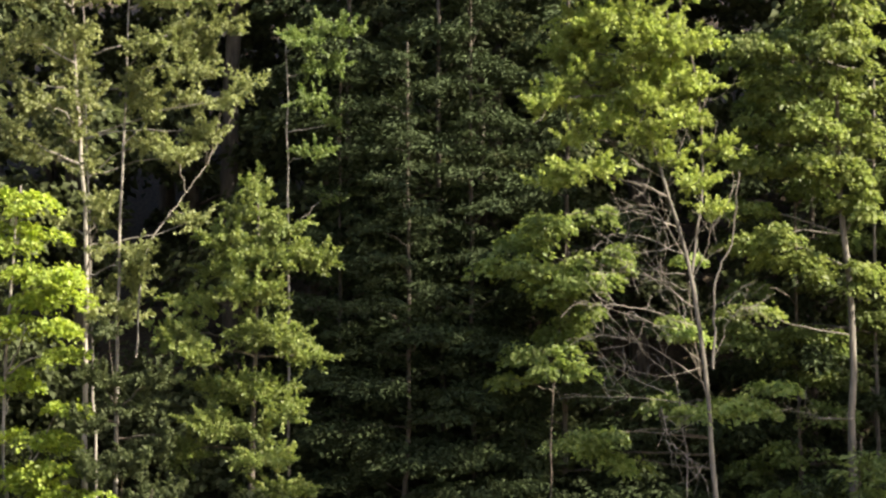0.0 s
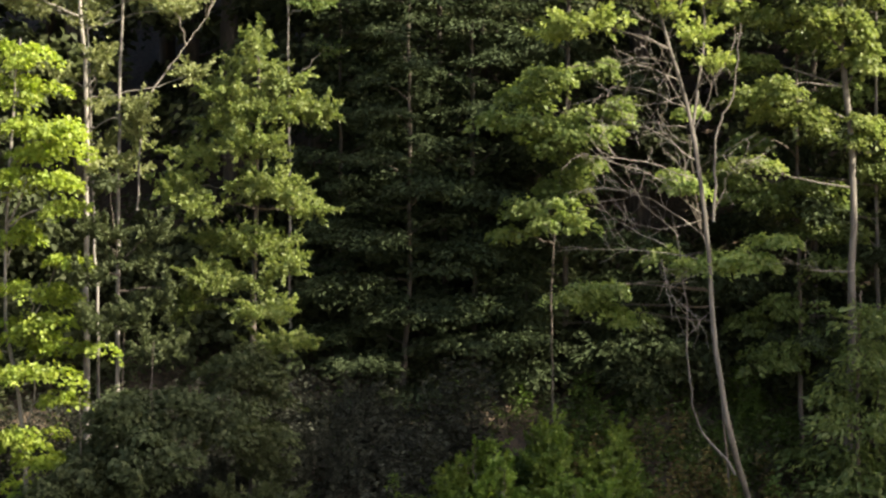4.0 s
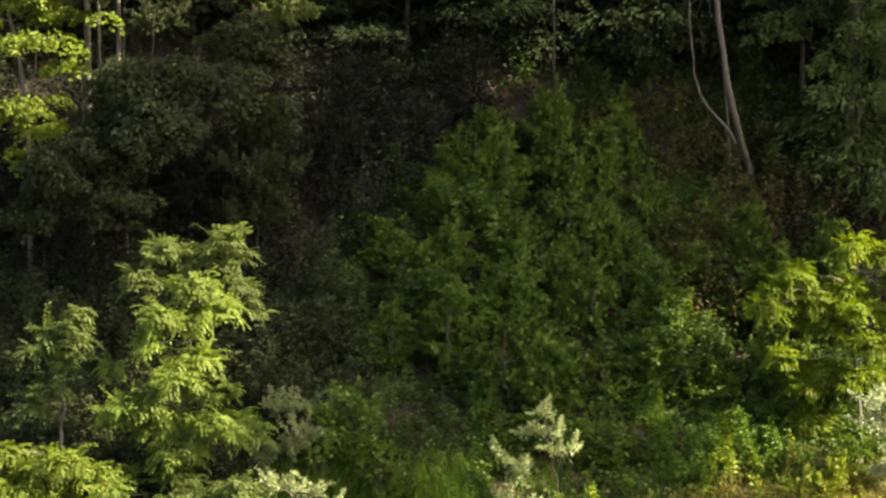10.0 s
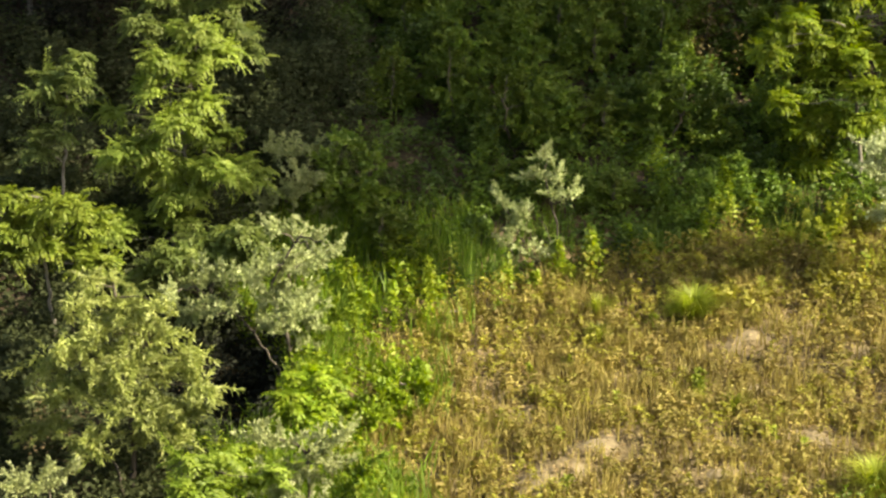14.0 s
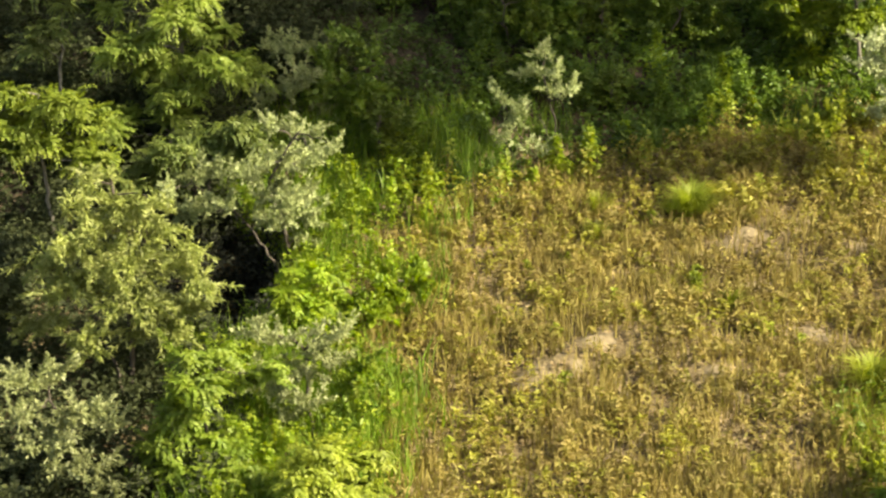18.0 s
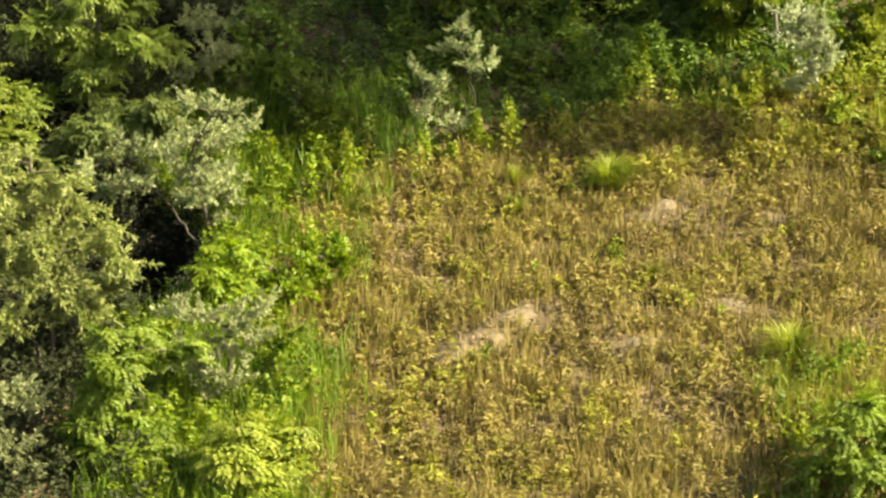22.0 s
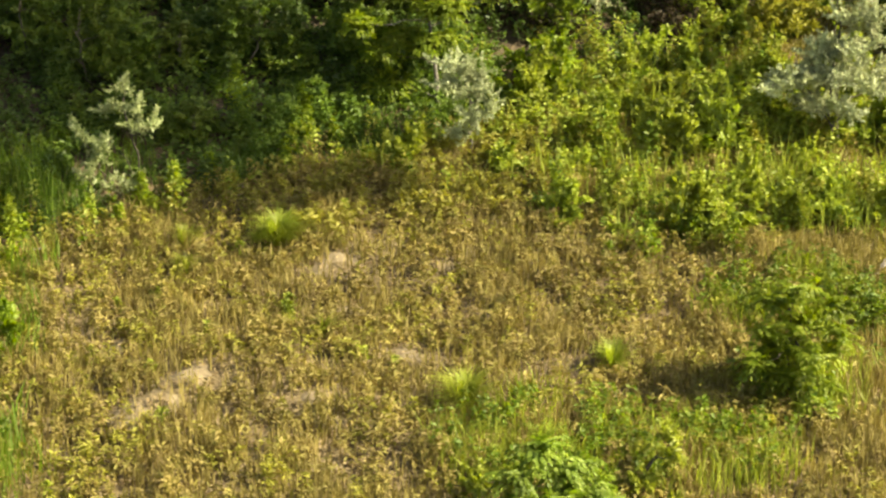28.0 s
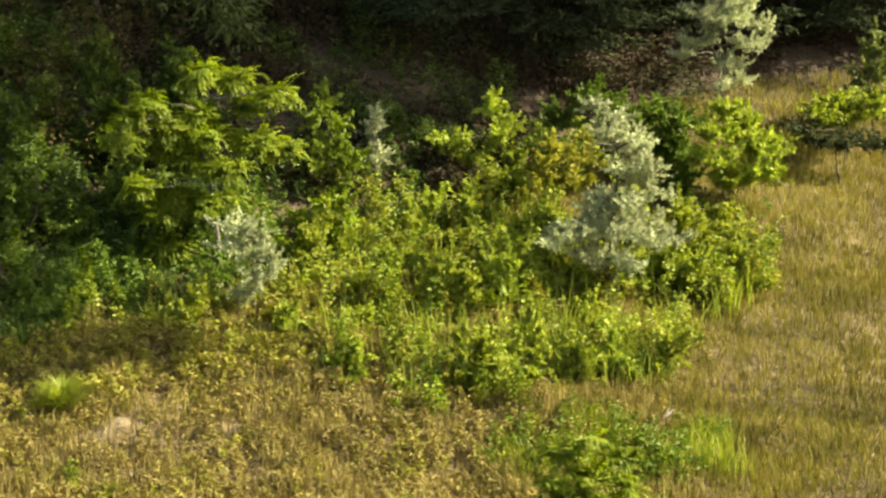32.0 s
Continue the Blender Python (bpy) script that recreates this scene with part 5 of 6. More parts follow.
woody("dry_bush", [[(14.46, 45.6, 2.89), (14.5, 45.6, 3.46), (14.49, 45.6, 4.13)]],
      [(14.49, 45.6, 4.11, 0.29, 0.12), (14.85, 45.8, 3.79, 0.31, 0.13), (14.15, 45.4, 3.85, 0.27, 0.12), (14.59, 45.7, 3.49, 0.41, 0.13), (14.07, 45.5, 3.39, 0.31, 0.11), (14.91, 45.6, 3.44, 0.27, 0.12)],
      "herb", OLIVE, BARK_DARK, "half-withered yellow-brown bush on the bank", "bush", "shrubs on the bank", cover=1.7, thick=0.02)
woody("lime_bush", [[(9.79, 45.4, 1.75), (9.79, 45.4, 2.42), (9.9, 45.4, 3.19)]],
      [(9.9, 45.4, 3.28, 0.35, 0.11), (9.62, 45.6, 2.99, 0.37, 0.12), (10.19, 45.2, 3.0, 0.35, 0.12), (9.81, 45.5, 2.62, 0.47, 0.13), (9.33, 45.3, 2.47, 0.26, 0.12), (10.23, 45.4, 2.4, 0.35, 0.12), (9.61, 45.6, 2.05, 0.41, 0.12)],
      "herb", FRESH, BARK_DARK, "bright green leafy bush beside the drooping shrub", "bush", "shrubs on the bank", cover=1.7, thick=0.02)
woody("elder_bush", [[(14.79, 43.4, 1.52), (14.79, 43.4, 1.85), (14.78, 43.4, 2.18)]],
      [(14.23, 43.4, 1.88, 0.37, 0.11), (14.96, 43.6, 1.95, 0.43, 0.11), (15.5, 43.2, 1.86, 0.39, 0.12), (14.6, 43.5, 1.5, 0.49, 0.1), (15.32, 43.3, 1.51, 0.43, 0.1)],
      "herb", GREENLEAF, BARK_DARK, "fresh green bush before the large silver shrub", "bush", "shrubs on the bank", cover=1.6, thick=0.02)
woody("elder_bush", [[(16.85, 48.0, 2.55), (16.83, 48.0, 3.52), (16.8, 48.0, 4.48)]],
      [(15.9, 48.0, 4.52, 0.43, 0.24), (15.4, 48.3, 4.07, 0.43, 0.26), (16.41, 47.7, 4.32, 0.43, 0.26), (17.23, 48.15, 4.19, 0.38, 0.26), (17.68, 47.85, 4.05, 0.32, 0.28), (17.88, 48.0, 3.36, 0.32, 0.3), (17.49, 48.3, 3.5, 0.43, 0.27), (16.55, 47.7, 3.61, 0.43, 0.27)],
      "herb", HERB, BARK_DARK, "dark green bush behind the large silver shrub", "bush", "shrubs on the bank", cover=1.7, thick=0.02)
woody("elder_bush", [[(16.46, 47.0, 2.31), (16.44, 47.0, 3.01), (16.42, 47.0, 3.7)]],
      [(17.65, 47.0, 2.99, 0.27, 0.27), (17.4, 47.3, 2.7, 0.37, 0.26), (17.68, 46.7, 2.47, 0.32, 0.21), (15.05, 47.15, 3.62, 0.42, 0.25), (14.48, 46.85, 3.82, 0.37, 0.21)],
      "herb", HERB, BARK_DARK, "low green bush in the shade between silver shrub and sapling", "bush", "shrubs on the bank", cover=1.7, thick=0.02)
woody("oleaster_shrub", [[(14.85, 42.9, 1.63), (14.8, 42.9, 3.37), (14.76, 42.9, 5.08)]],
      [(14.65, 42.9, 5.09, 0.33, 0.19), (15.15, 43.2, 4.53, 0.39, 0.21), (15.17, 42.6, 4.12, 0.34, 0.21), (14.85, 43.05, 3.56, 0.53, 0.19), (14.21, 42.75, 3.18, 0.58, 0.19), (15.19, 42.9, 3.14, 0.5, 0.19), (15.92, 43.2, 2.76, 0.41, 0.16), (14.34, 42.6, 2.67, 0.53, 0.15), (13.77, 43.05, 2.97, 0.34, 0.14)],
      "silver", SILVER_LIT, BARK_DARK, "silver oleaster shrub with dense spiky twigs on the slope", "shrub", "shrubs on the bank", cover=1.5, thick=0.03)
woody("lime_bush", [[(17.69, 44.6, 1.89), (17.67, 44.6, 2.39), (17.65, 44.6, 2.89)]],
      [(16.65, 44.6, 2.95, 0.36, 0.18), (17.53, 44.9, 2.72, 0.38, 0.18), (16.91, 44.3, 2.38, 0.4, 0.18), (17.89, 44.75, 2.39, 0.36, 0.18), (18.31, 44.45, 2.15, 0.34, 0.16), (17.73, 44.6, 1.92, 0.4, 0.16), (18.81, 44.9, 1.67, 0.3, 0.14)],
      "herb", LIME, BARK_DARK, "spreading yellow-green bush along the grassy slope", "bush", "shrubs on the bank", cover=1.7, thick=0.02)
woody("silver_tree", [[(19.94, 50.66, 3.03), (19.91, 50.66, 4.16), (19.82, 50.66, 5.04), (19.65, 50.66, 6.28)]],
      [(19.8, 50.66, 5.66, 0.64, 0.18), (19.3, 50.96, 5.11, 0.41, 0.13), (20.35, 50.36, 5.11, 0.45, 0.14), (18.99, 50.81, 4.85, 0.3, 0.09), (19.9, 50.51, 4.66, 0.41, 0.12), (20.75, 50.66, 5.47, 0.32, 0.13), (20.17, 50.96, 5.95, 0.57, 0.14), (19.67, 50.36, 4.23, 0.14, 0.1), (20.23, 50.81, 4.25, 0.32, 0.08), (19.22, 50.51, 5.83, 0.34, 0.14), (20.04, 50.66, 6.51, 0.68, 0.23)],
      "silver", SILVER_LIT, BARK_PALE, "small silver-leaved tree before the dark wood", "tree", "shrubs on the bank", cover=1.5, thick=0.04)
woody("oleaster_shrub", [[(23.19, 49.96, 2.87), (23.15, 49.96, 3.76), (23.11, 49.96, 4.76)]],
      [(23.09, 49.96, 5.01, 0.34, 0.34), (23.22, 50.46, 4.3, 0.51, 0.34), (23.05, 49.46, 3.85, 0.56, 0.33), (22.6, 50.21, 3.61, 0.45, 0.25), (22.12, 49.71, 3.42, 0.45, 0.17)],
      "herb", MAPLE, BARK_DARK, "shrub at the top of the grassy slope", "shrub", "shrubs on the bank", cover=1.49, thick=0.03)
woody("locust_bush", [[(11.32, 34.28, -0.13), (11.33, 34.28, 0.75), (11.37, 34.28, 1.83)]],
      [(11.36, 34.28, 1.96, 0.35, 0.1), (11.12, 34.73, 1.65, 0.34, 0.09), (11.66, 33.83, 1.87, 0.3, 0.1), (11.55, 34.51, 1.38, 0.47, 0.11), (11.94, 34.05, 1.33, 0.17, 0.09), (10.77, 34.28, 1.32, 0.2, 0.09), (11.33, 34.73, 0.95, 0.55, 0.12), (11.61, 33.83, 1.12, 0.37, 0.11), (11.45, 34.51, 0.61, 0.62, 0.12), (10.68, 34.05, 0.96, 0.2, 0.09), (11.83, 34.28, 0.44, 0.34, 0.1), (11.36, 34.73, 0.12, 0.55, 0.1), (11.52, 33.83, 0.26, 0.38, 0.08)],
      "locust", FRESH, BARK_DARK, "small feathery green locust bush standing in the dry grass", "bush", "bushes in the meadow", cover=1.8, thick=0.03)
woody("locust_bush", [[(7.15, 31.2, -1.19), (7.16, 31.2, -0.24), (7.04, 31.2, 0.86)]],
      [(6.72, 31.2, 0.96, 0.31, 0.09), (7.22, 31.45, 0.56, 0.42, 0.11), (6.41, 30.95, 0.66, 0.28, 0.1), (7.53, 31.32, 0.15, 0.46, 0.11), (6.84, 31.07, 0.21, 0.56, 0.13), (6.24, 31.2, 0.05, 0.31, 0.11), (7.26, 31.45, -0.44, 0.78, 0.14), (7.93, 30.95, -0.17, 0.28, 0.1), (6.36, 31.32, -0.52, 0.56, 0.13), (7.51, 31.07, -0.72, 0.7, 0.14), (5.62, 31.2, -0.55, 0.42, 0.1)],
      "locust", GREENLEAF, BARK_DARK, "broad green bush low in the dry meadow", "bush", "bushes in the meadow", cover=2.7, thick=0.03)

woody("lime_bush", [[(8.59, 32.2, -0.93), (8.57, 32.2, -0.49), (8.55, 32.2, -0.05)]],
      [(8.54, 32.2, 0.02, 0.29, 0.09), (8.98, 32.4, 0.53, 0.15, 0.08), (8.88, 32.0, 0.45, 0.17, 0.09), (8.33, 32.3, -0.28, 0.26, 0.09), (8.7, 32.1, -0.32, 0.32, 0.09), (9.13, 32.2, -0.25, 0.22, 0.09), (9.54, 32.4, -0.71, 0.26, 0.1), (6.06, 32.0, 0.23, 0.33, 0.12), (5.97, 32.3, -0.24, 0.36, 0.1)],
      "herb", LIME, BARK_DARK, "leafy yellow-green bush low in the meadow", "bush", "bushes in the meadow", cover=1.2, thick=0.02)


# ---- undergrowth ----
def herb_field(name, xs, ys, heights, kind, mat, label, per=14, spread=0.13, upright=0.5):
    """Many small leafy plants: leaves spiral up each stem."""
    length, width = KINDS[kind][:2]
    n = len(xs)
    zs = ground(xs, ys)
    k = np.maximum(4, (per * heights / heights.mean()).astype(int))
    idx = np.repeat(np.arange(n), k)
    m = len(idx)
    t = rng.uniform(0.12, 1.0, m)
    ang = rng.uniform(0, 2 * np.pi, m)
    out = np.stack([np.cos(ang), np.sin(ang), 0 * ang], 1)
    lean = rng.normal(0, 0.16, (n, 2))[idx] * (t * heights[idx])[:, None]
    wide = spread * (1.15 - 0.75 * t) * rng.uniform(0.3, 1.2, m) * (heights[idx] / heights.mean()) ** 0.5
    p = np.stack([xs[idx] + lean[:, 0], ys[idx] + lean[:, 1], zs[idx] + t * heights[idx]], 1) + out * wide[:, None]
    d = out + np.array([0, 0, 1.0]) * rng.normal(upright - 0.3, 0.4, m)[:, None]
    u = np.array([0, 0, 0.8]) + rng.normal(0, 0.4, (m, 3)) + out * 0.3
    s = rng.uniform(0.6, 1.25, m)
    ob = part(name, leaf_mesh(name, p, d, u, length * s, width * s), mat, None)
    return tagged(ob, label, "plants", kind="stuff")


def blade_field(name, xs, ys, heights, mat, label, width=0.012):
    """Upright blades and stalks, each bent once."""
    n = len(xs)
    zs = ground(xs, ys) - 0.02
    root = np.stack([xs, ys, zs], 1)
    lean = rng.normal(0, 0.22, (n, 3)) * heights[:, None]
    lean[:, 2] = 0
    side = unit(rng.normal(0, 1, (n, 3)) * np.array([1, 0.6, 0.05])) * width * rng.uniform(0.6, 1.4, (n, 1))
    up = np.array([0, 0, 1.0]) * heights[:, None]
    v = np.stack([root - side, root + side, root + up * 0.6 + lean * 0.35 + side * 0.7, root + up * 0.6 + lean * 0.35 - side * 0.7, root + up + lean], 1)
    base = np.arange(n)[:, None] * 5
    f = np.concatenate([base + np.array([[0, 1, 2]]), base + np.array([[0, 2, 3]]), base + np.array([[3, 2, 4]])], 0)
    ob = part(name, mesh_of(name, v.reshape(-1, 3), f), mat, None)
    return tagged(ob, label, "grass", kind="stuff")


def scatter(n, x0, x1, y0, y1, keep):
    xs, ys = rng.uniform(x0, x1, n), rng.uniform(y0, y1, n)
    ok = keep(xs, ys) > rng.uniform(0, 1, n)
    return xs[ok], ys[ok]


def lumps(x, y, s, seed=0.0):
    """Soft patches between 0 and 1."""
    v = np.array([noise.noise(Vector((a * s, b * s, seed))) for a, b in zip(x, y)])
    return np.clip(v * 1.1 + 0.5, 0, 1)


def bank_depth(x, y):
    return y - bank_foot(x)


BARE = [(2.35, 35.95, 0.75), (1.75, 35.35, 0.7), (1.45, 35.2, 0.42), (5.05, 39.3, 0.75), (1.3, 37.2, 0.32), (4.1, 35.3, 0.25), (5.6, 36.6, 0.4), (4.9, 37.9, 0.4), (3.0, 38.4, 0.3), (9.2, 36.2, 0.35), (7.62, 40.69, 0.35), (8.37, 35.95, 0.3)]


def bare(x, y):
    """1 on the trodden, bare patches of the meadow."""
    return np.clip(lumps(x, y, 2.2, 71) * 1.6 + 0.4, 0, 1) * np.max([np.clip(1.5 - 1.5 * np.hypot(0.6 * (x - a) - 0.25 * (y - b), 1.1 * (y - b)) / r, 0, 1) for a, b, r in BARE], axis=0)


def left_edge(y):
    """Where the green margin gives way to the dry meadow."""
    return np.interp(y, [28, 33, 37, 39, 40.2, 41], [-1.6, -0.9, -0.8, -0.6, 0.05, 0.9]) + 0.2 * np.sin(1.7 * y) + 0.15 * np.sin(4.1 * y + 1)


def rim(x):
    """How far the dry grass runs up the foot of the bank."""
    return np.interp(x, [1.5, 3.5, 5, 7.6, 9], [0.0, 0.1, 0.5, 0.4, 0.1])


def ridge(y):
    """Left of this line the bank falls into a dark gully."""
    return np.interp(y, [42, 45, 47.05, 47.76, 48.89, 50.14, 51.31, 51.71, 52.68], [-3.5, -3.5, -2.88, -2.27, -1.44, -0.79, -0.12, 0.7, 2.73])


def clear(x, y):
    """0 in the dark gaps round the silver sapling on the bank and under the silver shrub at the meadow, else 1."""
    return np.where(((x - 2.0) / 1.3) ** 2 + ((y - 42.7) / 1.2) ** 2 < 1, 0.4, 1) * np.where(((x + 3.6) / 0.95) ** 2 + ((y - 38.2) / 1.8) ** 2 < 1, 0.0, 1)


def dark_oval(x, y):
    """1 in an oval of the bank behind the sunny locust, darkened by dark brush."""
    return (((x + 2.6) / 1.15) ** 2 + ((y - 44.8) / 2.1) ** 2 < 1) * 1.0


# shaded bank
xs, ys = scatter(13500, -9, 15, 40.5, 55.5, lambda x, y: clear(x, y) * ((bank_depth(x, y) > rim(x)) & (bank_depth(x, y) < 13)) * np.clip(lumps(x, y, 0.6, 2) * 1.4, 0.3, 1) * np.where((x > 8) & (bank_depth(x, y) > 3), 0.4, 1) * np.where(x < ridge(y), 0.12, 1) * (1 - 0.85 * dark_oval(x, y)))
herb_field("bank_herbs", xs, ys, (rng.uniform(0.15, 0.4, len(xs)) + 0.8 * lumps(xs, ys, 1.3, 31) ** 3) * np.clip(bank_depth(xs, ys) / 2.4, 0.45, 1), "herb", BANK_SHADED, "dense green leafy herbs on the shaded bank", per=34, spread=0.19)
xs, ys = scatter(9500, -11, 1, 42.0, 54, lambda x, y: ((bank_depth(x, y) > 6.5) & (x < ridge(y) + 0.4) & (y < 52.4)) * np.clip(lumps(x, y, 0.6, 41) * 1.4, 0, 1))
herb_field("grey_brush", xs, ys, rng.uniform(0.5, 1.2, len(xs)) + 1.1 * lumps(xs, ys, 0.7, 47), "herb", GREY_SHADED, "grey-leaved brush in deep shade", per=36, spread=0.24)
# Darkened brush where cast shade fails to reach behind the locusts.
xs, ys = scatter(4000, -11, -1.4, 40.6, 48, lambda x, y: ((bank_depth(x, y) > 0.8) & (bank_depth(x, y) < 7) & ((x < ridge(y) + 0.4) | (dark_oval(x, y) > 0))) * np.clip(lumps(x, y, 0.6, 43) * 1.4, 0, 1))
herb_field("dark_brush", xs, ys, rng.uniform(0.4, 0.9, len(xs)) + 0.8 * lumps(xs, ys, 0.8, 49), "herb", FOREST_SHADED, "brush behind the young locusts, darkened for the shade there", per=34, spread=0.24)
# brown bracken on the earth bank
xs, ys = scatter(9000, 6.5, 26, 47, 59, lambda x, y: ((bank_depth(x, y) > 1.0) & (bank_depth(x, y) < 9)) * np.clip(lumps(x, y, 0.6, 61) * 1.4 - 0.1, 0, 1))
herb_field("bracken", xs, ys, rng.uniform(0.3, 0.8, len(xs)), "herb", BRACKEN, "withered red-brown bracken on the shaded earth bank", per=30, spread=0.22)
# withered stems among the green of the upper bank
xs, ys = scatter(1500, 1.5, 8.5, 46.5, 53.5, lambda x, y: np.clip(1.3 - ((x - 5.2) / 2.8) ** 2 - ((y - 50) / 3.2) ** 2, 0, 1) * np.clip(lumps(x, y, 0.9, 121) * 1.9 - 0.55, 0, 1))
herb_field("withered_stems", xs, ys, rng.uniform(0.6, 1.25, len(xs)), "herb", RUSSET, "reddish-brown withered stems among green bushes on the bank", per=26, spread=0.2)
# wood floor
xs, ys = scatter(8000, -13, 20, 52, 60, lambda x, y: np.clip(lumps(x, y, 0.4, 5) * 1.1, 0, 1))
herb_field("wood_floor_herbs", xs, ys, rng.uniform(0.3, 1.0, len(xs)), "herb", FOREST_SHADED, "dark herbs on the wood floor", per=19, spread=0.3)
# left slope
xs, ys = scatter(3200, -11, 0, 29, 42, lambda x, y: clear(x, y) * ((x < left_edge(y)) & (x > -3.5)) * np.clip(lumps(x, y, 0.7, 9) * 1.3, 0, 1))
herb_field("margin_herbs", xs, ys, rng.uniform(0.25, 0.75, len(xs)), "herb", FRESH, "yellow-green herbs along the meadow margin", per=26, spread=0.16)
xs, ys = scatter(24000, -4, 0.5, 29, 43, lambda x, y: clear(x, y) * np.clip((left_edge(y) + 0.8 - x) / 1.0, 0, 1) * np.clip(lumps(x, y, 0.6, 11) * 1.6 - 0.25, 0, 1))
blade_field("margin_grass", xs, ys, rng.uniform(0.3, 0.75, len(xs)), GRASS, "tall green grass along the meadow margin")
# Brush in the darkened forest leaf, to make the gaps between shrubs look shaded.
xs, ys = scatter(9000, -12, -2.6, 29, 43, lambda x, y: clear(x, y) * np.clip(-2.8 - x, 0, 1) * np.clip(lumps(x, y, 0.6, 19) * 1.3, 0.2, 1))
herb_field("slope_brush", xs, ys, rng.uniform(0.3, 0.9, len(xs)), "herb", FOREST_SHADED, "green brush between the shrubs, darkened for the shaded gaps", per=30, spread=0.2)
# dry meadow
def meadow(x, y, slack=0.0):
    return (x > left_edge(y) - 0.3 - slack) & (bank_depth(x, y) < rim(x) + slack)


def grassy(x, y):
    """1 where straw grass takes over from the withered herbs: along the left margin, low down, and on the open slope to the right."""
    return np.clip(np.maximum.reduce([1.0 - (x - left_edge(y)) / 3.2, (x - 11.5) / 2.5, 0.55 * (33.8 - y) / 2, 1 - np.abs(x - 6.5 - 0.5 * (y - 34)) / 1.6 - np.clip(y - 37, 0, 3)]), 0, 1)


xs, ys = scatter(130000, -1.8, 21, 28, 53, lambda x, y: meadow(x, y, 0.3) * (0.8 - 0.5 * bare(x, y)) * np.clip(1.6 - (x - 9) / 6, 0.1, 1))
leaf_at = np.stack([xs, ys, ground(xs, ys) + rng.uniform(0.02, 0.07, len(xs))], 1)
litter = part("leaf_litter", leaf_mesh("leaf_litter", leaf_at, rng.normal(0, 1, leaf_at.shape) * np.array([1, 1, 0.25]), np.array([0, 0, 1.0]) + rng.normal(0, 0.35, leaf_at.shape), rng.uniform(0.05, 0.11, len(xs)), rng.uniform(0.02, 0.05, len(xs))), LITTER, None)
tagged(litter, "fallen tan and brown leaves covering the meadow soil", "leaf litter", kind="stuff")
xs, ys = scatter(24000, -1.8, 16, 28, 53, lambda x, y: meadow(x, y, 0.3) * np.clip(lumps(x, y, 2.0, 13) * 2.2 - 0.45, 0.12, 1) * (1 - 0.97 * bare(x, y)) * np.clip(1.3 - (x - 9) / 5, 0.06, 1) * (1 - 0.5 * grassy(x, y)))
herb_field("dry_herbs", xs, ys, rng.uniform(0.14, 0.3, len(xs)) + 0.22 * lumps(xs, ys, 1.9, 15) ** 2, "dry", DRY, "withered brown and olive herbs in the dry meadow", per=17, spread=0.11, upright=0.35)
xs, ys = scatter(3400, -1.8, 12, 29, 47, lambda x, y: meadow(x, y, 0.2) * np.clip(lumps(x, y, 0.8, 53) * 2.4 - 1.0 + 0.5 * np.clip(1.5 - np.abs(bank_depth(x, y) + 1), 0, 1) + 0.3 * (x < 2.5), 0, 1) * (1 - 0.97 * bare(x, y)))
herb_field("olive_herbs", xs, ys, rng.uniform(0.2, 0.42, len(xs)), "dry", OLIVE, "yellow-olive herbs half withered in the meadow", per=20, spread=0.13, upright=0.5)
xs, ys = scatter(130000, -1.8, 24, 28, 56, lambda x, y: meadow(x, y, 0.5) * np.clip(lumps(x, y, 0.7, 17) * 0.9, 0.1, 1) * np.clip(grassy(x, y) + 0.24, 0, 1) * (1 - 0.95 * bare(x, y)))
blade_field("straw_grass", xs, ys, rng.uniform(0.12, 0.36, len(xs)), STRAW, "dry straw-coloured grass of the meadow", width=0.009)
xs, ys = scatter(185000, 9, 27, 33, 54, lambda x, y: meadow(x, y, 0.8) * np.clip((x - 10.5 - 0.2 * (y - 38)) / 2.5, 0, 1) * np.clip(lumps(x, y, 0.5, 29) * 1.2, 0.35, 1))
blade_field("slope_grass", xs, ys, rng.uniform(0.1, 0.28, len(xs)), SLOPE, "short olive-brown grass on the open slope", width=0.011)
xs, ys = scatter(80000, -1.2, 14, 29, 47, lambda x, y: meadow(x, y) * np.clip(lumps(x, y, 0.7, 83) * 1.5 - 0.3, 0.1, 1) * (1 - 0.95 * bare(x, y)))
blade_field("brown_stalks", xs, ys, rng.uniform(0.2, 0.3, len(xs)) + 0.22 * lumps(xs, ys, 1.6, 85), STALK, "withered straw-brown stalks standing in the dry meadow", width=0.011)
xs, ys = scatter(26000, 0.2, 9, 40.5, 47, lambda x, y: clear(x, y) * ((bank_depth(x, y) > 0.2) & (bank_depth(x, y) < 2.6)) * np.clip(lumps(x, y, 0.9, 97) * 2.2 - 0.6, 0.06, 1))
blade_field("edge_grass", xs, ys, rng.uniform(0.2, 0.5, len(xs)), HERB, "tall green grass along the top of the meadow")
xs, ys = scatter(3000, 0.4, 9, 41, 47, lambda x, y: clear(x, y) * ((bank_depth(x, y) > 0.4) & (bank_depth(x, y) < 3)) * np.clip(lumps(x, y, 1.0, 99) * 1.8 - 0.4, 0.08, 1))
herb_field("edge_herbs", xs, ys, rng.uniform(0.25, 0.7, len(xs)), "herb", HERB, "green herbs in half shade along the top of the meadow", per=24, spread=0.18)
# sunlit herbs at the foot of the bank
def blobs(x, y, spots):
    return np.max([np.clip(1.6 * (1 - ((x - a) ** 2 + (1.3 * (y - b)) ** 2) / (r * r)), 0, 1) for a, b, r in spots], axis=0)


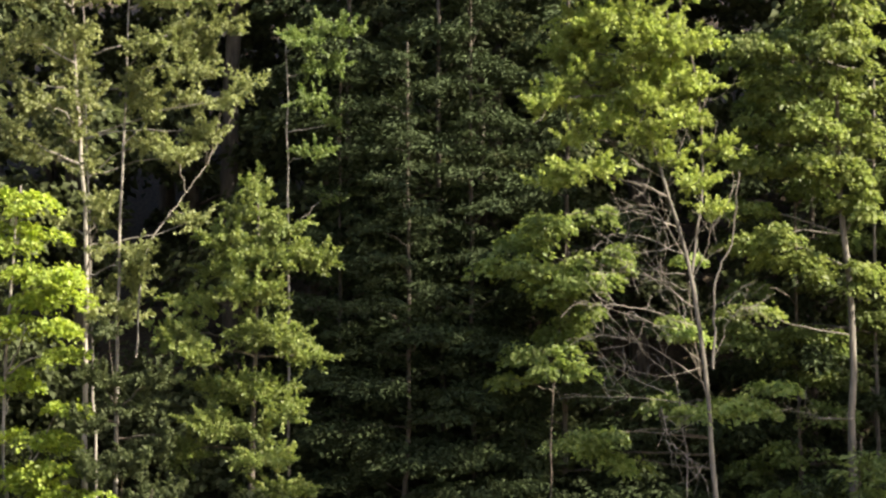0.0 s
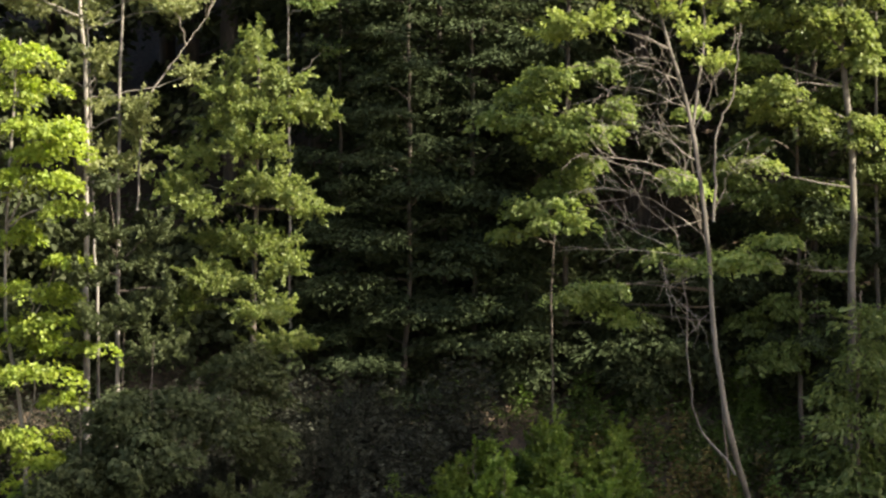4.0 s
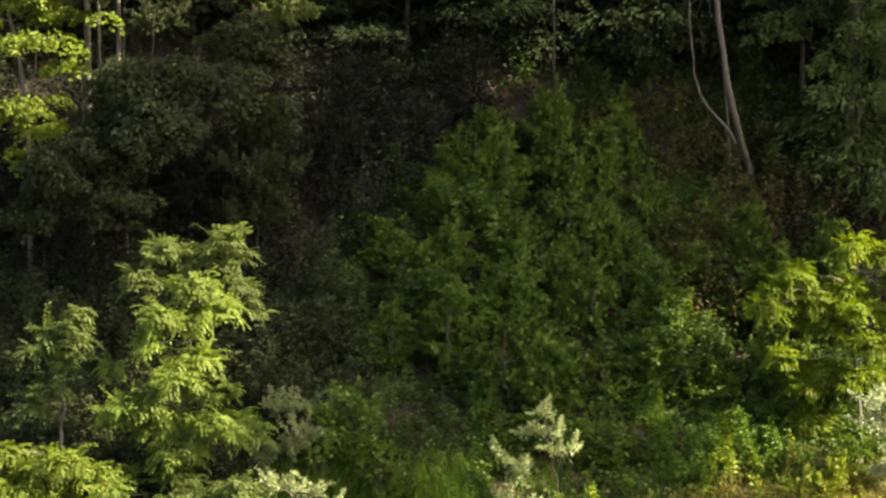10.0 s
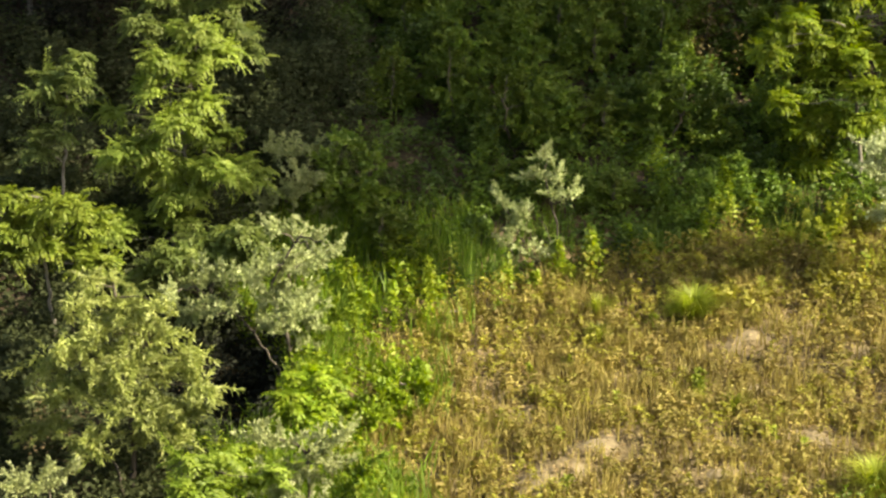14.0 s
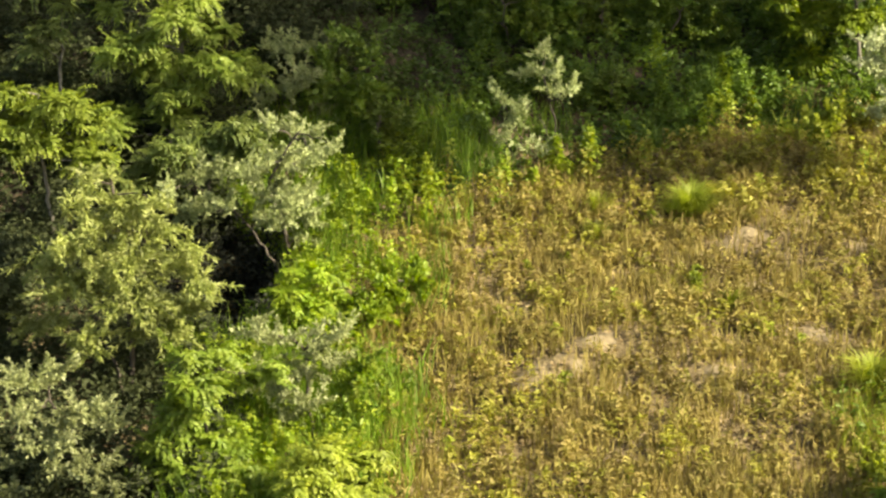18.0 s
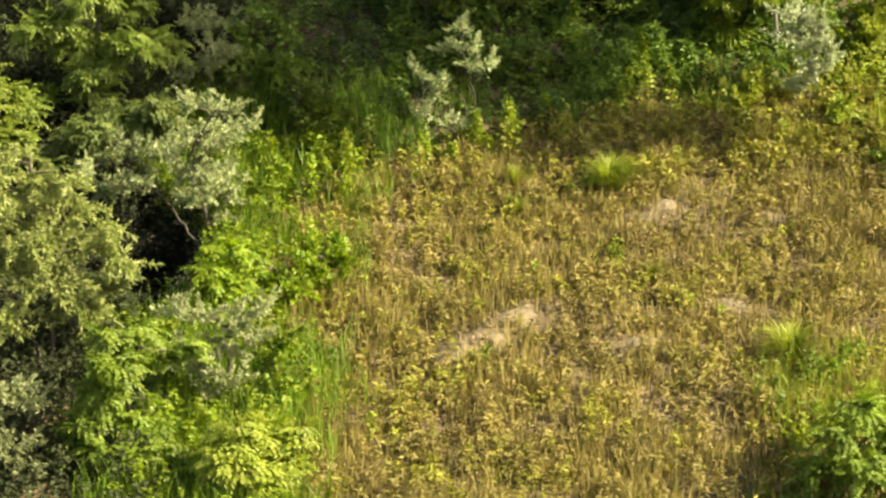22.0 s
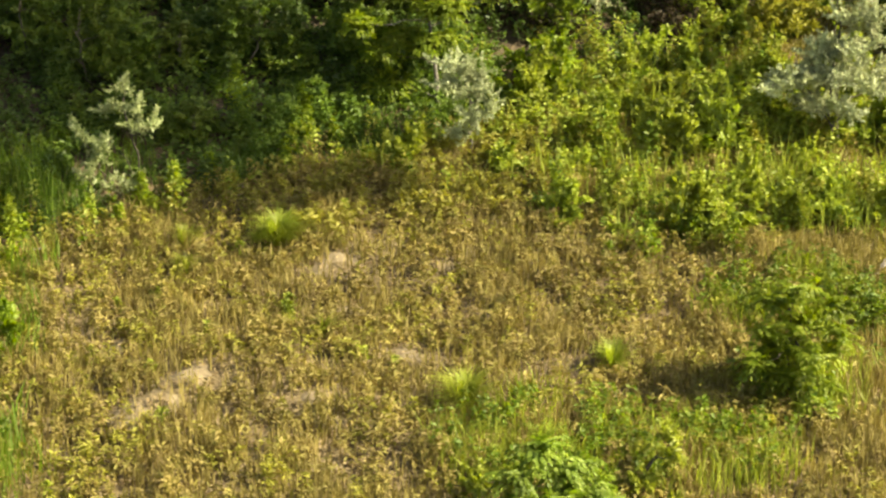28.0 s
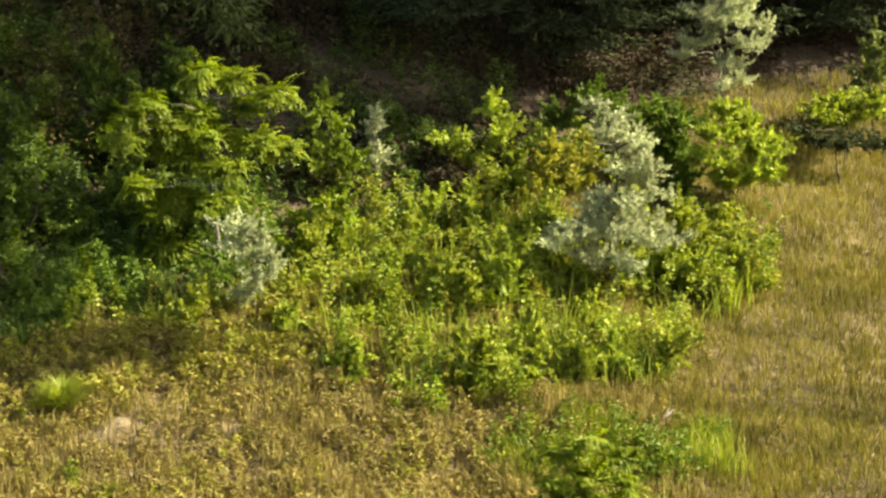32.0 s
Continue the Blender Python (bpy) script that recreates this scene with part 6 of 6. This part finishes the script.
def open_round(x, y):
    """0 beside the silver shrubs and on their sunny side, else 1."""
    near = np.min([((x - a) / 1.5) ** 2 + ((y - b) / 0.8) ** 2 for a, b in ((14.96, 42.3), (8.46, 43.0))], axis=0)
    return np.clip(1.2 * near - 0.2, 0, 1)


def edge_band(x, y):
    return np.exp(-((bank_depth(x, y) - 0.1) / np.interp(x, [0, 6, 9, 14, 17], [0.5, 0.8, 1.5, 1.2, 0.5])) ** 2)


HERB_SPOTS = [(17.12, 44.53, 1.3), (16.01, 42.41, 1.3), (17.18, 43.15, 1.0), (15.06, 41.6, 1.2), (12.68, 44.75, 3.0), (10.07, 43.12, 2.4), (14.16, 42.34, 2.2), (16.28, 44.26, 2.0), (10.85, 40.84, 1.5), (11.83, 39.94, 1.3), (13.93, 42.17, 2.2), (8.9, 43.4, 0.9), (8.72, 42.41, 0.6), (7.59, 41.86, 0.5), (6.35, 42.94, 0.5), (8.95, 40.65, 0.5), (16.43, 43.57, 1.8), (13.81, 40.42, 1.4), (10.3, 39.9, 0.8)]
xs, ys = scatter(11000, -1, 19, 37, 51, lambda x, y: np.maximum(edge_band(x, y) * np.interp(x, [0, 2, 3.5, 7.4, 9], [0.4, 0.25, 0.1, 0.15, 0.8]), blobs(x, y, HERB_SPOTS)) * open_round(x, y) * np.clip(lumps(x, y, 0.9, 21) * 1.7 - 0.15, 0.1, 1))
tall = rng.uniform(0.18, 0.45, len(xs)) + 0.75 * lumps(xs, ys, 1.5, 25) ** 3
some = rng.uniform(0, 1, len(xs)) < 0.22 + 0.5 * (lumps(xs, ys, 0.7, 27) - 0.5)
herb_field("foot_herbs", xs[~some], ys[~some], tall[~some], "herb", LIME, "sunlit yellow-green herbs at the foot of the bank", per=22, spread=0.13)
rest = rng.uniform(0, 1, len(xs)) < 0.65
herb_field("foot_olives", xs[rest], ys[rest], tall[rest] * 0.8, "herb", OLIVE, "olive and brown half-withered herbs among the sunlit ones", per=22, spread=0.13)
herb_field("foot_greens", xs[some], ys[some], tall[some] * 1.1, "herb", GRASS, "fresh green herbs among the yellow ones", per=24, spread=0.14)

xs, ys = scatter(15000, 5, 18, 39, 49, lambda x, y: blobs(x, y, HERB_SPOTS) * open_round(x, y) * lumps(x, y, 1.1, 87))
blade_field("herb_stalks", xs, ys, rng.uniform(0.4, 0.95, len(xs)), LIME, "upright yellow stalks among the sunlit herbs", width=0.014)

# half-withered herbs where the meadow climbs to the bank
xs, ys = scatter(5200, 3, 13, 38.5, 47, lambda x, y: np.clip(1.2 - np.abs(bank_depth(x, y) + 1.3) / 1.6, 0, 1) * np.interp(x, [3, 5, 10, 12.5], [0.25, 1, 1, 0.3]) * np.clip(lumps(x, y, 1.1, 111) * 1.8 - 0.35, 0.12, 1) * (1 - 0.95 * bare(x, y)))
herb_field("withered_margin", xs, ys, rng.uniform(0.2, 0.55, len(xs)), "herb", OLIVE, "olive and yellow half-withered herbs below the bank", per=20, spread=0.13, upright=0.5)
# brush added to blacken the shaded hollow under the silver shrub
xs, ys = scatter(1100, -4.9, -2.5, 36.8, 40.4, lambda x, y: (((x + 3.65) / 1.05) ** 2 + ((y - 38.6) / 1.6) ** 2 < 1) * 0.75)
herb_field("hollow_brush", xs, ys, rng.uniform(0.25, 0.6, len(xs)), "herb", GREY_SHADED, "dark brush added for the shade in the hollow under the silver shrub", per=30, spread=0.2)

# greener grass and herbs round the meadow bushes
GREEN_SPOTS = [(7.46, 33.53, 2.0), (11.94, 34.83, 1.5), (9.6, 32.87, 1.7), (13.07, 36.92, 1.2), (14.71, 37.05, 1.2), (12.11, 37.58, 1.6)]
xs, ys = scatter(60000, 2, 15, 32, 42, lambda x, y: blobs(x, y, GREEN_SPOTS) * lumps(x, y, 0.8, 93))
blade_field("green_grass", xs, ys, rng.uniform(0.25, 0.6, len(xs)), LIME, "olive-green grass round the meadow bushes")
xs, ys = scatter(6000, 2, 15, 32, 42, lambda x, y: blobs(x, y, GREEN_SPOTS) * np.clip(lumps(x, y, 1.0, 95) * 1.8 - 0.5, 0, 1))
herb_field("green_herbs", xs, ys, rng.uniform(0.25, 0.6, len(xs)), "herb", GRASS, "fresh herbs round the meadow bushes", per=20, spread=0.13)


# ---- single plants and small things ----
def tussock(at, height, radius, n, mat, label):
    """A fountain of grass blades from one root."""
    ob = thing("grass_tussock", (at[0], at[1], float(ground(at[0], at[1]))), label, "grass", "tussocks in the meadow")
    ang = rng.uniform(0, 2 * np.pi, n)
    out = np.stack([np.cos(ang), np.sin(ang), 0 * ang], 1)
    reach = radius * rng.uniform(0.2, 1, (n, 1))
    h = height * rng.uniform(0.5, 1, (n, 1))
    root = np.array(ob.location) + out * radius * 0.15 * rng.uniform(0, 1, (n, 1)) - np.array([0, 0, 0.03])
    side = np.cross(out, [0, 0, 1.0]) * 0.009
    up = np.array([0, 0, 1.0])
    mid, tip = root + out * reach * 0.4 + up * h * 0.75, root + out * reach + up * h * rng.uniform(0.7, 1.0, (n, 1))
    v = np.stack([root - side, root + side, mid + side * 0.8, mid - side * 0.8, tip], 1)
    base = np.arange(n)[:, None] * 5
    f = np.concatenate([base + np.array([[0, 1, 2]]), base + np.array([[0, 2, 3]]), base + np.array([[3, 2, 4]])], 0)
    part("blade_fountain", mesh_of("blade_fountain", v.reshape(-1, 3), f), mat, ob)
    return ob


for at, h, r, n in [((4.17, 40.08), 0.65, 0.5, 420), ((8.86, 35.67), 0.5, 0.35, 220), ((2.62, 40.49), 0.4, 0.3, 160), ((2.59, 39.57), 0.4, 0.3, 160), ((3.96, 40.14), 0.45, 0.35, 200), ((6.36, 34.79), 0.6, 0.5, 300), ((4.54, 37.27), 0.35, 0.25, 120)]:
    tussock(at, h * 1.3, r * 1.35, int(n * 1.5), LIME, "fountain-shaped tuft of bright green grass in the dry meadow")


def small_plant(at, h, w, mat, label, dense=1.0):
    """One leafy plant: a stem with leaves spiralling up it."""
    x, y = at
    z = float(ground(x, y))
    ob = thing("leafy_plant", (x, y, z), label, "plant", "single plants")
    lean = rng.normal(0, 0.05, 2)
    part("stem", tubes_mesh("stem", [(bend([(x, y, z - 0.05), (x + lean[0] * 0.5, y + lean[1] * 0.5, z + h * 0.5), (x + lean[0], y + lean[1], z + h)], 8, 0.006), np.linspace(0.012, 0.004, 8), 5)]), GRASS, ob)
    n = int(dense * (40 + 330 * h * w))
    t = rng.uniform(0.1, 1.02, n)
    ang = rng.uniform(0, 2 * np.pi, n)
    out = np.stack([np.cos(ang), np.sin(ang), 0 * ang], 1)
    p = np.stack([x + lean[0] * t, y + lean[1] * t, z + t * h], 1) + out * (w * (1.1 - 0.85 * t) * rng.uniform(0.15, 1.1, n))[:, None]
    s = rng.uniform(0.6, 1.2, n)
    part("foliage", leaf_mesh("foliage", p, out + np.array([0, 0, 1.0]) * rng.normal(0.2, 0.4, n)[:, None], np.array([0, 0, 0.8]) + rng.normal(0, 0.4, (n, 3)), 0.10 * s, 0.055 * s), mat, ob)
    return ob


for at, h, w in [((-0.27, 39.96), 1.1, 0.26), ((-0.89, 39.88), 0.75, 0.25), ((-1.55, 39.92), 0.7, 0.3), ((2.52, 41.94), 0.75, 0.28), ((1.93, 41.86), 0.7, 0.3), ((5.0, 43.72), 1.2, 0.22), ((4.63, 42.93), 0.7, 0.2),
                 ((10.31, 39.09), 0.8, 0.3), ((11.74, 38.93), 0.8, 0.28), ((11.11, 39.52), 0.6, 0.25), ((9.57, 38.85), 0.5, 0.2), ((11.23, 43.06), 0.7, 0.22), ((12.18, 42.6), 0.6, 0.2), ((20.0, 47.69), 0.6, 0.25)]:
    small_plant(at, h, w, FRESH, "upright yellow-green leafy plant at the meadow edge", 1.5)
for at, h, w in [((-0.89, 40.33), 0.7, 0.26), ((-1.27, 40.2), 0.6, 0.26), ((-1.63, 40.89), 0.8, 0.28), ((-0.18, 40.81), 0.9, 0.24), ((-0.61, 40.31), 0.6, 0.25), ((1.98, 41.86), 0.75, 0.26), ((2.58, 42.14), 0.75, 0.28), ((2.21, 41.63), 0.45, 0.25), ((1.51, 41.29), 0.45, 0.22), ((5.07, 43.66), 1.0, 0.28), ((4.71, 43.32), 0.7, 0.26), ((5.57, 43.72), 0.6, 0.25), ((1.03, 41.45), 0.5, 0.22), ((3.92, 44.38), 1.1, 0.3), ((3.16, 42.82), 0.5, 0.25)]:
    small_plant(at, h, w, FRESH, "leafy green plant on the sunlit edge of the bank", 1.6)
for at, h, w in [((1.99, 38.68), 0.35, 0.14), ((1.75, 36.35), 0.3, 0.2), ((3.97, 37.72), 0.4, 0.25), ((5.09, 36.49), 0.25, 0.12), ((2.59, 32.4), 0.3, 0.15), ((0.05, 33.2), 0.35, 0.2), ((4.13, 38.14), 0.3, 0.3), ((1.8, 34.88), 0.28, 0.25), ((1.41, 38.42), 0.3, 0.2), ((5.38, 41.16), 0.35, 0.25), ((5.5, 36.06), 0.28, 0.2), ((2.72, 37.37), 0.3, 0.18), ((0.92, 36.7), 0.3, 0.22), ((5.04, 36.54), 0.3, 0.2), ((3.43, 39.96), 0.35, 0.22), ((4.12, 37.8), 0.3, 0.2), ((1.94, 38.77), 0.25, 0.12)]:
    small_plant(at, h, w * 0.8, LIME, "low yellow herb among the withered plants")
for at, h, w in [((-0.9, 45.26), 1.0, 0.3), ((2.28, 46.43), 1.3, 0.35), ((0.81, 48.36), 1.3, 0.4), ((1.27, 49.12), 1.4, 0.35), ((-0.29, 48.89), 1.2, 0.4), ((3.25, 48.34), 1.1, 0.35), ((4.67, 48.06), 1.2, 0.4), ((3.69, 46.76), 1.2, 0.35), ((-1.75, 45.72), 1.2, 0.16), ((0.04, 45.38), 1.0, 0.3),
                 ((-2.23, 47.12), 1.1, 0.4), ((2.32, 44.94), 1.2, 0.3), ((-1.11, 43.42), 1.1, 0.2), ((1.02, 43.71), 0.9, 0.25), ((3.88, 43.82), 0.9, 0.3), ((-0.94, 49.73), 1.2, 0.4), ((0.77, 50.63), 1.2, 0.5), ((-1.8, 48.61), 1.2, 0.4)]:
    small_plant(at, h, w, HERB, "leafy green sapling rising from the shaded bank")


# leafy bushes covering the shaded bank: five built, then repeated
kinds_of_bush = []
for n in range(5):
    tall = 0.9 + 0.22 * n
    tufts = [(0.0, 0.0, tall * 0.95, 0.2, 0.2), (0.16, 0.05, tall * 0.72, 0.28, 0.24), (-0.2, -0.06, tall * 0.62, 0.3, 0.24), (0.05, -0.2, tall * 0.45, 0.36, 0.26), (0.3, 0.1, tall * 0.38, 0.34, 0.24), (-0.32, 0.1, tall * 0.3, 0.34, 0.22)]
    tufts = [(a + rng.normal(0, 0.07), b + rng.normal(0, 0.07), c, d * rng.uniform(0.8, 1.2), e) for a, b, c, d, e in tufts]
    bush = woody("bank_bush", [[(0, 0, 0), (0.02, 0, tall * 0.5), (0, 0.02, tall * 0.9)]], tufts, "herb", BANK_LIT, BARK_DARK, "leafy green bush growing on the shaded bank", "bush", "bushes on the shaded bank", cover=1.1, thick=0.018, limb_r=0.012, loose=True)
    kinds_of_bush.append([bush, False])
for gx in np.arange(-4.2, 9.0, 1.12):
    for gy in np.arange(42.4, 54.5, 1.12):
        x, y = gx + rng.uniform(-0.55, 0.55), gy + rng.uniform(-0.55, 0.55)
        if bank_depth(x, y) < np.interp(x, [1.5, 3], [0.9, 2.1]) or clear(x, y) < 0.9 or x < ridge(y) + 0.45 or dark_oval(x, y) > 0 or x > 8.2 or (x > 4.5 and y > 50) or rng.uniform() < 0.1:
            continue
        kind_of = kinds_of_bush[rng.integers(0, 5)]
        m = pose(x, y, float(ground(x, y)) - 0.05, 0, 0, rng.uniform(0, 360)) @ Matrix.Diagonal((rng.uniform(0.85, 1.4),) * 2 + (rng.uniform(0.7, 1.3), 1))
        if kind_of[1]:
            copy_thing(kind_of[0], Matrix.Identity(4)).matrix_basis = m
        else:
            kind_of[0].matrix_basis, kind_of[1] = m, True

for x, y, h in [(2.75, 46.9, 1.1), (3.2, 47.7, 1.0), (2.3, 47.4, 1.1), (2.6, 49.9, 1.2), (2.5, 48.9, 1.1), (2.7, 48.0, 1.1), (4.4, 46.9, 1.0), (4.0, 47.6, 1.0), (3.2, 50.6, 1.2), (1.7, 44.0, 0.6), (2.9, 43.9, 0.6)]:
    copy_thing(kinds_of_bush[int(10 * h) % 5][0], Matrix.Identity(4)).matrix_basis = pose(x, y, float(ground(x, y)) - 0.05, 0, 0, 70 * x) @ Matrix.Diagonal((1.15, 1.15, h, 1))


# clumps of tall herbs in the sun: four built, then repeated
herb_kinds = []
for n in range(4):
    tall = 0.55 + 0.15 * n
    tufts = [(rng.normal(0, 0.16), rng.normal(0, 0.16), tall * h, 0.1 + 0.05 * (1 - h), 0.16) for h in (0.92, 0.8, 0.66, 0.5, 0.36, 0.7, 0.45)]
    clump = woody("herb_clump", [[(0, 0, 0), (0.01, 0, tall * 0.5), (0, 0.01, tall * 0.85)]], tufts, "herb", LIME, GRASS, "clump of tall yellow-green herbs at the foot of the bank", "plant", "herb clumps in the sun", cover=1.3, thick=0.012, limb_r=0.007, loose=True)
    herb_kinds.append([clump, False])
for gx in np.arange(6.0, 17.5, 0.85):
    for gy in np.arange(39.0, 49.0, 0.85):
        x, y = gx + rng.uniform(-0.4, 0.4), gy + rng.uniform(-0.4, 0.4)
        if blobs(np.array([x]), np.array([y]), HERB_SPOTS)[0] * open_round(x, y) < rng.uniform(0.25, 1) or rng.uniform() < 0.2:
            continue
        kind_of = herb_kinds[rng.integers(0, 4)]
        m = pose(x, y, float(ground(x, y)) - 0.03, 0, 0, rng.uniform(0, 360)) @ Matrix.Diagonal((rng.uniform(0.8, 1.4),) * 2 + (rng.uniform(0.75, 1.35), 1))
        if kind_of[1]:
            copy_thing(kind_of[0], Matrix.Identity(4)).matrix_basis = m
        else:
            kind_of[0].matrix_basis, kind_of[1] = m, True


def flower_head(at, up, n):
    """White umbel: small petals in a flat head."""
    x, y = at
    z = float(ground(x, y)) + up
    ob = thing("white_umbel", (x, y, float(ground(x, y))), "white flower head among green bank herbs", "flower", "white flowers on the bank")
    part("stalk", tubes_mesh("stalk", [(bend([(x, y, z - up), (x + 0.03, y, z - up * 0.5), (x, y, z)], 7, 0.01), np.linspace(0.008, 0.004, 7), 5)]), GRASS, ob)
    p = np.array([x, y, z]) + rng.normal(0, 1, (n, 3)) * np.array([0.05, 0.05, 0.012])
    part("petals", leaf_mesh("petals", p, rng.normal(0, 1, (n, 3)) * np.array([1, 1, 0.2]), np.array([0, 0, 1.0]) + rng.normal(0, 0.3, (n, 3)), 0.035, 0.03), PETAL, ob)
    return ob


m, nt, bsdf, out = material("white_petal")
bsdf.inputs["Base Color"].default_value, bsdf.inputs["Roughness"].default_value = (0.75, 0.75, 0.68, 1), 0.6
PETAL = m
for at, n in [((-0.02, 52.21), 22), ((0.3, 52.2), 40), ((-1.0, 51.07), 18), ((-0.79, 50.94), 12), ((-0.52, 51.46), 12), ((-6.42, 49.89), 16), ((2.38, 48.62), 10)]:
    flower_head(at, 0.85, n)

# pale bare mounds of earth in the meadow
def earth_mound(x, y, long, wide, turn, high):
    ob = thing("earth_mound", (x, y, float(ground(x, y))), "bare pale mound of dry crumbly earth in the meadow", "earth mound", "bare mounds")
    n, m = 26, 16
    u, v = np.meshgrid(np.linspace(-1, 1, n), np.linspace(-1, 1, m), indexing="ij")
    px = x + u * long * math.cos(turn) - v * wide * math.sin(turn)
    py = y + u * long * math.sin(turn) + v * wide * math.cos(turn)
    rough = np.array([noise.fractal(Vector((a * 3.2, b * 3.2, 9)), 1.0, 2.0, 4) for a, b in zip(px.ravel(), py.ravel())]).reshape(px.shape)
    fall = np.clip(1 - np.hypot(u, v) ** 1.7 * (1 + 0.5 * rough), -0.3, 1)
    pz = ground(px, py) - 0.05 + high * fall + 0.035 * rough
    i, j = np.meshgrid(np.arange(n - 1), np.arange(m - 1), indexing="ij")
    f = np.stack([i * m + j, (i + 1) * m + j, (i + 1) * m + j + 1, i * m + j + 1], -1).reshape(-1, 4)
    me = mesh_of("earth", np.stack([px, py, pz], -1).reshape(-1, 3), f)
    me.polygons.foreach_set("use_smooth", np.ones(len(me.polygons), bool))
    part("earth", me, EARTH, ob)


for x, y, long, wide, turn, high in MOUNDS[:-1]:
    earth_mound(x, y, long * 1.25, wide * 1.3, turn, 0.05)

# pale sticks lying in the dry grass
for a, b in [((13.89, 38.06, 0.74), (14.3, 38.38, 0.78)), ((13.86, 37.99, 0.73), (14.21, 38.28, 0.76)), ((-0.04, 40.27, 1.12), (0.3, 40.48, 1.14)), ((14.01, 38.2, 0.76), (14.25, 38.43, 0.8))]:
    ob = thing("fallen_stick", a, "pale dead stick lying in the dry grass", "stick", "fallen sticks")
    part("stick", tubes_mesh("stick", [(bend([np.array(a) + (0, 0, 0.1), (np.array(a) + b) / 2 + (0, 0, 0.18), np.array(b) + (0, 0, 0.2)], 8, 0.01), np.linspace(0.022, 0.012, 8), 6)]), BARK_DEAD, ob)
